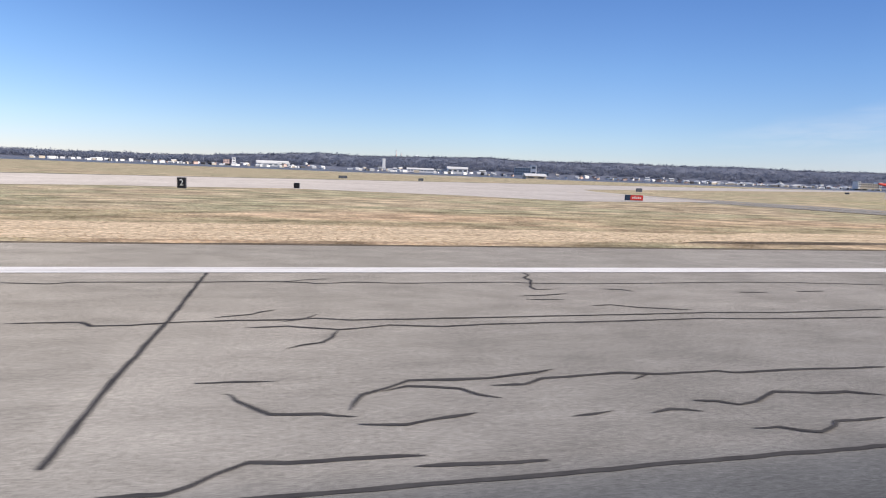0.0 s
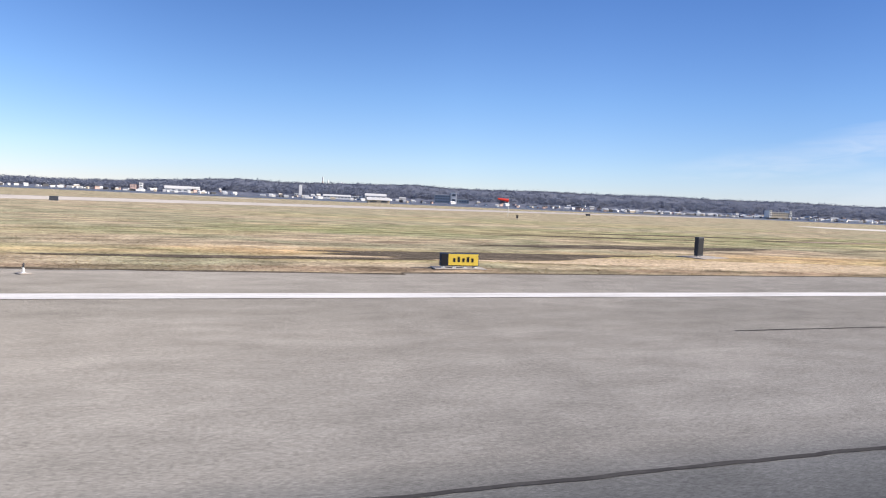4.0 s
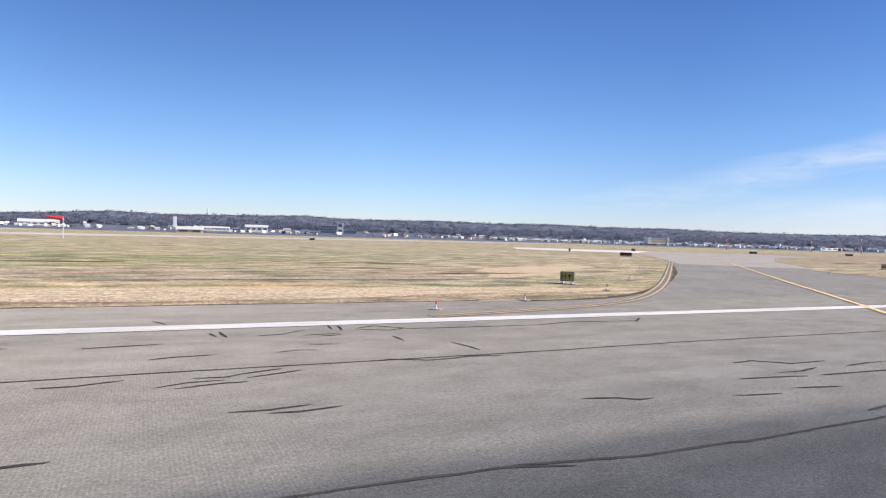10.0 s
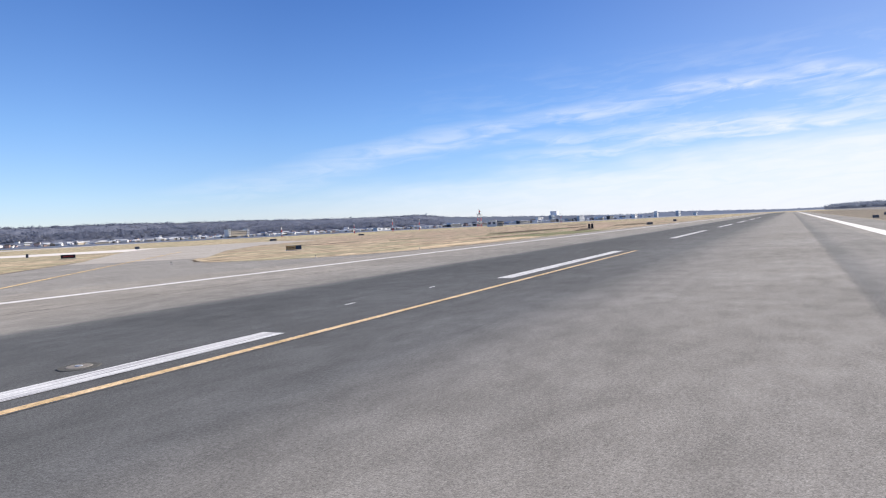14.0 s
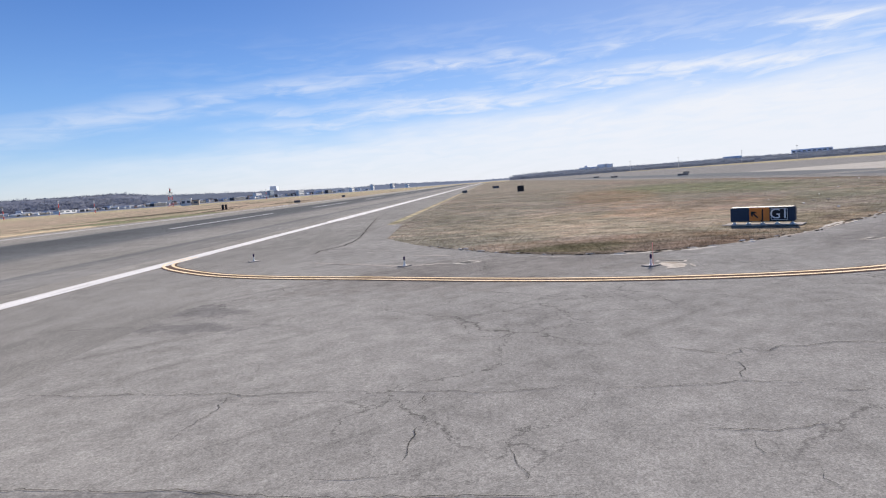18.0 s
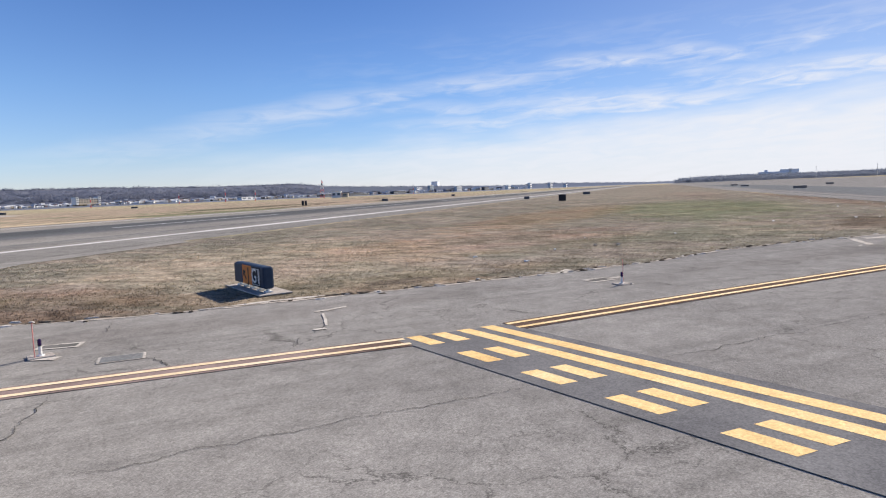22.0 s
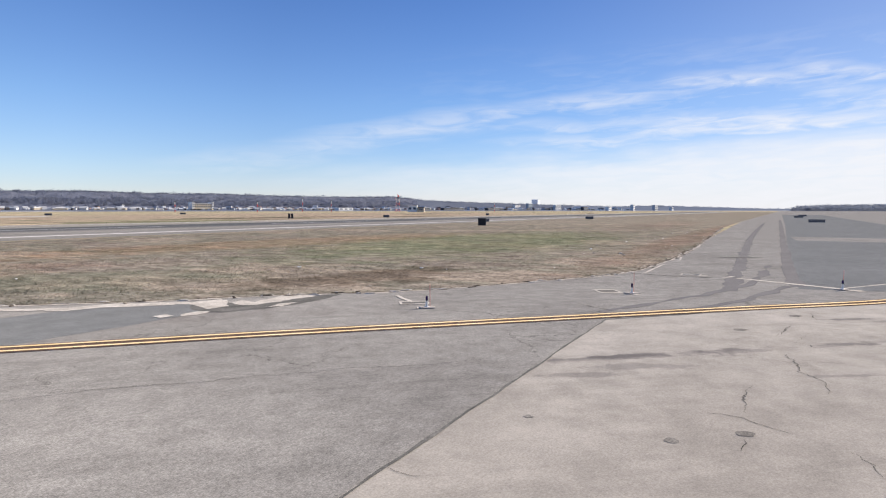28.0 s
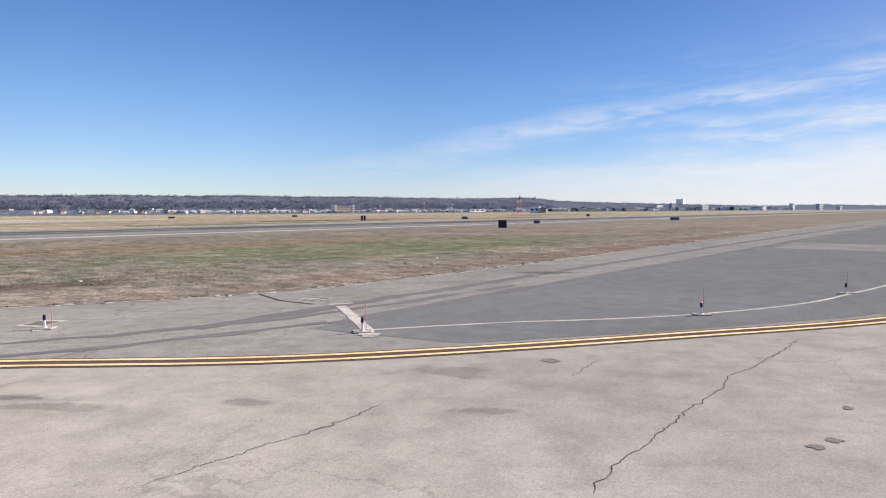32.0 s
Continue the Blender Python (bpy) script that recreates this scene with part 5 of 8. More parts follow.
faint((83.8, 22.42), (84.1, 16.24), (83.9, 12.94), (84.0, 10.62))
faint((218.4, 21.47), (219.1, 18.44), (219.0, 13.93), (219.0, 12.36))
crack((305.6, -29.79), (305.3, -33.30), (305.0, -36.38), (304.7, -39.05), (304.6, -41.27))
crack((303.8, -39.32), (303.2, -39.32))
crack((336.2, -85.87), (336.9, -86.69), (338.1, -87.71))
crack((305.06, -43.65), (304.76, -43.53), (304.48, -43.62))
crack((305.14, -38.35), (305.12, -38.85), (305.11, -39.34))
crack((305.69, -43.28), (305.43, -43.23), (305.16, -43.43))
crack((305.97, -40.51), (305.57, -40.59), (305.35, -40.65), (304.95, -40.75))
crack((306.10, -42.67), (306.01, -43.12), (305.97, -43.61), (306.03, -44.26))
crack((306.63, -39.64), (306.50, -39.39), (306.11, -39.35), (305.75, -39.35), (305.39, -39.30))
crack((307.17, -44.62), (307.14, -45.04), (307.10, -45.49))
wide_crack((307.65, -42.02), (307.62, -42.49), (307.64, -42.81), (307.64, -43.38), (307.69, -43.92), (307.60, -44.15), (307.58, -44.70))
crack((307.95, -39.52), (307.76, -39.41), (307.29, -39.34), (307.15, -39.42))
crack((308.04, -36.22), (307.37, -36.33), (306.95, -36.11), (306.37, -36.17))
crack((308.21, -48.15), (308.12, -48.37), (308.01, -48.74), (307.88, -48.82), (307.92, -49.02), (308.25, -49.15), (308.39, -49.20), (308.60, -49.44), (308.69, -49.71), (308.72, -49.90), (308.95, -50.06))
crack((308.63, -31.95), (308.61, -32.79), (308.45, -33.60), (308.40, -34.18), (308.45, -34.44), (308.32, -34.86), (308.27, -35.46), (308.24, -36.13), (308.03, -36.49), (308.04, -36.85), (308.07, -37.38), (308.09, -37.65), (307.99, -38.03), (308.05, -38.37), (307.92, -38.57), (307.88, -39.27), (307.83, -39.78), (307.70, -40.21), (307.65, -40.62), (307.74, -41.11), (307.87, -41.45), (307.70, -41.76))
crack((309.00, -44.19), (308.67, -44.06), (308.36, -44.18), (308.11, -44.05), (307.89, -43.96), (307.70, -44.01))
wide_crack((309.74, -43.02), (309.59, -43.41), (309.47, -43.70), (309.29, -43.85), (309.00, -44.19), (309.12, -44.48), (309.34, -44.48), (309.17, -44.72), (309.09, -44.89), (309.26, -44.99), (309.38, -45.19), (309.26, -45.58), (309.42, -46.00), (309.42, -46.44), (309.24, -46.66), (309.17, -46.95), (309.26, -47.44), (309.31, -47.72), (309.23, -48.05), (309.15, -48.38), (308.92, -48.53), (308.92, -49.10), (309.01, -49.20), (309.10, -49.61), (309.12, -50.06), (308.92, -50.04), (308.87, -50.69), (308.79, -51.17))
wide_crack((310.40, -50.04), (310.04, -50.17), (309.69, -50.35), (309.45, -50.39), (309.27, -50.44))
crack((310.50, -43.86), (310.62, -44.22), (310.65, -44.38))
crack((310.88, -47.86), (311.03, -48.21))
crack((311.13, -47.86), (310.81, -47.85), (310.33, -47.69), (309.86, -47.51), (309.59, -47.54), (309.13, -47.51), (308.70, -47.66), (308.54, -47.84), (308.18, -47.85))
crack((311.93, -53.68), (311.84, -54.06))
wide_crack((312.12, -53.47), (311.99, -53.55), (311.75, -53.72), (311.61, -53.69), (311.37, -54.00), (311.06, -54.22), (310.69, -54.41))
wide_crack((312.21, -55.11), (311.94, -55.25), (311.85, -55.59), (311.86, -55.88), (311.79, -56.04), (311.76, -56.42), (311.71, -56.68), (311.71, -57.31))
crack((312.29, -49.51), (311.92, -49.60), (311.35, -49.64), (311.13, -49.63), (310.86, -49.70), (310.50, -49.58))
wide_crack((312.38, -49.42), (312.29, -49.88), (312.21, -50.23), (312.14, -50.73), (312.13, -51.27), (312.11, -51.42), (312.20, -51.62), (312.13, -52.15), (312.22, -52.49), (312.42, -52.81), (312.53, -53.23), (312.62, -53.44), (312.69, -53.80), (312.83, -54.09), (312.99, -54.45), (313.25, -54.84), (313.45, -55.45), (313.90, -55.98), (314.19, -56.35), (314.66, -56.71))
crack((312.58, -45.84), (312.51, -46.58))
crack((312.67, -46.73), (312.53, -47.44), (312.64, -47.50), (312.74, -47.97), (312.68, -48.28), (312.78, -48.57), (312.67, -48.82), (312.61, -49.38), (312.58, -49.89))
crack((313.34, -36.57), (313.30, -37.80), (313.15, -39.19), (313.01, -40.80), (312.81, -42.25), (312.89, -42.99), (312.75, -44.01), (312.73, -44.97), (312.61, -46.02))
tyre_streak((313.86, -28.59), (314.10, -29.19), (314.04, -30.62), (313.95, -31.28), (313.86, -31.93), (313.62, -32.73))
crack((314.46, -46.84), (314.27, -47.72), (314.31, -48.93), (314.11, -49.72), (314.25, -50.53), (314.27, -51.47), (314.16, -52.13), (314.39, -52.63), (314.42, -53.25), (314.67, -53.94), (314.90, -54.21))
crack((314.62, -44.51), (314.29, -44.39), (313.60, -44.50), (312.98, -44.55))
crack((315.14, -59.74), (315.12, -60.14), (314.83, -60.20), (314.83, -60.49))
crack((315.14, -54.85), (315.79, -55.19))
crack((315.21, -60.74), (314.83, -60.94), (314.41, -60.95))
crack((315.21, -54.20), (315.59, -54.72), (315.76, -55.23), (316.06, -55.49), (316.31, -56.07), (316.64, -56.45))
crack((315.92, -60.06), (315.90, -60.53), (315.71, -60.77), (315.65, -61.20), (315.44, -61.32), (315.16, -61.37), (315.06, -61.57), (315.22, -61.98), (315.38, -62.39), (315.63, -62.68), (316.16, -63.13), (316.37, -63.43))
crack((316.81, -58.95), (316.27, -59.00), (315.84, -58.74), (315.58, -58.43), (315.32, -58.14), (315.08, -57.86))
crack((317.51, -60.12), (317.74, -60.55), (317.99, -60.80), (318.27, -60.96), (318.47, -61.04), (318.68, -61.38), (319.06, -61.71), (319.35, -62.12), (319.72, -62.42), (320.22, -62.86), (320.63, -63.39), (321.02, -63.78), (321.50, -64.36), (321.96, -64.80))
wide_crack((319.80, -57.14), (319.04, -57.70), (318.53, -57.92), (318.23, -58.27), (317.85, -58.37), (317.27, -58.72), (316.93, -58.98), (316.81, -59.35), (316.60, -59.63), (316.52, -59.83), (316.24, -59.91), (315.92, -60.06))
crack((321.95, -49.38), (320.09, -49.87), (318.43, -50.56), (318.49, -50.94))
crack((322.07, -56.94), (321.81, -57.53), (321.48, -58.03))
crack((323.22, -70.31), (323.44, -70.50), (323.53, -70.74), (323.78, -71.06), (324.06, -71.33), (324.24, -71.75), (324.49, -71.98), (324.84, -72.21))
crack((323.88, -66.61), (324.31, -67.07), (324.59, -67.47), (325.05, -67.78), (325.38, -68.18), (325.74, -68.39), (326.07, -68.84), (326.32, -69.23), (326.70, -69.39), (327.15, -69.95), (327.76, -70.49), (328.20, -70.91), (328.65, -71.45), (329.52, -72.18), (330.19, -72.88), (331.33, -74.16), (332.45, -75.13), (333.29, -76.41))
crack((324.93, -53.01), (324.32, -53.52), (323.69, -53.99))
crack((325.72, -58.89), (324.86, -59.10), (324.08, -59.09), (323.18, -59.61))
crack((327.10, -68.94), (326.81, -69.20), (326.61, -69.42))
crack((327.79, -77.16), (327.85, -77.50), (327.98, -77.97))
crack((327.97, -62.30), (327.71, -63.02), (327.37, -64.06))
crack((328.12, -75.57), (328.55, -75.68), (329.00, -75.92), (329.23, -76.32), (329.15, -76.41))
wide_crack((328.14, -75.49), (327.96, -75.63), (327.79, -75.87), (327.75, -76.09), (327.65, -76.32), (327.52, -76.57))
crack((330.24, -75.99), (329.76, -76.15), (329.44, -76.27))
crack((330.64, -77.76), (330.59, -78.17))
crack((331.44, -75.92), (331.11, -76.27), (330.72, -76.61))
crack((331.54, -81.30), (331.85, -81.58), (332.23, -81.86), (332.53, -82.25), (332.89, -82.65), (333.29, -83.00), (333.67, -83.30), (334.07, -83.59), (334.42, -83.62), (334.75, -83.83), (335.05, -84.47), (335.06, -84.74), (335.35, -85.37))
crack((331.63, -67.47), (331.58, -68.17))
crack((333.10, -66.22), (332.19, -67.06), (331.83, -67.80))
crack((334.07, -83.59), (333.64, -83.88))
crack((334.19, -77.29), (335.05, -78.11), (335.75, -78.97), (336.71, -79.68), (337.71, -80.67))
crack((337.41, -82.83), (336.50, -82.76), (335.62, -82.71), (334.98, -82.61))
crack((337.80, -69.27), (336.86, -70.48), (336.10, -70.94))
crack((338.39, -81.23), (339.13, -81.69), (339.95, -82.66), (340.58, -83.33), (341.37, -84.15), (342.59, -85.52), (345.11, -87.44))
crack((339.24, -68.90), (338.02, -69.85), (336.77, -70.86))
crack((339.33, -73.86), (338.66, -74.67))
crack((343.51, -85.82), (344.01, -86.40), (344.48, -86.91), (344.99, -87.41), (345.42, -87.89), (345.98, -88.28), (346.53, -88.71), (346.87, -89.16), (347.56, -89.63), (348.53, -90.84), (349.61, -91.71))
crack((343.92, -92.84), (343.85, -93.20), (343.90, -93.36))
crack((344.89, -92.01), (344.92, -92.36))
crack((345.94, -90.61), (345.90, -90.98))
crack((346.97, -96.57), (346.52, -96.57))
crack((347.12, -97.74), (346.87, -97.95), (346.41, -98.06))
wide_crack((347.95, -96.00), (347.99, -96.23), (347.94, -96.47), (347.83, -96.60), (347.72, -96.84), (347.52, -97.14))
crack((349.96, -96.53), (349.43, -96.47), (348.98, -96.43), (348.60, -96.47), (348.21, -96.49))
wide_crack((351.24, -100.45), (350.54, -100.43), (350.05, -100.41), (349.50, -100.44))
crack((351.53, -101.19), (351.21, -101.20))
crack((352.56, -100.28), (352.37, -100.29), (352.16, -100.12), (351.81, -99.56))
crack((353.11, -97.15), (352.77, -97.03), (352.33, -97.19), (351.81, -97.24), (351.38, -97.24), (351.17, -97.44), (350.87, -97.64), (350.53, -97.72), (350.34, -97.71), (349.96, -97.71))
wide_crack((354.10, -100.08), (353.61, -100.28), (353.09, -100.39), (352.75, -100.36), (352.58, -100.26), (352.48, -100.62), (352.30, -100.84), (352.14, -100.99), (352.01, -101.04))
crack((354.51, -97.19), (354.29, -97.47), (353.85, -97.75))
crack((355.01, -96.85), (355.48, -96.98), (356.28, -97.08), (357.17, -97.20))
crack((355.89, -97.54), (354.59, -97.28))
crack((356.57, -100.60), (356.23, -100.83), (355.85, -100.85), (355.36, -100.83), (354.97, -100.95), (354.64, -101.01), (354.41, -101.06))
wide_crack((357.30, -104.00), (356.27, -103.96), (355.44, -103.99), (354.81, -103.98), (354.51, -103.95), (353.94, -103.99))
crack((357.81, -97.81), (359.53, -97.71))
crack((358.42, -90.70), (357.52, -91.67), (356.83, -92.63))
crack((361.51, -92.81), (361.37, -93.55), (360.96, -94.35))
crack((362.80, -103.74), (362.06, -103.88), (361.37, -103.93), (360.79, -103.94), (360.38, -103.88), (359.84, -103.89), (359.43, -103.89), (359.08, -103.90), (358.54, -103.83))
crack((367.64, -104.96), (365.89, -105.29))
wide_crack((372.46, -107.62), (371.30, -107.69), (369.86, -107.64), (368.79, -107.60), (367.94, -107.44), (367.12, -107.63), (366.22, -107.60), (365.45, -107.60), (364.82, -107.66), (364.04, -107.64), (363.31, -107.72), (362.87, -107.70), (362.59, -107.69), (362.35, -107.77), (362.06, -107.78), (361.85, -107.86))



# ---- patches, stains and edges of the taxiway ----
def blot(name, x, y, rx, ry, mat, parent=None, z=SEAL, turn=0.0, label="", seed=0.0, kind="structure", category="pavement"):
    """A ragged oval patch on the ground."""
    pts = []
    for k in range(28):
        a = 2 * math.pi * k / 28
        r = 1 + 0.45 * noise.noise(Vector((math.cos(a) * 1.3 + seed, math.sin(a) * 1.3, seed * 2.1))) + 0.18 * noise.noise(Vector((math.cos(a) * 4, math.sin(a) * 4, seed)))
        px, py = rx * r * math.cos(a), ry * r * math.sin(a)
        pts.append((x + px * math.cos(turn) - py * math.sin(turn), y + px * math.sin(turn) + py * math.cos(turn)))
    return sheet(name, pts, z, mat, label, category, kind, parent)


for k, (x, y, r) in enumerate(((346.48, -95.72, 0.1), (347.23, -96.56, 0.12), (346.5, -93.69, 0.07), (355.55, -96.0, 0.16), (358.66, -97.3, 0.18), (366.83, -104.3, 0.19), (359.23, -106.21, 0.08), (364.93, -109.4, 0.11), (365.35, -109.53, 0.11), (367.07, -109.44, 0.1))):
    blot("dark_stain", x, y, r, r * 0.9, STAIN, apron, OVER + 0.005 + 0.0003 * k, -0.9, seed=k * 4.1)


def slab(x, y, w, d, turn, k=1.0):
    c, n = math.cos(turn), math.sin(turn)
    return [(x + u * w * k / 2 * c - v * d * k / 2 * n, y + u * w * k / 2 * n + v * d * k / 2 * c) for u, v in ((-1, -1), (1, -1), (1, 1), (-1, 1))]


def ragged(outline, step=0.35, amp=0.12, seed=0.0):
    """The outline with edges that wander, as silt and bare soil have."""
    out = []
    for p, q in zip(outline, outline[1:] + outline[:1]):
        p, q = Vector((*p, 0)), Vector((*q, 0))
        n = max(1, int((q - p).length / step))
        for k in range(n):
            v = p.lerp(q, k / n)
            w = Vector((noise.noise(v * 1.3 + Vector((seed, 0, 5))), noise.noise(v * 1.3 + Vector((0, seed, 9))), 0)) + 0.5 * Vector((noise.noise(v * 4.1), noise.noise(v * 4.1 + Vector((3, 3, 3))), 0))
            v += w * amp
            out.append((v.x, v.y))
    return out


SOILZ = [(352.2, -79.4), (354.2, -79.1), (356.2, -77.9), (358.4, -78.0), (362.4, -76.5), (365.8, -76.0), (366.2, -80.8), (370.8, -83.3), (376.4, -84.8), (381.0, -86.9), (370.5, -89.7), (365.0, -88.4), (362.0, -87.0), (359.3, -85.2), (357.6, -84.3), (356.0, -82.8), (354.6, -80.6)]
BROWN = [(376.4, -84.8), (388.6, -85.2), (416.6, -85.9), (509.1, -84.7), (594.0, -86.1), (464.8, -90.2), (405.1, -90.2), (385.1, -89.6), (370.5, -89.7)]
WEDGE = [(351.4, -80.5), (352.3, -79.8), (352.8, -80.5), (352.4, -81.8), (353.4, -82.1), (354.4, -81.6), (355.4, -82.3), (356.1, -82.9), (354.3, -83.2), (352.2, -82.9), (351.0, -82.3), (350.9, -81.2)]
W1 = [(350.2, -81.6), (350.8, -81.5), (351.1, -81.8), (350.5, -82.0), (350.1, -81.8)]
W2 = [(352.6, -81.1), (353.2, -80.9), (353.1, -81.6), (353.8, -81.5), (354.7, -81.2), (355.3, -81.8), (355.3, -82.4), (354.3, -82.3), (353.3, -82.1), (352.6, -82.1), (352.4, -81.6)]
W3 = [(347.7, -75.9), (348.3, -75.8), (349.4, -77.7), (350.5, -77.8), (351.3, -78.6), (352.1, -79.8), (353.0, -80.1), (352.8, -80.6), (351.9, -80.3), (350.8, -79.0), (349.8, -78.2), (349.0, -78.0), (348.0, -76.3)]
W4 = [(352.5, -82.7), (353.3, -82.6), (353.8, -82.9), (352.9, -83.0)]
STREAK = [(366.7, -97.5), (374.1, -97.2), (391.4, -97.0), (456.6, -96.4)]
CURVE1 = [(356.8, -93.1), (360.5, -95.4), (366.8, -97.2)]
CURVE2 = [(356.7, -92.1), (360.7, -93.8), (367.6, -95.8), (377.2, -96.2)]
SEAM = [(369.0, -90.4), (368.5, -92.7), (368.7, -94.1)]
sheet("asphalt_patch", ragged([(341.6, -77.9), (346.2, -77.6), (349.1, -77.8), (350.7, -78.7), (351.9, -80.0), (351.9, -81.8), (348.2, -81.8), (345.6, -81.7), (344.4, -80.8), (342.9, -79.2)], 0.5, 0.06), OVER, FRESH, parent=apron)
sheet("asphalt_patch", ragged(WEDGE, 0.2, 0.16), OVER + 0.002, WET, parent=apron)
for k, outline in enumerate((W1, W2, W3, W4)):
    sheet("silt_patch", ragged(outline, 0.1, 0.17, k * 3.0), SEAL + 0.002 + 0.0004 * k, CRUST, parent=apron)
for k, (x, y, rx, ry, turn) in enumerate(((328.4, -55.8, 1.2, 0.22, -0.8), (372, -91.0, 3, 0.07, 0.0), (380, -91.2, 1.5, 0.06, 0.1), (395, -90.6, 3, 0.08, 0.05))):
    blot("pale_dirt_patch", x, y, rx, ry, CRUST, apron, SEAL + 0.002, turn, seed=k * 5.1 + 1)
blot("soil_and_shade", 332.6, -57.9, 1.3, 0.6, SOIL, None, G0 + 0.012, -0.75, "dark bare soil at the edge of the grass", 4.4, category="soil")
ISLAND = [(352, -32.2), (337, -34), (331.5, -36.5), (325.2, -41), (322.9, -44.4), (322.8, -47.2), (324.2, -50.8), (326.3, -53.9), (330.9, -58.9), (337.3, -65.4), (342.8, -69.2), (346.6, -73), (351, -78), (355, -81.4), (358, -84.6), (364.8, -88.4), (370.2, -90.4), (385, -90.8), (410, -89.8), (460, -87.4)]
edge_curve = smooth(ISLAND, 0.4)
sheet("island_turf", [(1400, -32)] + ISLAND + [(525, -86.6), (900, -86), (1400, -84)], G0 + 0.004, TURF, "brown winter turf between runway and taxiway", "grass")
ribbon("dirt_edge", edge_curve[int(len(edge_curve) * 0.2):], 0.13, SEAL + 0.003, DIRT, rag=0.2, label="pale crumbling dirt edge of the taxiway", category="dirt")
ribbon("soil_edge", wander([(q.x + 0.1, q.y + 0.1) for q in edge_curve[int(len(edge_curve) * 0.12)::4]], 0.15, 0.13), 0.09, SEAL + 0.0045, SOIL, rag=0.12, label="dark crumbling soil along the taxiway edge", category="soil")


def clods(name, count, seed, mat, label):
    """Low crumbled lumps of earth and broken pavement strewn along the edge of the island."""
    rng = np.random.default_rng(seed)
    verts, faces = [], []
    start = int(len(edge_curve) * 0.12)
    for k in range(count):
        j = int(rng.uniform(start, len(edge_curve) * 0.97))
        q, d = edge_curve[j], (edge_curve[min(j + 1, len(edge_curve) - 1)] - edge_curve[j - 1]).normalized()
        side = float(rng.normal(0.06, 0.16))
        long, wide, high = float(rng.uniform(0.05, 0.34)), float(rng.uniform(0.03, 0.1)), float(rng.uniform(0.008, 0.03))
        base, n = len(verts), 7
        for ring, (grow, z) in enumerate(((1.0, P0 - 0.004), (0.62, P0 + 0.012 + high))):
            for m in range(n):
                a = 2 * math.pi * m / n
                r = grow * float(rng.uniform(0.65, 1.2))
                u, v = math.cos(a) * long * r, math.sin(a) * wide * r + side
                verts.append((q.x + d.x * u - d.y * v, q.y + d.y * u + d.x * v, z))
        faces += [tuple(base + n + m for m in range(n))] + [(base + m, base + (m + 1) % n, base + n + (m + 1) % n, base + n + m) for m in range(n)]
    return tagged(new(name, mesh_of(name, verts, faces, mat)), label, "rubble", kind="stuff")


clods("edge_rubble", 230, 51, CRUST, "pale crumbled lumps of pavement along the grass edge")
clods("edge_rubble", 190, 52, SOIL, "dark clods of earth along the grass edge")
ribbon("runway_verge", smooth([(-300, 30.1), (98, 30.0)], 1.2), 0.7, P0 - 0.004, SOIL, rag=0.25, label="dark earth verge along the runway", category="soil")
ribbon("runway_verge", smooth([(172, 30.0), (276, 29.8)], 1.2), 0.7, P0 - 0.004, SOIL, rag=0.25, label="dark earth verge along the runway", category="soil")
for line in ([(98, 29.4), (105.2, 30.3), (110.9, 32), (114.3, 34.6), (116.2, 38.1), (116.7, 43), (115.3, 54.3), (111.6, 66), (107, 80)], [(128.5, 79), (137, 60.6), (141.7, 45.8), (144.4, 40), (147.8, 35.3), (153.5, 31.2), (172, 29.6)], [(278, 29.3), (284.5, 30.5), (292.4, 35.3), (311.4, 52.1), (336, 77)], [(347, 61), (340, 50), (342.5, 41), (350, 34.3), (366, 30.5), (400, 29.6)]):
    ribbon("taxiway_verge", smooth(line, 1.0), 0.55, P0 + 0.001, SOIL, rag=0.3, label="dark earth verge along the taxiway", category="soil")
for k, (p, q, wide) in enumerate((((120.5, 31.7), (125.4, 31.8), 0.3), ((116, 33.5), (123, 35.0), 0.25), ((112, 27.4), (117, 27), 0.2))):
    ribbon("dark_smear", wander([p, q], 0.3, 0.1), wide, OVER + 0.002 + 0.0004 * k, STAIN, rag=0.15, parent=runway, taper=5)
for x in (118.9, 120.2, 121.8):
    sheet("yellow_dash", [(x - 0.45, 81.7), (x + 0.35, 80.0), (x + 0.75, 80.2), (x - 0.05, 81.9)], PAINT, PALE_PAINT, "short bleached painted dash across the taxiway", "taxiway marking")
blot("soil_and_shade", 114.6, 41.0, 0.7, 3.4, SOIL, None, G0 + 0.012, 0.05, "dark bare soil at the tip of the grass", 2.2, category="soil")
for k, (x, y, rx, ry, turn) in enumerate(((20, 35, 60, 3.5, 0), (85, 36, 24, 4, 0), (215, 34, 30, 2.6, 0.02), (262, 35.5, 26, 3.2, 0), (190, 37, 18, 2, -0.05), (300, 60, 16, 4, 0.7), (395, 36, 26, 3, 0))):
    blot("straw_strip", x, y, rx, ry, STRAW, None, G0 + 0.006 + 0.001 * k, turn, "straw-coloured strip of dead grass beside the pavement", k * 2.3, category="grass")
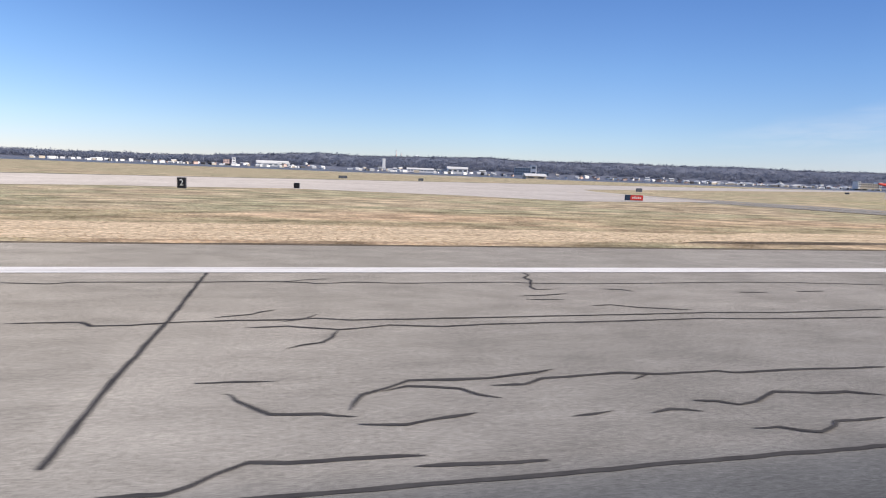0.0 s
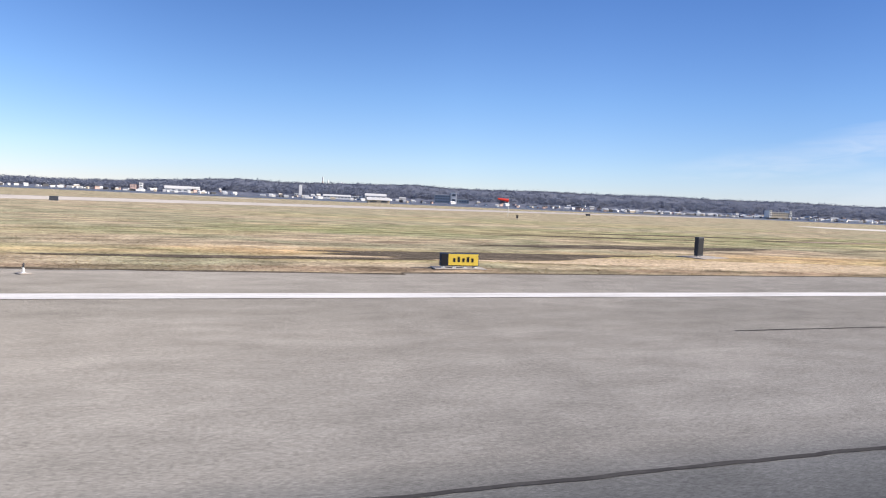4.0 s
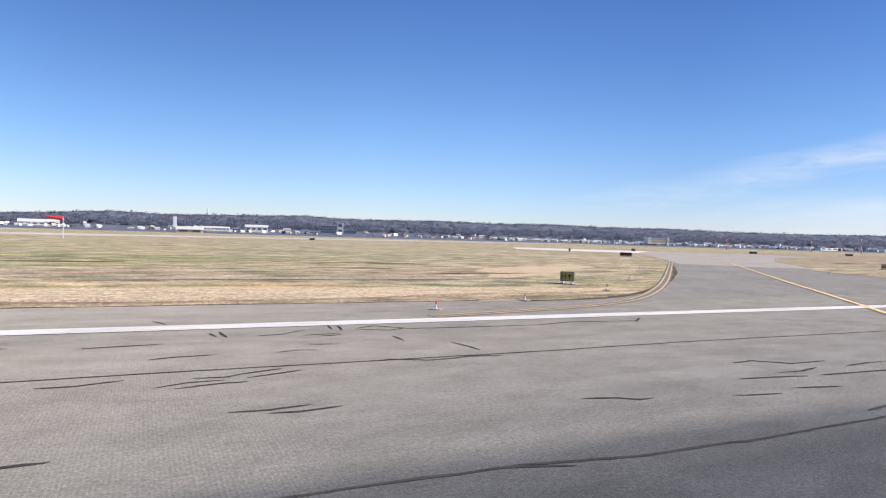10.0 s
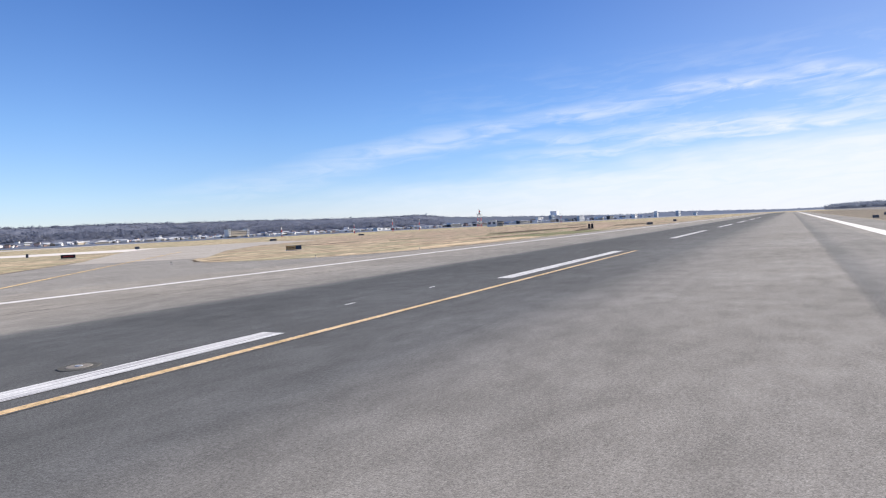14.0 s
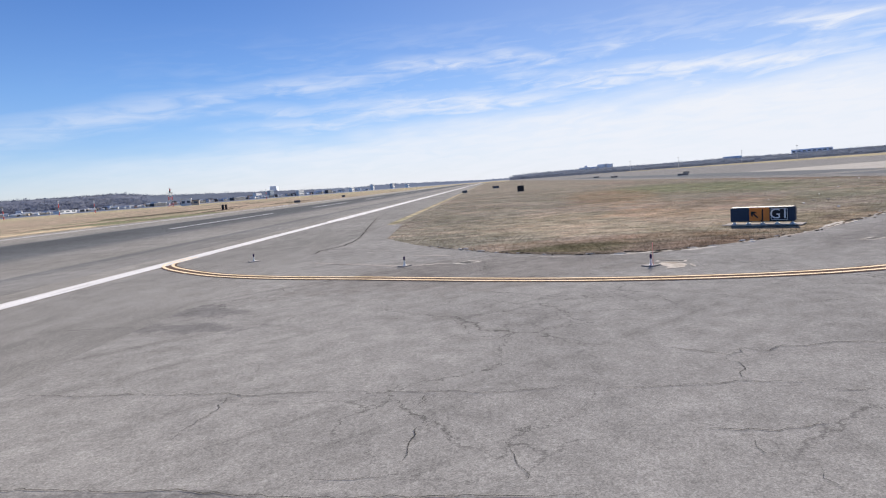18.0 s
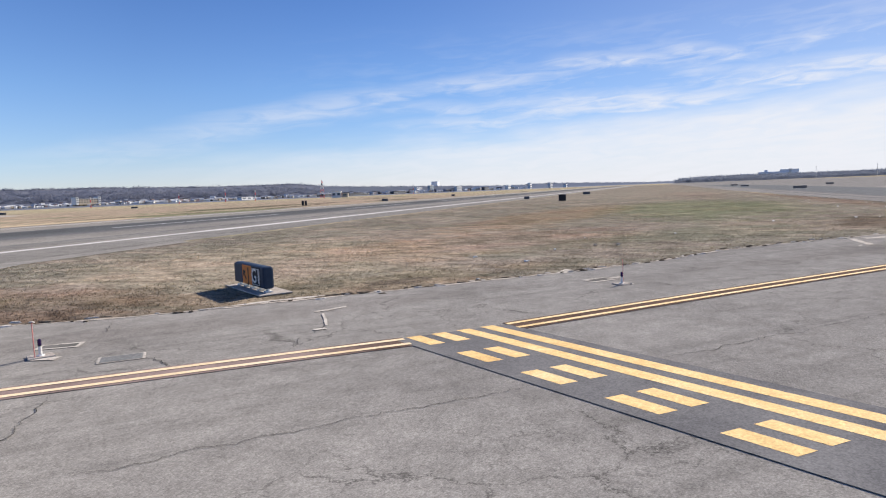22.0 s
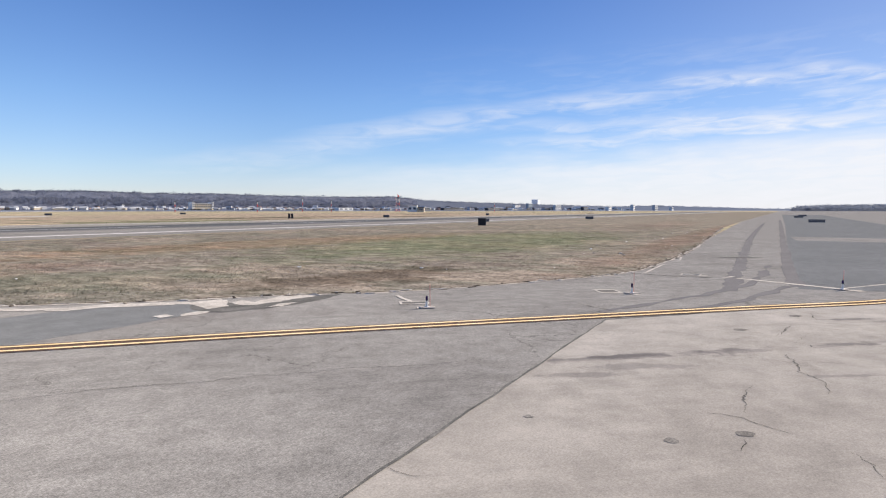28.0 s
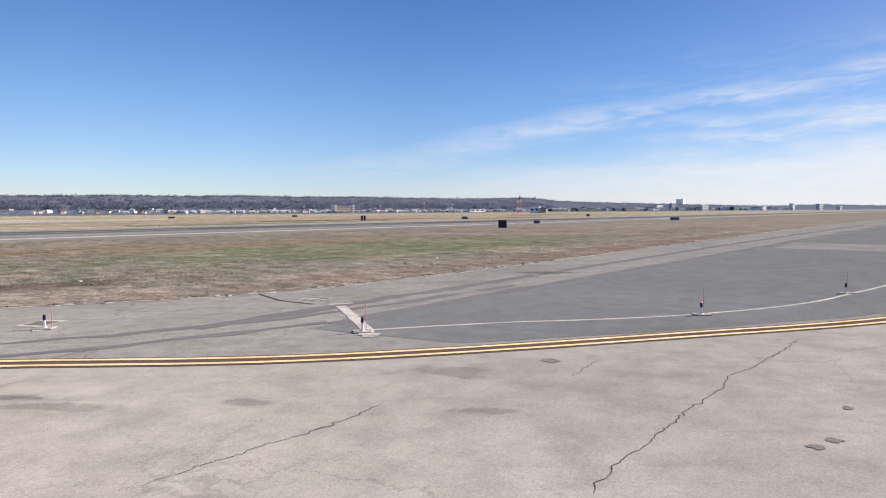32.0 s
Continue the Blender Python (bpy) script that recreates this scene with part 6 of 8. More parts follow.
for k, (x, y, rx, ry) in enumerate(((68, 33.2, 7, 0.8), (205, 66, 14, 1.2), (222, 76, 18, 1.5), (253, 66.5, 6, 0.7), (283, 69.5, 5, 0.7), (279, 59, 4, 0.5), (235, 54, 7, 0.5), (240, 76, 9, 0.8), (132, 47, 3, 0.5), (144, 46.6, 4, 0.5), (236, 47, 10, 0.4), (180, 41, 12, 0.8), (288, 52, 5, 0.7), (120, 62, 12, 0.9), (166, 36.5, 9, 0.7), (520, 70, 60, 7), (430, 46, 25, 2))):
    blot("bare_ground", x, y, rx, ry, SOIL, None, G0 + 0.016 + 0.0005 * k, 0.02, "brown bare strip in the grass", k * 3.1 + 9, category="soil")

# darker, greener and rustier patches far across the airfield
field = np.random.default_rng(31)
for k in range(30):
    x = float(field.uniform(430, 1000))
    y = float(field.uniform(36, min(230, 0.42 * (x - 330))))
    blot("grass_patch", x, y, float(field.uniform(14, 50)), float(field.uniform(2, 7)), (RUST, GREEN, RUST, SOIL)[k % 4], None, G0 + 0.02 + 0.0003 * k, float(field.uniform(-0.1, 0.25)), ("rusty dead grass patch far across the airfield", "greener grass patch far across the airfield", "rusty dead grass patch far across the airfield", "bare brown patch far across the airfield")[k % 4], k * 1.9, category="grass")

for k in range(26):
    x = float(field.uniform(172, 282)) if k % 2 else float(field.uniform(405, 560))
    y = float(field.uniform(38, 120 if k % 2 else min(95, x - 320)))
    if k % 2 and y > x - 135:
        continue
    blot("grass_patch", x, y, float(field.uniform(5, 18)), float(field.uniform(0.5, 2.2)), (RUST, SOIL, GREEN)[k % 3], None, G0 + 0.031 + 0.0002 * k, float(field.uniform(-0.1, 0.2)), ("rusty streak of dead grass", "bare brown streak in the grass", "greener streak in the dry grass")[k % 3], k * 2.7 + 5, category="grass")
# an old open crack across the exit
ribbon("crack", wander([(307.2, -24.3), (306.9, -25.6), (306.8, -28.4)], 0.5, 0.06), 0.05, OVER, CRACK, rag=0.03, parent=apron, taper=6)

# concrete kerb strip round the newer asphalt, and its cross piece
ribbon("concrete_kerb", smooth([(366.6, -98.8), (369.8, -100.95), (372, -102.8), (374.6, -104.6), (378.6, -106.4), (382.8, -107.3), (388, -108.1), (396, -108.6)], 0.6), 0.14, SEAL + 0.002, CRUST, rag=0.04, label="pale concrete strip between taxiway lights", category="kerb")
ribbon("concrete_kerb", smooth([(366.1, -99.6), (366.7, -98.9), (367.7, -97.3), (369.0, -95.1)], 0.4), 0.32, SEAL + 0.004, CRUST, rag=0.04, label="pale concrete cross strip beside a taxiway light", category="kerb")
ribbon("concrete_kerb", smooth([(325.4, -33.4), (324.4, -35), (323.05, -36.99)], 0.4), 0.12, SEAL + 0.004, PAD, rag=0.05, label="thin pale concrete duct patch", category="kerb")
ribbon("tyre_track", smooth(STREAK + [(560, -95.5)], 1.5), 0.6, OVER + 0.003, TYRE_FILM, rag=0.25, parent=apron)
for k, (line, wide) in enumerate(((CURVE1, 0.35), (CURVE2, 0.3), ([(364, -95.2), (420, -93.6), (500, -92.6)], 0.6))):
    ribbon("tyre_track", smooth(line, 0.8), wide, OVER + 0.003 + 0.0004 * k, TYRE_FILM, rag=0.3, parent=apron)
blot("stone_patch", 359.1, -108.2, 0.16, 0.09, WET, apron, SEAL + 0.002, 0.3, seed=8.8)
blot("dark_hollow", 382.6, -94.4, 1.3, 0.5, WET, apron, OVER + 0.004, -0.9, seed=5.5)
for x, y, w in ((382.3, -95.7, 0.4), (381.4, -94.6, 0.25), (392.6, -93.8, 0.5), (433, -104.5, 1.1)):
    sheet("concrete_chip", slab(x, y, w, 0.16, -0.9), SEAL + 0.003, CRUST, parent=apron)
rim = sheet("pit_cover", slab(369.65, -93.1, 0.9, 0.85, -1.5), SEAL + 0.0045, CRUST, "thin pale rim round an asphalt pit cover", "pit cover", kind="")
sheet("cover", slab(369.65, -93.1, 0.75, 0.7, -1.5), SEAL + 0.0075, FRESH, parent=rim)
ribbon("concrete_joint", wander([(318, -93.0), (343, -92.87), (355.4, -92.62), (357.6, -94.65), (360.0, -96.9)], 0.3, 0.02), 0.05, SEAL + 0.003, WET, rag=0.04, parent=apron)
ribbon("seam", wander(SEAM, 0.2, 0.05), 0.08, SEAL + 0.003, TAR, rag=0.03, parent=apron)


K1 = [(318.93, -45.78), (319.56, -45.73), (319.79, -46.04), (319.39, -46.49), (318.95, -46.56), (318.73, -46.41), (318.45, -46.34), (318.38, -45.94), (318.30, -45.69), (318.68, -45.84)]
K2 = [(322.59, -44.75), (322.78, -45.22), (323.01, -45.95), (322.62, -46.48), (322.36, -45.96), (322.31, -45.25)]
K3 = [(322.68, -46.64), (322.76, -47.59), (323.15, -48.89), (322.94, -48.99), (322.46, -47.69), (322.47, -46.77)]
K4 = [(326.18, -32.34), (326.11, -32.66), (323.26, -36.62), (323.06, -36.63)]
K5 = [(323.17, -37.09), (323.20, -38.53), (322.97, -38.77), (322.81, -37.52)]
K6 = [(326.70, -36.84), (325.68, -38.57), (325.28, -38.73), (326.37, -37.17)]
K7 = [(318.95, -46.59), (319.18, -46.65), (318.52, -46.69), (318.47, -46.62)]
K8 = [(323.43, -41.94), (323.07, -42.76), (322.77, -43.32), (322.88, -42.78)]
GRASS_SHADE = [(325.95, -40.03), (325.39, -41.37), (324.11, -43.58), (322.99, -46.05), (323.17, -47.45), (323.36, -48.84), (322.56, -47.66), (322.48, -46.27), (323.31, -44.00), (324.78, -41.52)]
SEAM20 = [(330.33, -31.26), (331.72, -31.29), (334.05, -32.02), (338.11, -31.95), (346.81, -30.76), (364.85, -28.28)]
for k, outline in enumerate((K1, K2, K3, K4, K5, K6, K7, K8)):
    sheet("silt_patch", ragged(outline, 0.15, 0.08, k * 2.0 + 30), SEAL + 0.001 + 0.0003 * k, DIRT if k in (0, 6) else CRUST if k in (1, 2) else PAD, parent=apron)
# a dark sheet painted where the grass edge throws its shadow
sheet("soil_and_shade", ragged(GRASS_SHADE, 0.2, 0.1), SEAL + 0.0005, SOIL, "dark soil-coloured strip for the shadow of the grass on the taxiway edge", "soil")
ribbon("seam", wander(SEAM20, 0.3, 0.12), 0.09, SEAL + 0.003, CRACK, rag=0.05, parent=apron)


# pit covers beside the lights: a pale concrete rim round a dark lid
for x, y, w, d, turn in ((322.9, -39.45, 0.7, 0.95, -2.3), (319.92, -46.3, 0.96, 0.41, -1.93), (333.25, -64.64, 0.92, 0.64, -0.75), (344.31, -75.34, 1.12, 0.57, -1.85), (355.52, -86.29, 0.98, 0.67, -0.91), (361.61, -91.13, 0.83, 1.07, -1.01), (322.46, -54.08, 0.9, 0.5, -1.02)):
    rim = sheet("pit_cover", ragged(slab(x, y, w, d, turn), 0.2, 0.025), SEAL + 0.0045, CRUST, "pale concrete rim round a dark asphalt pit cover", "pit cover", kind="")
    sheet("cover", slab(x, y, w * 0.8, d * 0.6, turn), SEAL + 0.0075, WET, parent=rim)
rim = sheet("pit_cover", slab(321.9, -56.4, 0.87, 0.54, -0.84), SEAL + 0.0045, CRUST, "thin pale rim round an asphalt pit cover", "pit cover", kind="")
sheet("cover", slab(321.9, -56.4, 0.87, 0.54, -0.84, 0.88), SEAL + 0.0075, FRESH, parent=rim)
# concrete pads, duct strips and bits of kerb
for k, (x, y, w, d, turn) in enumerate(((332.44, -65.44, 0.5, 0.46, -0.65),
        (343.66, -76.25, 0.44, 0.56, -3.12),
        (354.82, -87.15, 0.56, 0.38, -1.08),
        (361.25, -92.17, 0.43, 0.34, -1.88),
        (321.52, -54.79, 0.56, 0.29, -1.27),
        (346.27, -75.31, 3.15, 0.3, 0.0),
        (356.19, -85.45, 1.57, 0.15, 0.9),
        (369.3, -94.75, 0.83, 0.22, -0.42),
        (369.37, -92.98, 0.15, 0.8, -2.23),
        (369.44, -93.65, 0.14, 0.6, -2.34),
        (366.37, -99.35, 0.35, 0.57, -2.7),
        (326.03, -58.64, 1.57, 0.07, -2.57),
        (324.97, -59.1, 0.15, 0.29, -2.33),
        (333.82, -65.15, 0.19, 0.56, -2.3),
        (349.77, -81.37, 0.42, 0.43, 3.05))):
    sheet("concrete_pad", ragged(slab(x, y, w, d, turn), 0.15, 0.04, k * 1.7), SEAL + 0.006 + 0.0002 * k, CRUST, parent=apron)
for k, outline in enumerate(([(326.94, -57.79), (327.29, -58.02), (327.83, -58.28), (327.67, -58.38), (327.07, -58.14), (326.8, -57.92)],
        [(334.75, -62.98), (335.21, -63.07), (335.92, -63.19), (335.66, -63.43), (334.89, -63.4)],
        [(349.07, -77.36), (350.3, -77.76), (352.05, -79.79), (351.32, -79.78), (349.42, -77.84), (348.66, -77.43)],
        [(351.86, -80.0), (352.99, -80.45), (352.03, -81.55), (351.3, -81.43), (351.7, -80.32)])):
    sheet("silt_patch", ragged(outline, 0.15, 0.06, k * 2.0 + 50), SEAL + 0.0035 + 0.0003 * k, CRUST, parent=apron)
for line in ([(322.02, -56.89), (321.87, -57.41), (321.41, -58.09)], [(358.77, -90.36), (357.77, -91.29), (356.74, -92.74)], [(333.41, -66.01), (332.63, -66.59), (331.83, -67.18)], [(344.54, -79.79), (343.35, -79.86)], [(324.05, -59.14), (323.48, -59.35), (322.92, -59.6)]):
    crack(*line)


# ---- lights ----
def edge_light(x, y, globe=BLUE_GLASS, rod_side=0.22, tall=0.62, seed=0.0, label="blue taxiway edge light on a white stem with a red rod", grow=1.0):
    root = thing("taxiway_light", pose(x, y, 0) @ Matrix.Scale(grow, 4), label, "airfield light", "airfield edge lights")
    bm = box(bmesh.new(), 0.62, 0.5, 0.04, (0, 0, 0.008), 0.012, -0.75 + 0.2 * math.sin(seed))
    for v in bm.verts:
        v.co += Vector((noise.noise(v.co * 5 + Vector((seed, 0, 0))), noise.noise(v.co * 5 + Vector((0, seed, 0))), 0)) * 0.03
    part("concrete_base", bm, PAD, root)
    bm = rod(bmesh.new(), 0.11, 0.09, 0.02, (0, 0, 0.045), 16)
    part("base_plate", bm, WHITE_METAL, root)
    bm = rod(bmesh.new(), 0.05, 0.042, 0.24, (0, 0, 0.06), 12)
    part("stem", bm, WHITE_METAL, root)
    bm = rod(bmesh.new(), 0.035, 0.05, 0.05, (0, 0, 0.29), 14)
    part("collar", bm, DARK_METAL, root)
    bm = rod(bmesh.new(), 0.047, 0.047, 0.12, (0, 0, 0.34), 14)
    bmesh.ops.create_uvsphere(bm, u_segments=14, v_segments=6, radius=0.047, matrix=Matrix.Translation((0, 0, 0.46)))
    part("globe", bm, globe, root)
    if rod_side:
        bm = rod(bmesh.new(), 0.014, 0.012, tall, (rod_side, -0.04, 0.04), 8)
        part("marker_rod", bm, ROD_RED, root, "thin red marker rod")
    return root


for k, (x, y, side) in enumerate(((328.49, -28.84, 0.0), (323.05, -36.99, 0.0), (319.2, -45.47, -0.2), (321.63, -54.55, -0.2), (332.41, -65.41, 0.2), (343.45, -76.36, -0.2), (354.82, -87.17, 0.2), (361.4, -92.08, 0.22), (366.47, -98.98, 0.14), (374.52, -104.7, 0.14), (382.6, -107.1, 0.14), (392, -108.4, 0.14))):
    edge_light(x, y, BLUE_GLASS, side, 0.95, k * 2.7, grow=0.76)
for k, (x, y) in enumerate(((105.8, 27.4), (112.8, 33.0), (116, 41.1), (142, 46.1), (148.2, 36), (158.2, 28.8), (216.1, 26.7), (272.1, 26.7), (278.4, 29.6), (288, 34.8), (297.7, 43.6), (312, 58), (336.5, 52), (345, 36.6), (360, 30.8), (420, 26.7), (480, 26.7), (540, 26.7))):
    edge_light(x, y, DARK_METAL if k in (0, 4, 5, 9) else RED_PLASTIC if k in (6, 7, 8, 10) else BLUE_GLASS, 0.15 if k in (7, 8) else 0.0, 0.6, k * 1.9 + 40, "small runway edge light on a white stem", 0.75)

inset = thing("inset_light", pose(294.35, 1.4, 0), "round steel inset runway light beside the centreline", "airfield light")
bm = rod(bmesh.new(), 0.5, 0.47, 0.012, (0, 0, 0.005), 28)
part("rim", bm, RUBBER, inset)
bm = rod(bmesh.new(), 0.32, 0.29, 0.014, (0, 0, 0.014), 24)
part("lens_housing", bm, FAINT, inset)
bm = rod(bmesh.new(), 0.1, 0.08, 0.016, (0, 0, 0.026), 16)
part("lens", bm, STEEL, inset)
for x, y, w in ((306.4, 2.1, 0.35), (313, 1.9, 0.3), (307.9, -20.3, 0.16), (306.9, -19.8, 0.08), (228, 25.6, 0.3), (242.5, 24.9, 0.25)):
    mk = sheet("reflective_marker", [(x - w, y - 0.05), (x + w, y - 0.05), (x + w, y + 0.05), (x - w, y + 0.05)], PAINT + 0.001, BRIGHT, "small white reflective pavement marker", "pavement marker", kind="")


# ---- signs ----
def glyphs(text, size, parent, at, mat, name="lettering"):
    cu = bpy.data.curves.new(name, "FONT")
    cu.body, cu.size, cu.extrude, cu.align_x, cu.align_y = text, size, 0.003, "CENTER", "CENTER"
    ob = new(name, cu)
    deps = bpy.context.evaluated_depsgraph_get()
    me = bpy.data.meshes.new_from_object(ob.evaluated_get(deps))
    bpy.data.objects.remove(ob)
    me.transform(Matrix.Translation(at) @ Euler((radians(90), 0, 0)).to_matrix().to_4x4())
    me.materials.clear()
    me.materials.append(mat)
    ob = new(name, me)
    ob.parent = parent
    return ob


def arrow(parent, at, size, turn, mat):
    """An arrow on a sign face; turn: degrees from straight up to the left."""
    bm = bmesh.new()
    s = size
    outline = [(-0.06, -0.42), (0.06, -0.42), (0.06, 0.08), (0.24, -0.08), (0.24, 0.1), (0, 0.38), (-0.24, 0.1), (-0.24, -0.08), (-0.06, 0.08)]
    r = Matrix.Rotation(radians(-turn), 3, "Y")
    vs = [bm.verts.new(Vector(at) + r @ Vector((x * s, 0, z * s))) for x, z in outline]
    bm.faces.new(vs)
    part("arrow", bm, mat, parent)


def airfield_sign(x, y, turn, panels, high=0.62, foot=0.16, deep=0.24, pad=True, label="", legs=True, curved=0.06):
    """A sign on legs over a concrete pad; its face looks along -y before it is turned. panels: (width, face, text, text colour, arrow turn)."""
    wide = sum(p[0] for p in panels)
    root = thing("airfield_sign", pose(x, y, 0, 0, 0, turn), label, "airfield sign")
    if pad:
        bm = box(bmesh.new(), wide + 0.7, 1.1, 0.04, (0, 0.1, -0.01), 0.012)
        part("concrete_pad", bm, PAD, root)
    n = max(2, int(wide / 0.6) + 1)
    for k in range(n if legs else 0):
        u = -wide / 2 + 0.12 + (wide - 0.24) * k / (n - 1)
        bm = rod(bmesh.new(), 0.06, 0.06, foot - 0.02, (u, 0, 0.03), 8)
        box(bm, 0.2, 0.24, 0.05, (u, 0, 0.03), 0.01)
        part("leg", bm, WHITE_METAL, root)
    bm = box(bmesh.new(), wide + 0.06, deep, high, (0, 0, foot), curved * 0.6)
    part("housing", bm, NAVY, root)
    u = -wide / 2
    for k, (w, face, text, ink, heading) in enumerate(panels):
        bm = box(bmesh.new(), w - 0.025, 0.02, high - 0.08, (u + w / 2, -deep / 2 - 0.004, foot + 0.04), 0.006)
        pane = part("face", bm, face, root)
        mid = (u + w / 2, -deep / 2 - 0.018, foot + high / 2)
        if text == "=":
            for j in range(5):
                bm = box(bmesh.new(), w * 0.075, 0.006, high * (0.4 if j % 2 else 0.3), (mid[0] + (j - 2) * w * 0.15, mid[1], foot + high * 0.32))
                part("symbol_bar", bm, ink, pane)
        elif text:
            shift = (0.16 if heading else -0.22) * w if heading is not None else 0.0
            glyphs(text, high * 0.92, pane, (mid[0] + shift, mid[1], mid[2]), ink)
        if heading is not None:
            arrow(pane, (mid[0] - ((0.24 if heading else -0.24) * w if text else 0), mid[1] - 0.002, mid[2]), high * 0.78, heading, ink)
        u += w
    u = -wide / 2
    for w, face, text, ink, heading in panels:
        if text == "G1":
            for du, dz, bw, bh in ((0, high * 0.36, w * 0.86, 0.018), (0, -high * 0.36, w * 0.86, 0.018), (-w * 0.42, 0, 0.018, high * 0.72), (w * 0.42, 0, 0.018, high * 0.72)):
                bm = box(bmesh.new(), bw, 0.006, bh, (u + w / 2 + du, -deep / 2 - 0.02, foot + high / 2 + dz - bh / 2))
                part("border", bm, BRIGHT, root)
        u += w
    return root


FACE_G = math.degrees(math.atan2(-54.85 + 52.15, 329.4 - 331.3))
airfield_sign(330.35, -53.5, FACE_G, [(0.84, NAVY, "", BRIGHT, None), (0.92, ORANGE_FACE, "J", BLACK_FACE, 45), (0.82, BLACK_FACE, "G1", BRIGHT, None), (0.24, NAVY, "", BRIGHT, None)], 0.72, 0.15, 0.36, label="black and amber taxiway sign on white legs over a concrete pad", curved=0.14)
airfield_sign(89.5, 87.4, -8, [(0.75, NAVY, "", BRIGHT, None), (1.9, RED_FACE, "=", BRIGHT, None)], 0.8, 0.15, label="red runway sign with white characters and a dark end")
airfield_sign(136.0, 81.5, 8, [(1.95, YELLOW_FACE, "=", BLACK_FACE, None), (0.95, BLACK_FACE, "", BRIGHT, None)], 0.8, 0.15, label="yellow taxiway direction sign with a black end")
airfield_sign(175.3, 32.1, -4, [(0.35, BLACK_FACE, "", BRIGHT, None), (1.5, YELLOW_FACE, "=", BLACK_FACE, None)], 0.62, 0.12, label="yellow taxiway direction sign near the runway edge")
airfield_sign(288.6, 39.9, -58, [(0.95, SHADED_YELLOW_FACE, "H", BLACK_FACE, 0)], 0.68, 0.2, label="small yellow taxiway sign with a black letter and arrow")
airfield_sign(362.9, 118, -40, [(2.6, BLACK_FACE, "=", RED_FACE, None)], 0.75, 0.15, label="dark airfield sign facing away")
airfield_sign(373.3, 65.6, -50, [(1.7, FADED_FACE, "=", BLACK_FACE, None), (1.0, NAVY, "", BRIGHT, None)], 0.75, 0.15, label="amber and dark taxiway sign in the dry grass")
for x, y, turn, w, h, tag in ((327, 276, -18, 2.2, 0.9, ""), (374.7, 155.6, -40, 0.5, 0.9, ""), (129.2, 151.5, -5, 1.6, 0.9, ""), (537, -42.2, -80, 2.4, 0.8, ""), (478.4, -33, -80, 1.3, 0.7, ""), (534, 32.9, -72, 2.2, 0.9, ""), (585, 205, -60, 3.2, 0.9, ""), (506, 198, -50, 3.0, 0.9, ""), (430, 190, -40, 1.4, 0.9, ""), (640, 40, -75, 1.6, 1.0, ""), (58, 205, 0, 2.6, 0.8, ""), (84, 210, 0, 1.6, 0.8, "")):
    airfield_sign(x, y, turn, [(w, SIGN_BACK, "", BRIGHT, None)], h, 0.15, pad=False, label="dark sign panel on short legs in the grass")


for x, y, turn, w in ((514, -103.6, -88, 3.4), (620, -101.5, -88, 3.2), (690, -104.2, -90, 3.4), (592, -128, -92, 2.6)):
    airfield_sign(x, y, turn, [(w, GREY_BROWN_BACK, "", BRIGHT, None)], 0.7, 0.15, pad=False, label="grey brown sign panel on short legs")


def distance_box(x, y, turn, w, h, deep=0.3, double=False, pad=True, label="tall black distance marker box on a concrete pad"):
    root = thing("distance_marker", pose(x, y, 0, 0, 0, turn), label, "airfield sign")
    if pad:
        bm = box(bmesh.new(), w + 2.6, 2.2, 0.04, (0.6, 0, -0.015), 0.012)
        part("concrete_pad", bm, PAD, root)
    for side in ((-1, 1) if double else (0,)):
        wide = w * (0.42 if double else 1.0)
        u = side * w * 0.29
        bm = box(bmesh.new(), wide, deep, h, (u, 0, 0.12), 0.03)
        part("housing", bm, DARK_METAL, root)
        bm = box(bmesh.new(), wide * 0.86, 0.02, h * 0.86, (u, -deep / 2 - 0.004, 0.12 + h * 0.07), 0.01)
        part("face", bm, BLACK_FACE, root)
        for k in (-1, 1):
            bm = rod(bmesh.new(), 0.04, 0.04, 0.14, (u + k * wide * 0.32, 0, 0.0), 8)
            part("leg", bm, STEEL, root)
    return root


distance_box(196.8, 41.3, 20, 0.75, 1.35)
two = distance_box(28.5, 83, -10, 1.0, 1.25, pad=False, label="tall black distance marker box with a white number")
glyphs("2", 1.0, two, (0, -0.175, 0.75), BRIGHT)
distance_box(41.7, 95.6, -10, 0.8, 0.75, pad=False, label="low black marker box beside the concrete")
distance_box(445.2, -47.2, -75, 1.5, 1.35, pad=False, label="square black distance marker box in the grass")
distance_box(495.9, 44.9, -70, 1.7, 1.6, double=True, pad=False, label="paired black distance marker panels in the grass")
distance_box(232, 150, 0, 0.5, 0.8, pad=False, label="small dark marker box far across the grass")


# ---- windsock ----
def windsock(x, y):
    root = thing("windsock", pose(x, y, 0), "red windsock on a white pole", "windsock")
    bm = rod(bmesh.new(), 0.09, 0.05, 5.2, (0, 0, -0.03), 10)
    part("pole", bm, WHITE_METAL, root)
    bm = bmesh.new()
    bmesh.ops.create_cone(bm, cap_ends=False, segments=16, radius1=0.5, radius2=0.26, depth=3.4, matrix=Matrix.Translation((-1.8, 0, 5.0)) @ Euler((0, radians(-84), 0)).to_matrix().to_4x4())
    part("sock", bm, RED_FACE, root)
    bm = bmesh.new()
    bmesh.ops.create_cone(bm, cap_ends=False, segments=16, radius1=0.52, radius2=0.52, depth=0.05, matrix=Matrix.Translation((-0.12, 0, 5.12)) @ Euler((0, radians(-84), 0)).to_matrix().to_4x4())
    part("hoop", bm, STEEL, root)


windsock(243, 181)


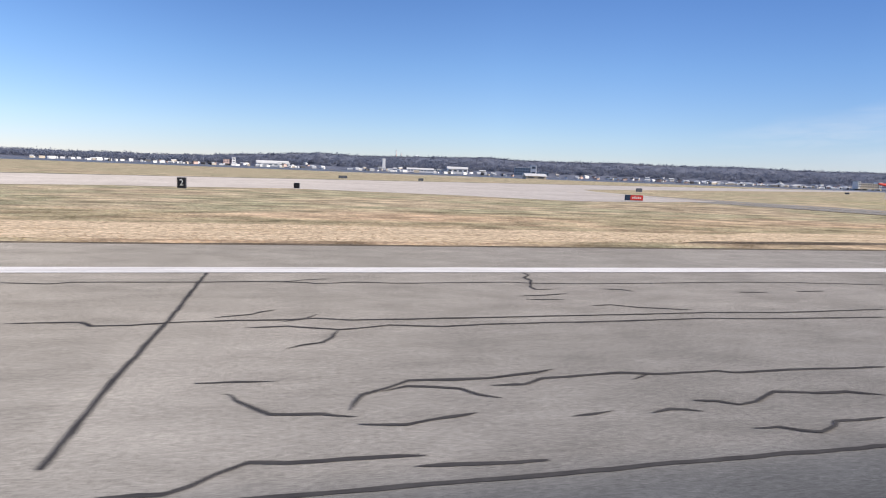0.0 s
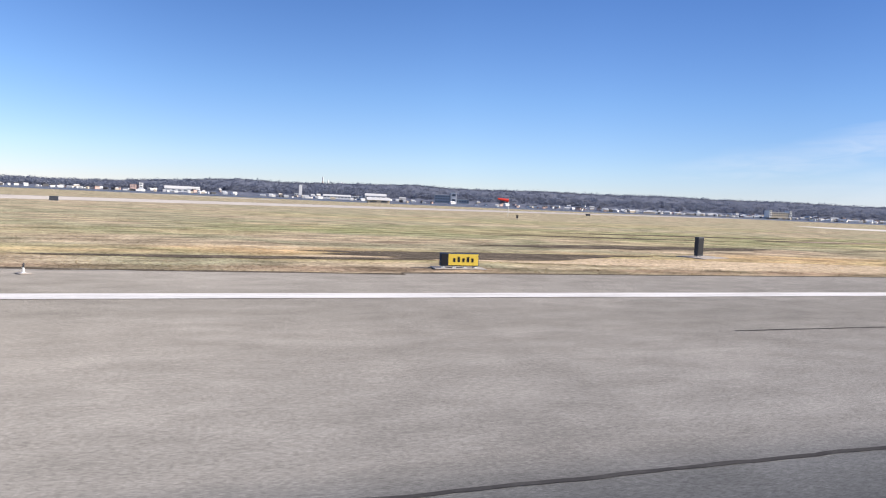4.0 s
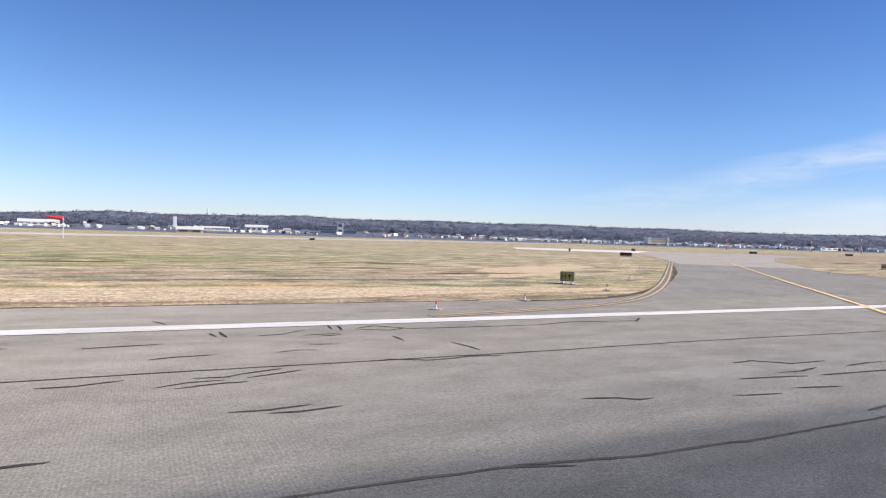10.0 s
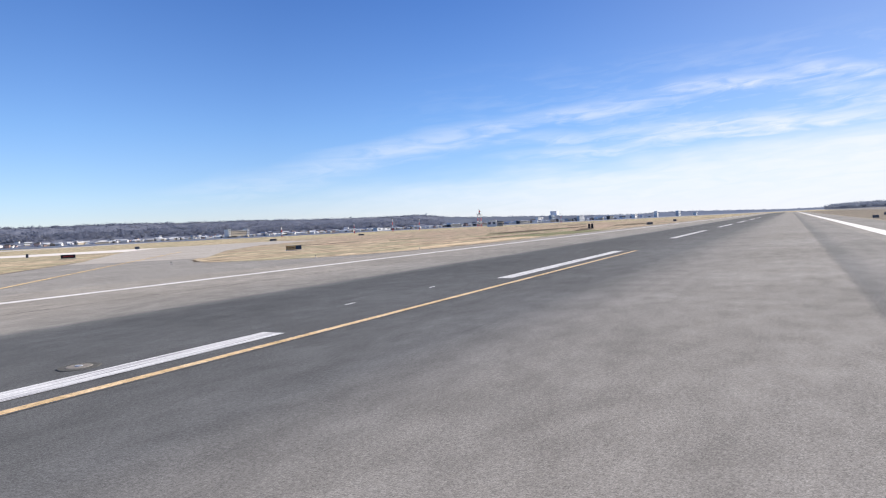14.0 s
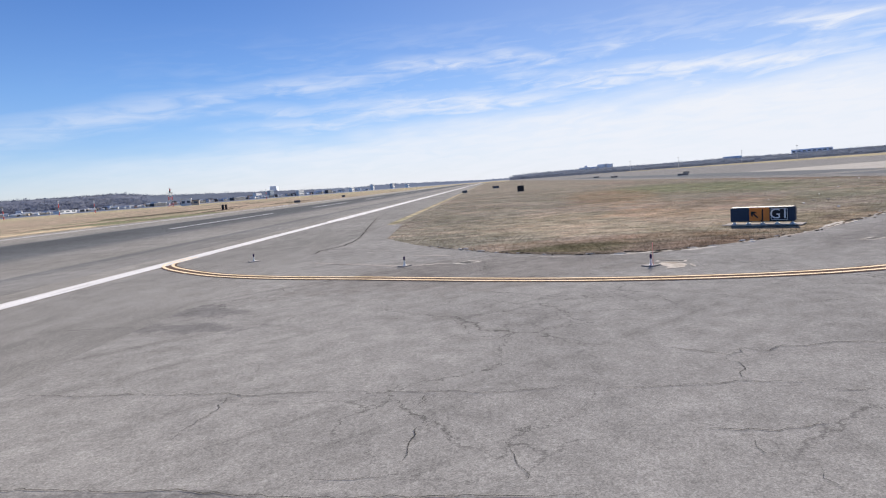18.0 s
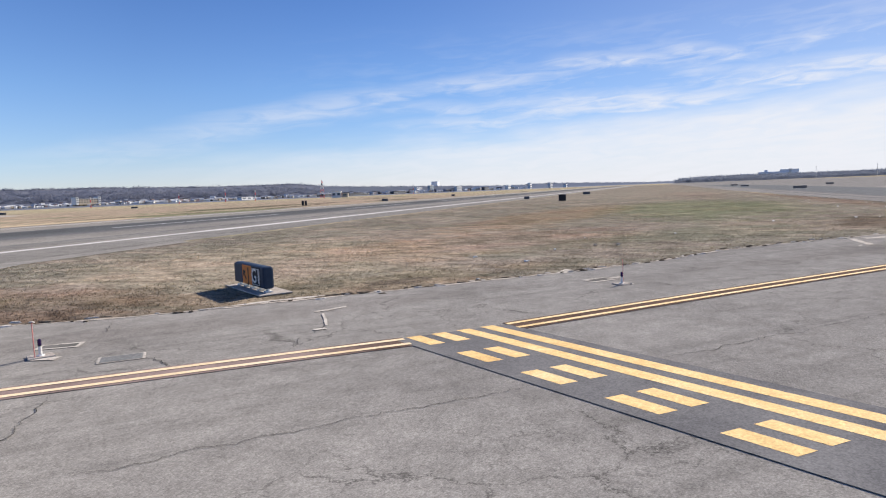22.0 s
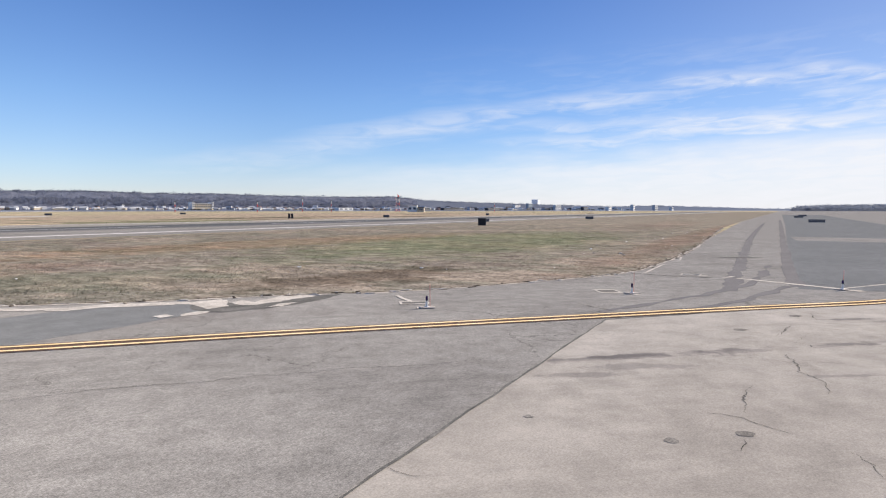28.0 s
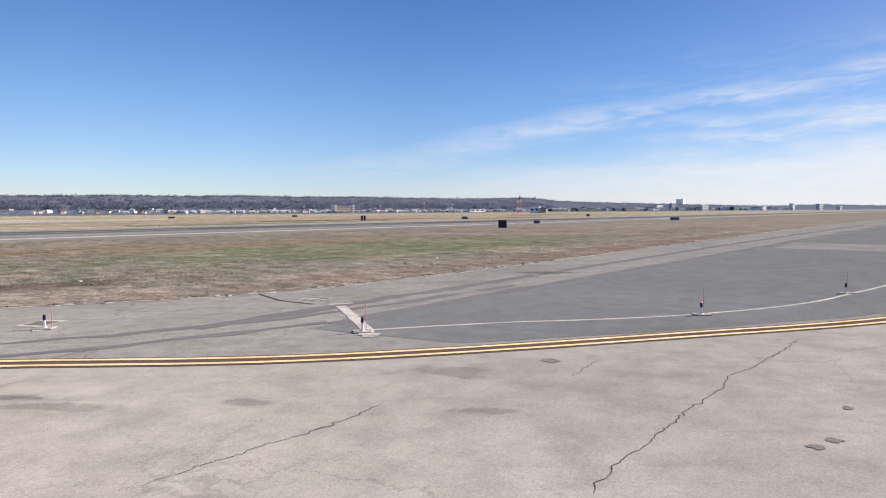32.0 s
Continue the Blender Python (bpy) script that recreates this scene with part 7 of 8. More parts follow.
# ---- far shore: hills, woods and town ----
SKYLINE = [(-40, 0.6), (-20, 0.6), (-13, 0.66), (-8, 0.95), (-2, 1.36), (2, 1.24), (10, 1.48), (13, 1.58), (17, 1.42), (20, 1.43), (25, 1.5), (30, 1.42), (35, 1.5), (40, 1.35), (45, 1.35), (50, 1.22), (55, 1.15), (60, 1.18), (62.3, 0.88), (66, 0.72), (72, 0.52), (78, 0.33), (82, 0.4), (86, 0.26), (91, 0.1), (94, 0.02)]
SHORE = [(-40, 2300), (-20, 2000), (0, 1850), (20, 1880), (30, 2020), (40, 2200), (48, 2250), (55, 2350), (62, 2600), (70, 3100), (78, 3700), (86, 4000), (94, 4100)]
HX, HY = 240.0, 0.0


def along(table, v):
    return float(np.interp(v, [p[0] for p in table], [p[1] for p in table]))


def hill_height(az, f, skyline, shore, trees):
    """Height of the far hillside: f from 0 at the water to 1 at the ridge."""
    top = 3.0 + math.tan(radians(along(skyline, az))) * (along(shore, az) + 420) - trees
    return max(0.6, 0.6 + (max(top, 1.0) - 0.6) * (f ** 1.25))


def hills(name, az0, az1, skyline, shore, trees, label, mat):
    verts, faces = [], []
    n = int((az1 - az0) / 0.12)
    fs = (0, 0.2, 0.4, 0.5, 0.6, 0.7, 0.8, 0.9, 1.0, 1.35)
    for k in range(n + 1):
        az = az0 + (az1 - az0) * k / n
        d0 = along(shore, az)
        for f in fs:
            d = d0 + 420 * f
            z = hill_height(az, min(f, 1.0), skyline, shore, trees) + 2.5 * noise.noise(Vector((az * 0.8, f * 3, 1))) + trees * min(max(f - 0.45, 0.0) * 2.2, 0.72) * (1 + 0.18 * noise.noise(Vector((az * 1.6, f * 9, 2))))
            verts.append((HX + d * math.sin(radians(az)), HY + d * math.cos(radians(az)), z if f > 0 else -0.5))
    m = len(fs)
    for k in range(n):
        for j in range(m - 1):
            faces.append((k * m + j, k * m + j + 1, (k + 1) * m + j + 1, (k + 1) * m + j))
    ob = new(name, mesh_of(name, verts, faces, mat))
    return tagged(ob, label, "hillside", kind="structure")


def woods(name, az0, az1, skyline, shore, trees, count, low, label, mat, seed):
    """Bare winter woods: crowns of unlike size on the hillside, each a spray of twig clumps round a trunk."""
    rng = np.random.default_rng(seed)
    k = np.arange(count)
    az = az0 + (az1 - az0) * (k + rng.random(count)) / count
    f = np.where(k % 3 == 0, 1.0, low + (1 - low) * rng.random(count))
    ground = np.array([hill_height(a, g, skyline, shore, trees) for a, g in zip(az, f)])
    d = np.array([along(shore, a) for a in az]) + 420 * f
    foot = np.stack([HX + d * np.sin(np.radians(az)), HY + d * np.cos(np.radians(az)), ground - trees * 0.1], 1)
    high = trees * rng.uniform(0.7, 1.25, count)
    clumps = 40
    spread = rng.standard_normal((count, clumps, 3)) * np.array([0.42, 0.42, 0.19]) + np.array([0, 0, 0.6])
    centre = foot[:, None, :] + spread.clip(-0.7, 1.15) * high[:, None, None]
    twig = rng.standard_normal((count, clumps, 3, 3)) * (trees * 0.13)
    leaf = (centre[:, :, None, :] + twig).reshape(-1, 3)
    trunk = (foot[:, None, :] + np.array([[-0.04, 0, 0], [0.04, 0, 0], [0, 0, 0.7]])[None] * high[:, None, None]).reshape(-1, 3)
    v = np.concatenate([leaf, trunk])
    ob = new(name, mesh_of(name, v.tolist(), np.arange(len(v)).reshape(-1, 3).tolist(), mat))
    return tagged(ob, label, "woods", kind="stuff")


hills("far_hills", -40, 62, SKYLINE, SHORE, 14.0, "wooded hillside across the river, tinted blue grey for haze", HILL)
hills("far_hills", 62, 74.96, SKYLINE, SHORE, 14.0, "wooded hills beyond the town, tinted blue grey for haze", HILL_MID)
hills("far_hills", 75, 94, SKYLINE, SHORE, 14.0, "wooded hills far beyond the town, tinted pale blue for haze", HILL_FAR)
woods("far_woods", -40, 62, SKYLINE, SHORE, 14.0, 5200, 0.3, "bare winter woods on the far hillside, tinted blue for haze", WOODS, 3)
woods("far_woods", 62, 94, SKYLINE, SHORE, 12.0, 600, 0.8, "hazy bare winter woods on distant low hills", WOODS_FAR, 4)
POINT_SKY = [(92.6, 0.1), (93.1, 0.3), (94.6, 0.4), (97, 0.43), (100, 0.43), (103, 0.4), (106, 0.42), (110, 0.46), (114, 0.42), (122, 0.5), (135, 0.55)]
POINT_SHORE = [(92.6, 2250), (100, 2500), (108, 2800), (118, 3100), (135, 3300)]
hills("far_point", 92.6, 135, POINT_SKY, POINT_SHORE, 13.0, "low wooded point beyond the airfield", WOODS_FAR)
woods("far_woods", 92.7, 135, POINT_SKY, POINT_SHORE, 13.0, 1900, 0.1, "bare winter woods on a low point beyond the airfield, tinted for haze", WOODS_FAR, 5)


def building(name, x, y, base, blocks, label, turn=None):
    """blocks: (dx, dy, width, depth, height, wall material, roof kind, window columns, window rows)."""
    turn = math.degrees(math.atan2(y, x - 240)) - 90 if turn is None else turn
    root = thing(name, pose(x, y, base - 4, 0, 0, turn), label, "building")
    for dx, dy, w, d, h, mat, roof, cols, rows in blocks:
        bm = box(bmesh.new(), w, d, h + 4, (dx, dy, 0), 0.15)
        part("wall", bm, mat, root)
        bm = bmesh.new()
        if roof == "gable":
            vs = [bm.verts.new(p) for p in ((dx - w / 2 - 1, dy - d / 2 - 1, h + 4), (dx + w / 2 + 1, dy - d / 2 - 1, h + 4), (dx + w / 2 + 1, dy + d / 2 + 1, h + 4), (dx - w / 2 - 1, dy + d / 2 + 1, h + 4), (dx - w / 2 - 1, dy, h + 4 + d * 0.2), (dx + w / 2 + 1, dy, h + 4 + d * 0.2))]
            for q in ((0, 1, 5, 4), (2, 3, 4, 5), (0, 4, 3), (1, 2, 5), (0, 3, 2, 1)):
                bm.faces.new([vs[i] for i in q])
            part("roof", bm, ROOF_PALE, root)
        else:
            box(bm, w + 0.8, d + 0.8, 0.9, (dx, dy, h + 4), 0.1)
            part("roof", bm, {"dark": ROOF_DARK, "haze": WALL_HAZE}.get(roof, ROOF_PALE), root)
        for r in range(rows):
            for c in range(cols):
                bm = box(bmesh.new(), w / cols * 0.6, 0.5, h / rows * 0.45, (dx - w / 2 + w / cols * (c + 0.5), dy - d / 2, 4 + h / rows * (r + 0.3)))
                part("window", bm, WINDOW, root)
    return root


building("control_tower", 339, 1944, 6, [(0, 0, 9, 9, 33, WALL_WHITE, "pale", 0, 0), (0, 0, 11, 11, 3, WALL_WHITE, "pale", 3, 1), (-6, 2, 22, 12, 7, WALL_WHITE, "pale", 4, 1)], "slim white tower with a low white base building")
building("hangar", 10, 1960, 3, [(0, 0, 92, 40, 8, WALL_GREY, "gable", 6, 1), (32, -8, 30, 20, 11, WALL_WHITE, "pale", 3, 1)], "long white hangar on the far river bank")
building("brick_building", 94, 2300, 13, [(0, 0, 62, 26, 16, WALL_PINK, "dark", 6, 2), (-34, 0, 8, 20, 17, WALL_WHITE, "pale", 1, 2)], "pink brick building with a white end wall")
building("brick_building", -118, 2010, 8, [(0, 0, 30, 20, 10, WALL_PINK, "dark", 4, 2), (14, -4, 10, 20, 15, WALL_WHITE, "pale", 1, 2)], "red brick building beside a white block")
building("hangar", 552, 1869, 5, [(0, 0, 62, 34, 11, WALL_WHITE, "gable", 4, 1), (-46, 4, 30, 20, 6, WALL_WHITE, "pale", 3, 1)], "white hangar with a low white annexe")
building("warehouse", 440, 1885, 4, [(0, 0, 80, 24, 6, WALL_WHITE, "gable", 8, 1), (60, 5, 30, 18, 8, WALL_GREY, "pale", 2, 1)], "long low white warehouse on the river bank")
building("office_block", 762, 1870, 5, [(0, 0, 48, 26, 23, WALL_BLUE, "pale", 6, 3), (34, -3, 18, 18, 32, WALL_WHITE, "pale", 1, 2), (62, 2, 40, 20, 12, WALL_BLUE, "pale", 5, 1)], "blue grey glass block with a white stair tower")
building("office_block", 943, 1985, 7, [(0, 0, 58, 28, 20, WALL_GREY, "pale", 7, 2), (-38, 0, 20, 22, 25, WALL_BLUE, "dark", 2, 3)], "grey office block with a darker wing")
building("brick_building", 1800, 1602, 8, [(0, 0, 66, 26, 13, WALL_TAN, "pale", 8, 2), (-36, -2, 8, 24, 18, WALL_WHITE, "pale", 1, 3), (36, -2, 8, 24, 18, WALL_WHITE, "pale", 1, 3)], "tan block with two white end towers", turn=-8)
building("hotel_block", 4290, 1346, 2, [(0, 0, 80, 40, 66, WALL_HAZE, "haze", 0, 0), (75, 0, 50, 40, 36, WALL_GREY, "pale", 4, 2)], "tall block above the town, tinted blue grey for haze", turn=8)
building("institution", 3900, -640, 3, [(36, 0, 83, 40, 44, WALL_HAZE, "haze", 0, 0), (40, -18, 12, 12, 46, WALL_GREY, "haze", 0, 0), (-54, 6, 99, 40, 34, WALL_HAZE, "haze", 0, 0), (-68, 0, 15, 20, 43, WALL_HAZE, "haze", 0, 0), (-159, 8, 54, 40, 27, WALL_HAZE, "haze", 0, 0)], "stepped institution building on a wooded point, tinted blue grey for haze")
building("office_block", 3317, -1147, 2, [(0, 0, 80, 40, 30, WALL_HAZE, "haze", 0, 0)], "flat-roofed block behind trees, tinted blue grey for haze")
building("terminal_building", 3800, -1830, 0, [(0, 0, 330, 80, 34, WALL_HAZE, "haze", 14, 3), (-90, 10, 190, 70, 48, WALL_HAZE, "haze", 8, 2), (-200, -10, 160, 60, 22, WALL_HAZE, "haze", 6, 1)], "large terminal building beyond the apron, tinted blue grey for haze")
building("shed", 1045, 330, 1.0, [(0, 0, 12, 8, 6.5, WALL_WHITE, "pale", 2, 1), (11, 1, 8, 7, 4.5, WALL_TAN, "dark", 1, 1)], "white equipment shed beside the radar tower")
building("low_hangar", 300, 640, 0.3, [(0, 0, 22, 14, 3.0, WALL_TAN, "gable", 2, 1)], "low tan shed on the edge of the airfield")


# the far end of the town: low sheds and offices beyond the runway's end
for x, y, w, h, wall, roof, rows, text in ((1855, 1057, 50, 7, WALL_WHITE, "dark", 1, "low white shed with a dark roof"), (2333, 1064, 62, 9, ROOF_DARK, "pale", 1, "long low dark hangar with a pale roof"), (2386, 969, 120, 7, ROOF_DARK, "dark", 1, "long low dark hangar"), (2450, 840, 80, 8, ROOF_DARK, "dark", 1, "low dark hangar beside the field"), (3413, 1131, 60, 26, WALL_WHITE, "pale", 3, "white office block in the town"), (3437, 1071, 44, 34, WALL_BLUE, "pale", 4, "blue grey office tower in the town"), (3390, 906, 70, 24, WALL_GREY, "pale", 3, "grey office block in the town"), (3141, 697, 60, 14, ROOF_DARK, "dark", 1, "dark warehouse at the edge of the town"), (3168, 596, 46, 16, WALL_WHITE, "pale", 2, "white warehouse at the edge of the town"), (3583, 577, 40, 28, WALL_WHITE, "pale", 3, "white apartment block in the town"), (3702, 490, 80, 26, WALL_GREY, "pale", 3, "grey apartment block in the town"), (3616, 398, 50, 14, WALL_WHITE, "pale", 1, "low white building in the town")):
    building("office_building" if h > 20 else "warehouse", x, y, 0.5, [(0, 0, w * 1.5, 14, h, wall, roof, max(3, int(w / 14)), rows)], text, turn=3)


# town houses, built once in four colours and set along the bank
def house(wall_mat, roof_mat, w, d, h):
    root = thing("house", pose(0, 0, -50), "small pale house with a pitched roof across the river", "house", "houses across the river")
    part("wall", box(bmesh.new(), w, d, h + 3, (0, 0, -3), 0.08), wall_mat, root)
    bm = bmesh.new()
    vs = [bm.verts.new(p) for p in ((-w / 2 - 0.5, -d / 2 - 0.5, h), (w / 2 + 0.5, -d / 2 - 0.5, h), (w / 2 + 0.5, d / 2 + 0.5, h), (-w / 2 - 0.5, d / 2 + 0.5, h), (-w / 2, 0, h + d * 0.33), (w / 2, 0, h + d * 0.33))]
    for q in ((0, 1, 5, 4), (2, 3, 4, 5), (0, 4, 3), (1, 2, 5), (0, 3, 2, 1)):
        bm.faces.new([vs[i] for i in q])
    part("roof", bm, roof_mat, root)
    return root


KINDS = [house(WALL_WHITE, ROOF_DARK, 13, 9, 6), house(WALL_WHITE, ROOF_PALE, 18, 10, 5), house(WALL_PINK, ROOF_DARK, 14, 10, 7), house(WALL_TAN, ROOF_PALE, 24, 11, 6)]
town = np.random.default_rng(11)
for k in range(280):
    az = float(town.choice([town.uniform(-22, 20), town.uniform(20, 52), town.uniform(48, 62), town.uniform(62, 80)], p=[0.15, 0.36, 0.31, 0.18]))
    f = float(abs(town.normal(0.03, 0.1))) if az > 20 else float(abs(town.normal(0.05, 0.22)))
    d = along(SHORE, az) + 420 * f
    grow = float(town.uniform(0.35, 0.95)) * (1.0 if az < 62 else 1.7)
    m = Matrix.LocRotScale((HX + d * math.sin(radians(az)), HY + d * math.cos(radians(az)), hill_height(az, f, SKYLINE, SHORE, 14.0)), Euler((0, 0, radians(-az + float(town.uniform(-50, 50))))), Vector((grow,) * 3))
    copy_thing(KINDS[k % 4], m)
for k, ob in enumerate(KINDS):
    az, d = (24, 33, 47, 54)[k], 0.05
    ob.matrix_world = pose(HX + (along(SHORE, az) + 20) * math.sin(radians(az)), HY + (along(SHORE, az) + 20) * math.cos(radians(az)), 2.0, 0, 0, -az)

# the crowd of small roofs, sheds and parked trailers along the far bank, too small to tell apart
crowd = np.random.default_rng(19)
for mat, count, text in ((WALL_WHITE, 210, "many small white sheds and trailers along the far river bank"), (WALL_GREY, 250, "many small grey roofs along the far river bank"), (ROOF_DARK, 120, "many small dark roofs along the far river bank"), (WALL_TAN, 80, "many small tan sheds along the far river bank")):
    verts, faces = [], []
    for k in range(count):
        az = float(crowd.choice([crowd.uniform(-24, 14), crowd.uniform(30, 62), crowd.uniform(52, 76)], p=[0.16, 0.4, 0.44]))
        f = float(abs(crowd.normal(0.0, 0.07)))
        d = along(SHORE, az) + 420 * f
        far = 1.0 if az < 62 else 1.6
        w, dep, h = float(crowd.uniform(4, 16)) * far, float(crowd.uniform(4, 9)), float(crowd.uniform(2.2, 5.5)) * far
        x, y, z, turn = HX + d * math.sin(radians(az)), HY + d * math.cos(radians(az)), hill_height(az, f, SKYLINE, SHORE, 14.0) - 1.0, radians(-az) + float(crowd.uniform(-0.6, 0.6))
        c, n = math.cos(turn), math.sin(turn)
        base = len(verts)
        for v, top in (((-1, -1), 0), ((1, -1), 0), ((1, 1), 0), ((-1, 1), 0), ((-1, -1), 1), ((1, -1), 1), ((1, 1), 1), ((-1, 1), 1), ((-1, 0), 1.35), ((1, 0), 1.35)):
            px, py = v[0] * w / 2, v[1] * dep / 2
            verts.append((x + px * c - py * n, y + px * n + py * c, z + (h + 1.0) * top))
        faces += [tuple(base + q for q in face) for face in ((0, 1, 5, 4), (1, 2, 6, 9, 5), (2, 3, 7, 6), (3, 0, 4, 8, 7), (4, 5, 9, 8), (6, 7, 8, 9))]
    tagged(new("far_rooftops", mesh_of("far_rooftops", verts, faces, mat)), text, "buildings", kind="stuff")

for x, y, h in ((470, 2480, 84), (492, 2490, 74)):
    root = thing("chimney_stack", pose(x, y, 0), "tall slim red and white chimney stack", "chimney")
    part("shaft", rod(bmesh.new(), 3.0, 2.2, h * 0.8, (0, 0, 0), 12), WALL_PINK, root)
    part("top_band", rod(bmesh.new(), 2.3, 2.0, h * 0.2, (0, 0, h * 0.8), 12), WALL_WHITE, root)
root = thing("water_tank", pose(520, 2330, 40), "white water tank on legs above the trees", "water tank")
bm = bmesh.new()
bmesh.ops.create_uvsphere(bm, u_segments=16, v_segments=10, radius=8, matrix=Matrix.Translation((0, 0, 18)) @ Matrix.Diagonal((1, 1, 0.6, 1)))
part("tank", bm, WALL_WHITE, root)
for k in range(4):
    part("leg", rod(bmesh.new(), 0.7, 0.7, 18, (5 * math.cos(k * 1.57), 5 * math.sin(k * 1.57), -2), 8), WHITE_METAL, root)


# ---- radar tower and masts ----
def lattice(root, w0, w1, z0, z1, bays, r, mats):
    for b in range(bays):
        za, zb = z0 + (z1 - z0) * b / bays, z0 + (z1 - z0) * (b + 1) / bays
        wa, wb = w0 + (w1 - w0) * b / bays, w0 + (w1 - w0) * (b + 1) / bays
        mat = mats[b % len(mats)]
        for sx, sy in ((1, 1), (1, -1), (-1, 1), (-1, -1)):
            for (p, q) in (((sx * wa, sy * wa, za), (sx * wb, sy * wb, zb)), ((sx * wa, sy * wa, za), (sx * wb, -sy * wb, zb)) if sx > 0 else ((sx * wa, sy * wa, za), (-sx * wb, sy * wb, zb))):
                p, q = Vector(p), Vector(q)
                turn = (q - p).to_track_quat("Z", "Y").to_matrix().to_4x4()
                part("strut", rod(bmesh.new(), r, r, (q - p).length, p, 6, turn), mat, root)


radar = thing("radar_tower", pose(1013, 332.5, 0, 0, 0, 30), "red and white lattice radar tower with a rotating antenna", "tower")
lattice(radar, 2.6, 2.0, 0, 16, 4, 0.16, (RED_PLASTIC, WHITE_METAL))
part("platform", box(bmesh.new(), 6.4, 6.4, 0.5, (0, 0, 16), 0.05), WHITE_METAL, radar)
part("railing", box(bmesh.new(), 6.2, 0.1, 1.1, (0, 3.1, 16.5)), RED_PLASTIC, radar)
part("turntable", rod(bmesh.new(), 0.9, 0.7, 2.2, (0, 0, 16.5), 12), DARK_METAL, radar)
bm = bmesh.new()
for j in range(9):
    a = (j - 4) * 0.19
    box(bm, 0.9, 0.25, 2.6, (4.3 * math.sin(a), -2.6 + 2.8 * math.cos(a), 18.6), 0.03, -a)
part("antenna", bm, RED_FACE, radar, "curved red radar antenna")
part("feed_arm", rod(bmesh.new(), 0.15, 0.12, 2.8, (0, 0, 18.8), 8, Euler((radians(60), 0, 0)).to_matrix().to_4x4()), RED_PLASTIC, radar)
part("upper_antenna", box(bmesh.new(), 5.4, 0.35, 0.9, (0, 0.2, 21.6), 0.05), RED_FACE, radar)
for x, y, h in ((930, 372, 13), (903, 392, 15), (842, 402, 11), (760, 430, 10), (1240, 300, 14)):
    mast = thing("antenna_mast", pose(x, y, 0), "slim red and white antenna mast", "mast")
    for j in range(4):
        part("section", rod(bmesh.new(), 0.4, 0.36, h / 4, (0, 0, j * h / 4), 8), WHITE_METAL if j % 2 else RED_PLASTIC, mast)
    part("head", box(bmesh.new(), 2.2, 0.6, 0.7, (0, 0, h), 0.05), DARK_METAL, mast)
for x, y, h in ((2150, -745, 34), (2120, -880, 36), (2250, -600, 30), (2300, -470, 30)):
    mast = thing("light_mast", pose(x, y, 0), "tall apron floodlight mast", "mast")
    part("pole", rod(bmesh.new(), 0.7, 0.4, h, (0, 0, -0.05), 8), STEEL, mast)
    part("lamp_bar", box(bmesh.new(), 7, 1.0, 1.2, (0, 0, h), 0.1), DARK_METAL, mast)


# ---- grass tufts and litter ----
def inside(x, y, poly):
    hit = np.zeros(len(x), bool)
    for (xa, ya), (xb, yb) in zip(poly, poly[1:] + poly[:1]):
        with np.errstate(divide="ignore", invalid="ignore"):
            hit ^= ((ya > y) != (yb > y)) & (x < (xb - xa) * (y - ya) / (yb - ya) + xa)
    return hit


def tufts(name, x, y, high, wide, seed, mat, label):
    """Dry tufts of three bent blades each."""
    rng = np.random.default_rng(seed)
    n = len(x)
    verts = np.zeros((n, 9, 3), np.float32)
    for b in range(3):
        a = rng.uniform(0, 2 * np.pi, n)
        h = high * rng.uniform(0.4, 1.1, n)
        w = wide * rng.uniform(0.5, 1.0, n)
        px, py = x + rng.normal(0, 0.05, n), y + rng.normal(0, 0.05, n)
        lean = rng.uniform(0.1, 0.9, n) * h
        verts[:, 3 * b] = np.stack([px - np.cos(a) * w, py - np.sin(a) * w, np.full(n, G0 - 0.005)], 1)
        verts[:, 3 * b + 1] = np.stack([px + np.cos(a) * w, py + np.sin(a) * w, np.full(n, G0 - 0.005)], 1)
        verts[:, 3 * b + 2] = np.stack([px - np.sin(a) * lean, py + np.cos(a) * lean, G0 + h], 1)
    me = bpy.data.meshes.new(name)
    me.vertices.add(n * 9)
    me.vertices.foreach_set("co", verts.ravel())
    me.loops.add(n * 9)
    me.loops.foreach_set("vertex_index", np.arange(n * 9))
    me.polygons.add(n * 3)
    me.polygons.foreach_set("loop_start", np.arange(n * 3) * 3)
    me.polygons.foreach_set("loop_total", np.full(n * 3, 3))
    me.update()
    me.validate()
    me.materials.append(mat)
    return tagged(new(name, me), label, "grass", kind="stuff")


def scatter(x, y):
    """Broad clumps and bare places."""
    n = np.sin(x * 0.31 + 1.7 * np.sin(y * 0.23)) + np.sin(y * 0.47 + 1.3 * np.sin(x * 0.19)) + 0.7 * np.sin(x * 1.3 + y * 0.9) + 0.6 * np.sin(y * 1.9 - x * 0.7)
    return 0.55 + 0.25 * n


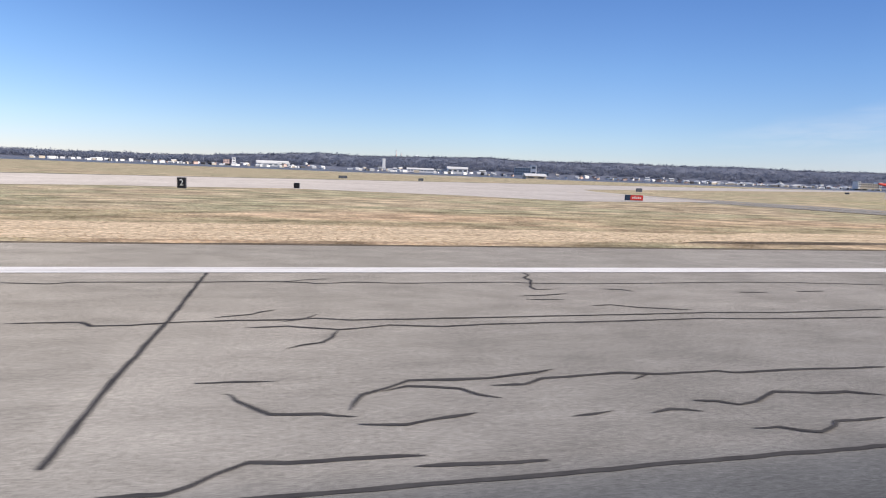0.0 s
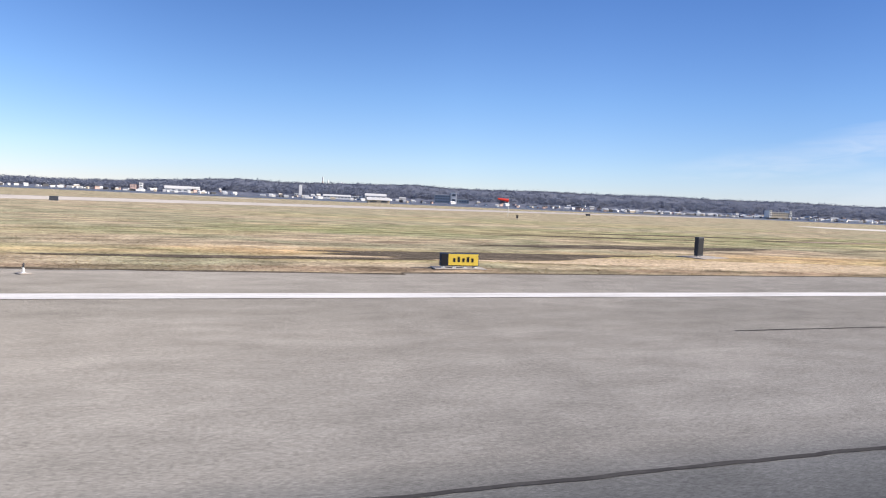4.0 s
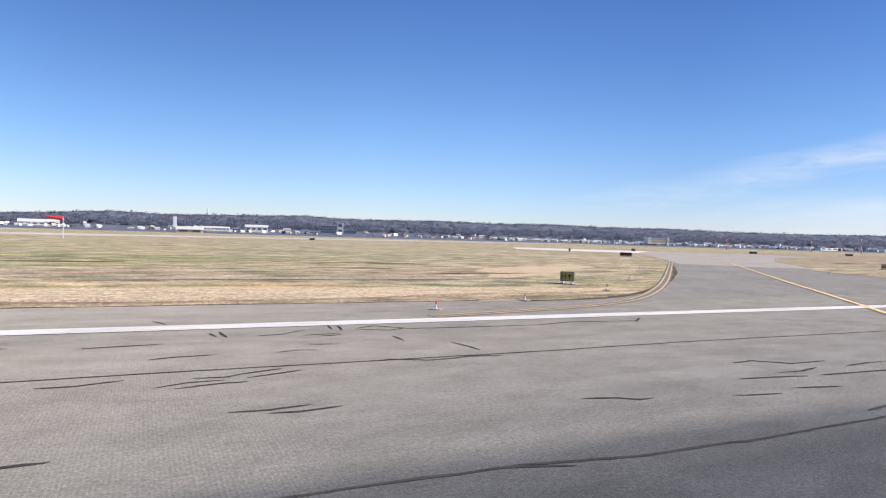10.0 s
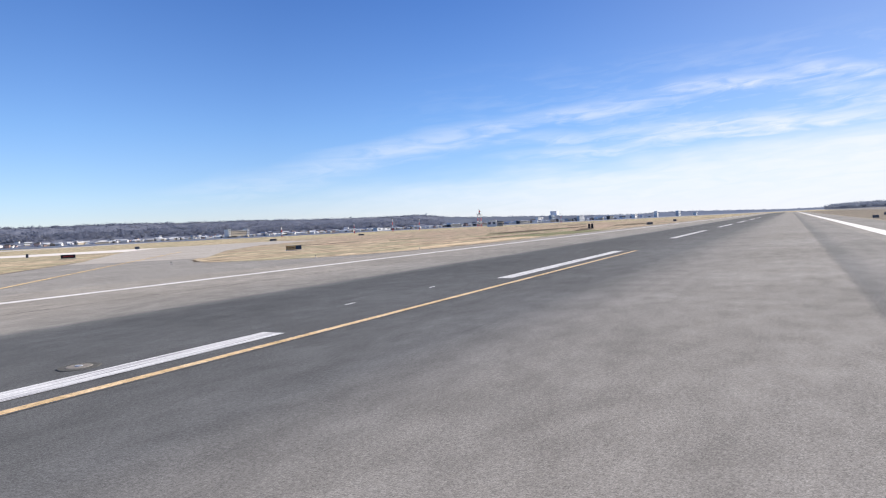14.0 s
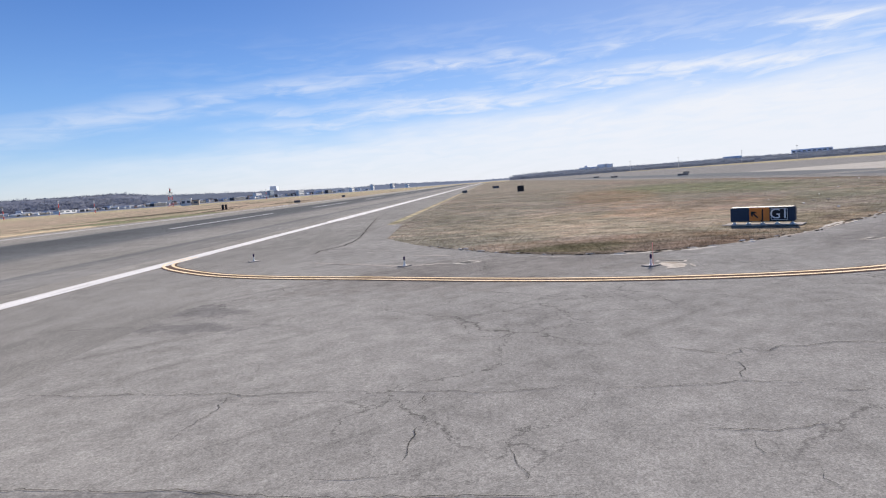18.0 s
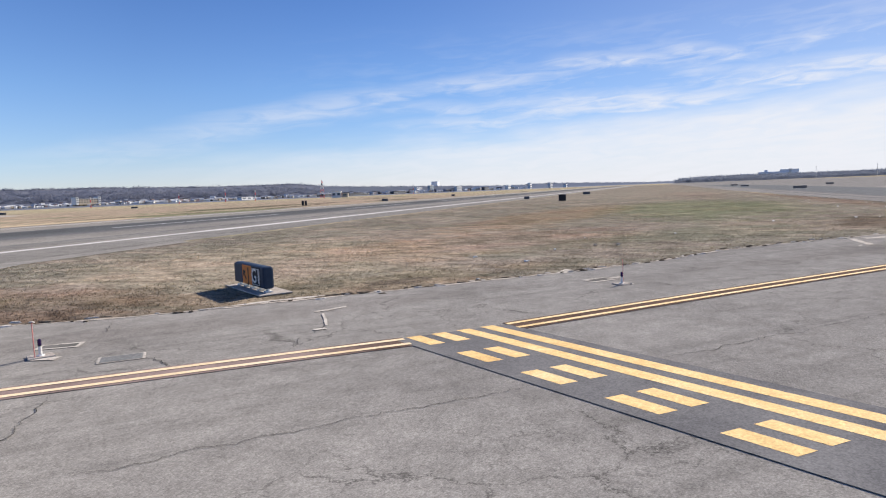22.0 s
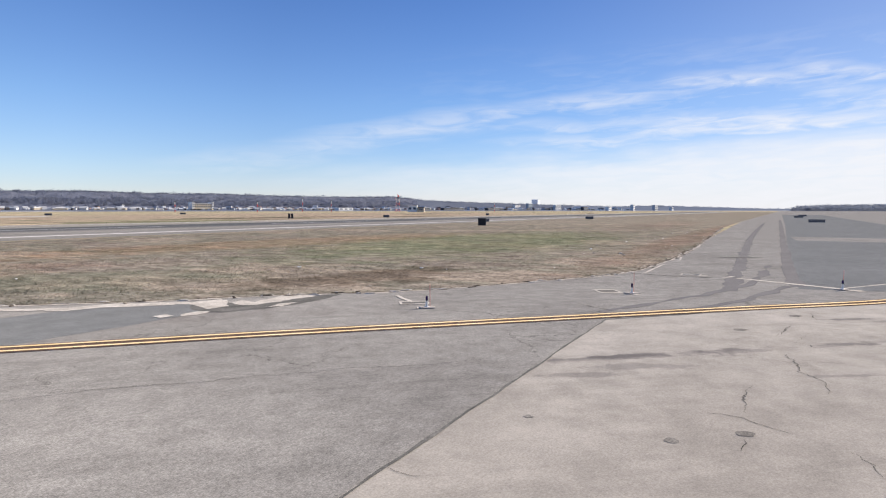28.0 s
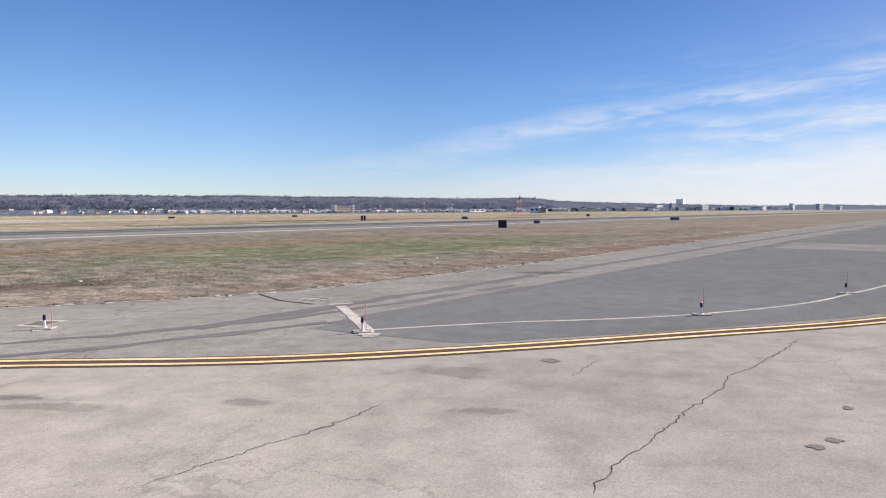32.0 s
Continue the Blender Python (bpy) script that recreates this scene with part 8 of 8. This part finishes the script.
rng = np.random.default_rng(7)
x, y = rng.uniform(323, 470, 360000), rng.uniform(-91, -33, 360000)
bare = inside(x, y, SOILZ) | inside(x, y, BROWN)
keep = inside(x, y, [(470, -33.0)] + ISLAND[:-1] + [(470, -87.2)]) & (rng.random(len(x)) < np.clip(1.2 - (x - 323) / 130, 0.12, 1) * scatter(x, y)) & (~bare | (rng.random(len(x)) < 0.6))
tufts("grass_tufts", x[keep], y[keep], 0.055, 0.03, 21, TURF_BLADES, "short dry winter grass tufts beside the taxiway")
x, y = rng.uniform(15, 345, 160000), 30.3 + 62 * rng.random(160000) ** 1.7
lane_a = [(96, 29), (105.2, 30.3), (110.9, 32), (114.3, 34.6), (116.2, 38.1), (116.7, 43), (115.3, 54.3), (111.6, 66), (106, 82), (97, 105), (114.6, 114), (128.5, 79), (137, 60.6), (141.7, 45.8), (147.8, 35.3), (153.5, 31.2), (172, 29.5)]
lane_h = [(262, 29), (284.5, 30.5), (292.4, 35.3), (311.4, 52.1), (351, 92.2), (384, 96), (347, 61), (340, 50), (342.5, 41), (366, 30.5)]
keep = ~inside(x, y, lane_a) & ~inside(x, y, lane_h) & ((y - 46) < 0.68 * (x + 40) - 3) & (rng.random(len(x)) < scatter(x, y))
tufts("grass_tufts", x[keep], y[keep], 0.05, 0.03, 22, BLADES, "short dry winter grass tufts beside the runway")

litter = np.random.default_rng(5)
for k in range(46):
    t = float(litter.uniform(0.3, 0.98))
    q = edge_curve[int(t * (len(edge_curve) - 1))]
    x, y = q.x + float(litter.uniform(0.3, 9)), q.y + float(litter.uniform(0.5, 9))
    s = float(litter.uniform(0.04, 0.13))
    bm = box(bmesh.new(), s * 1.6, s, s * 0.5, (0, 0, 0), s * 0.12)
    for v in bm.verts:
        v.co += Vector((noise.noise(v.co * 9 + q), noise.noise(v.co * 7 - q), 0)) * s * 0.3
    scrap = part("litter", bm, BRIGHT if k % 3 else PAD)
    scrap.matrix_world = pose(x, y, G0 + 0.02, 0, 0, k * 37)
    tagged(scrap, "scrap of pale litter lying in the dry grass", "litter", "litter scraps in the grass")
stone = part("boulder", box(bmesh.new(), 0.3, 0.16, 0.13, (0, 0, 0), 0.04), BRIGHT)
stone.matrix_world = pose(101.4, 30.6, G0, 0, 0, 25)
tagged(stone, "small white painted block at the edge of the grass", "marker block")
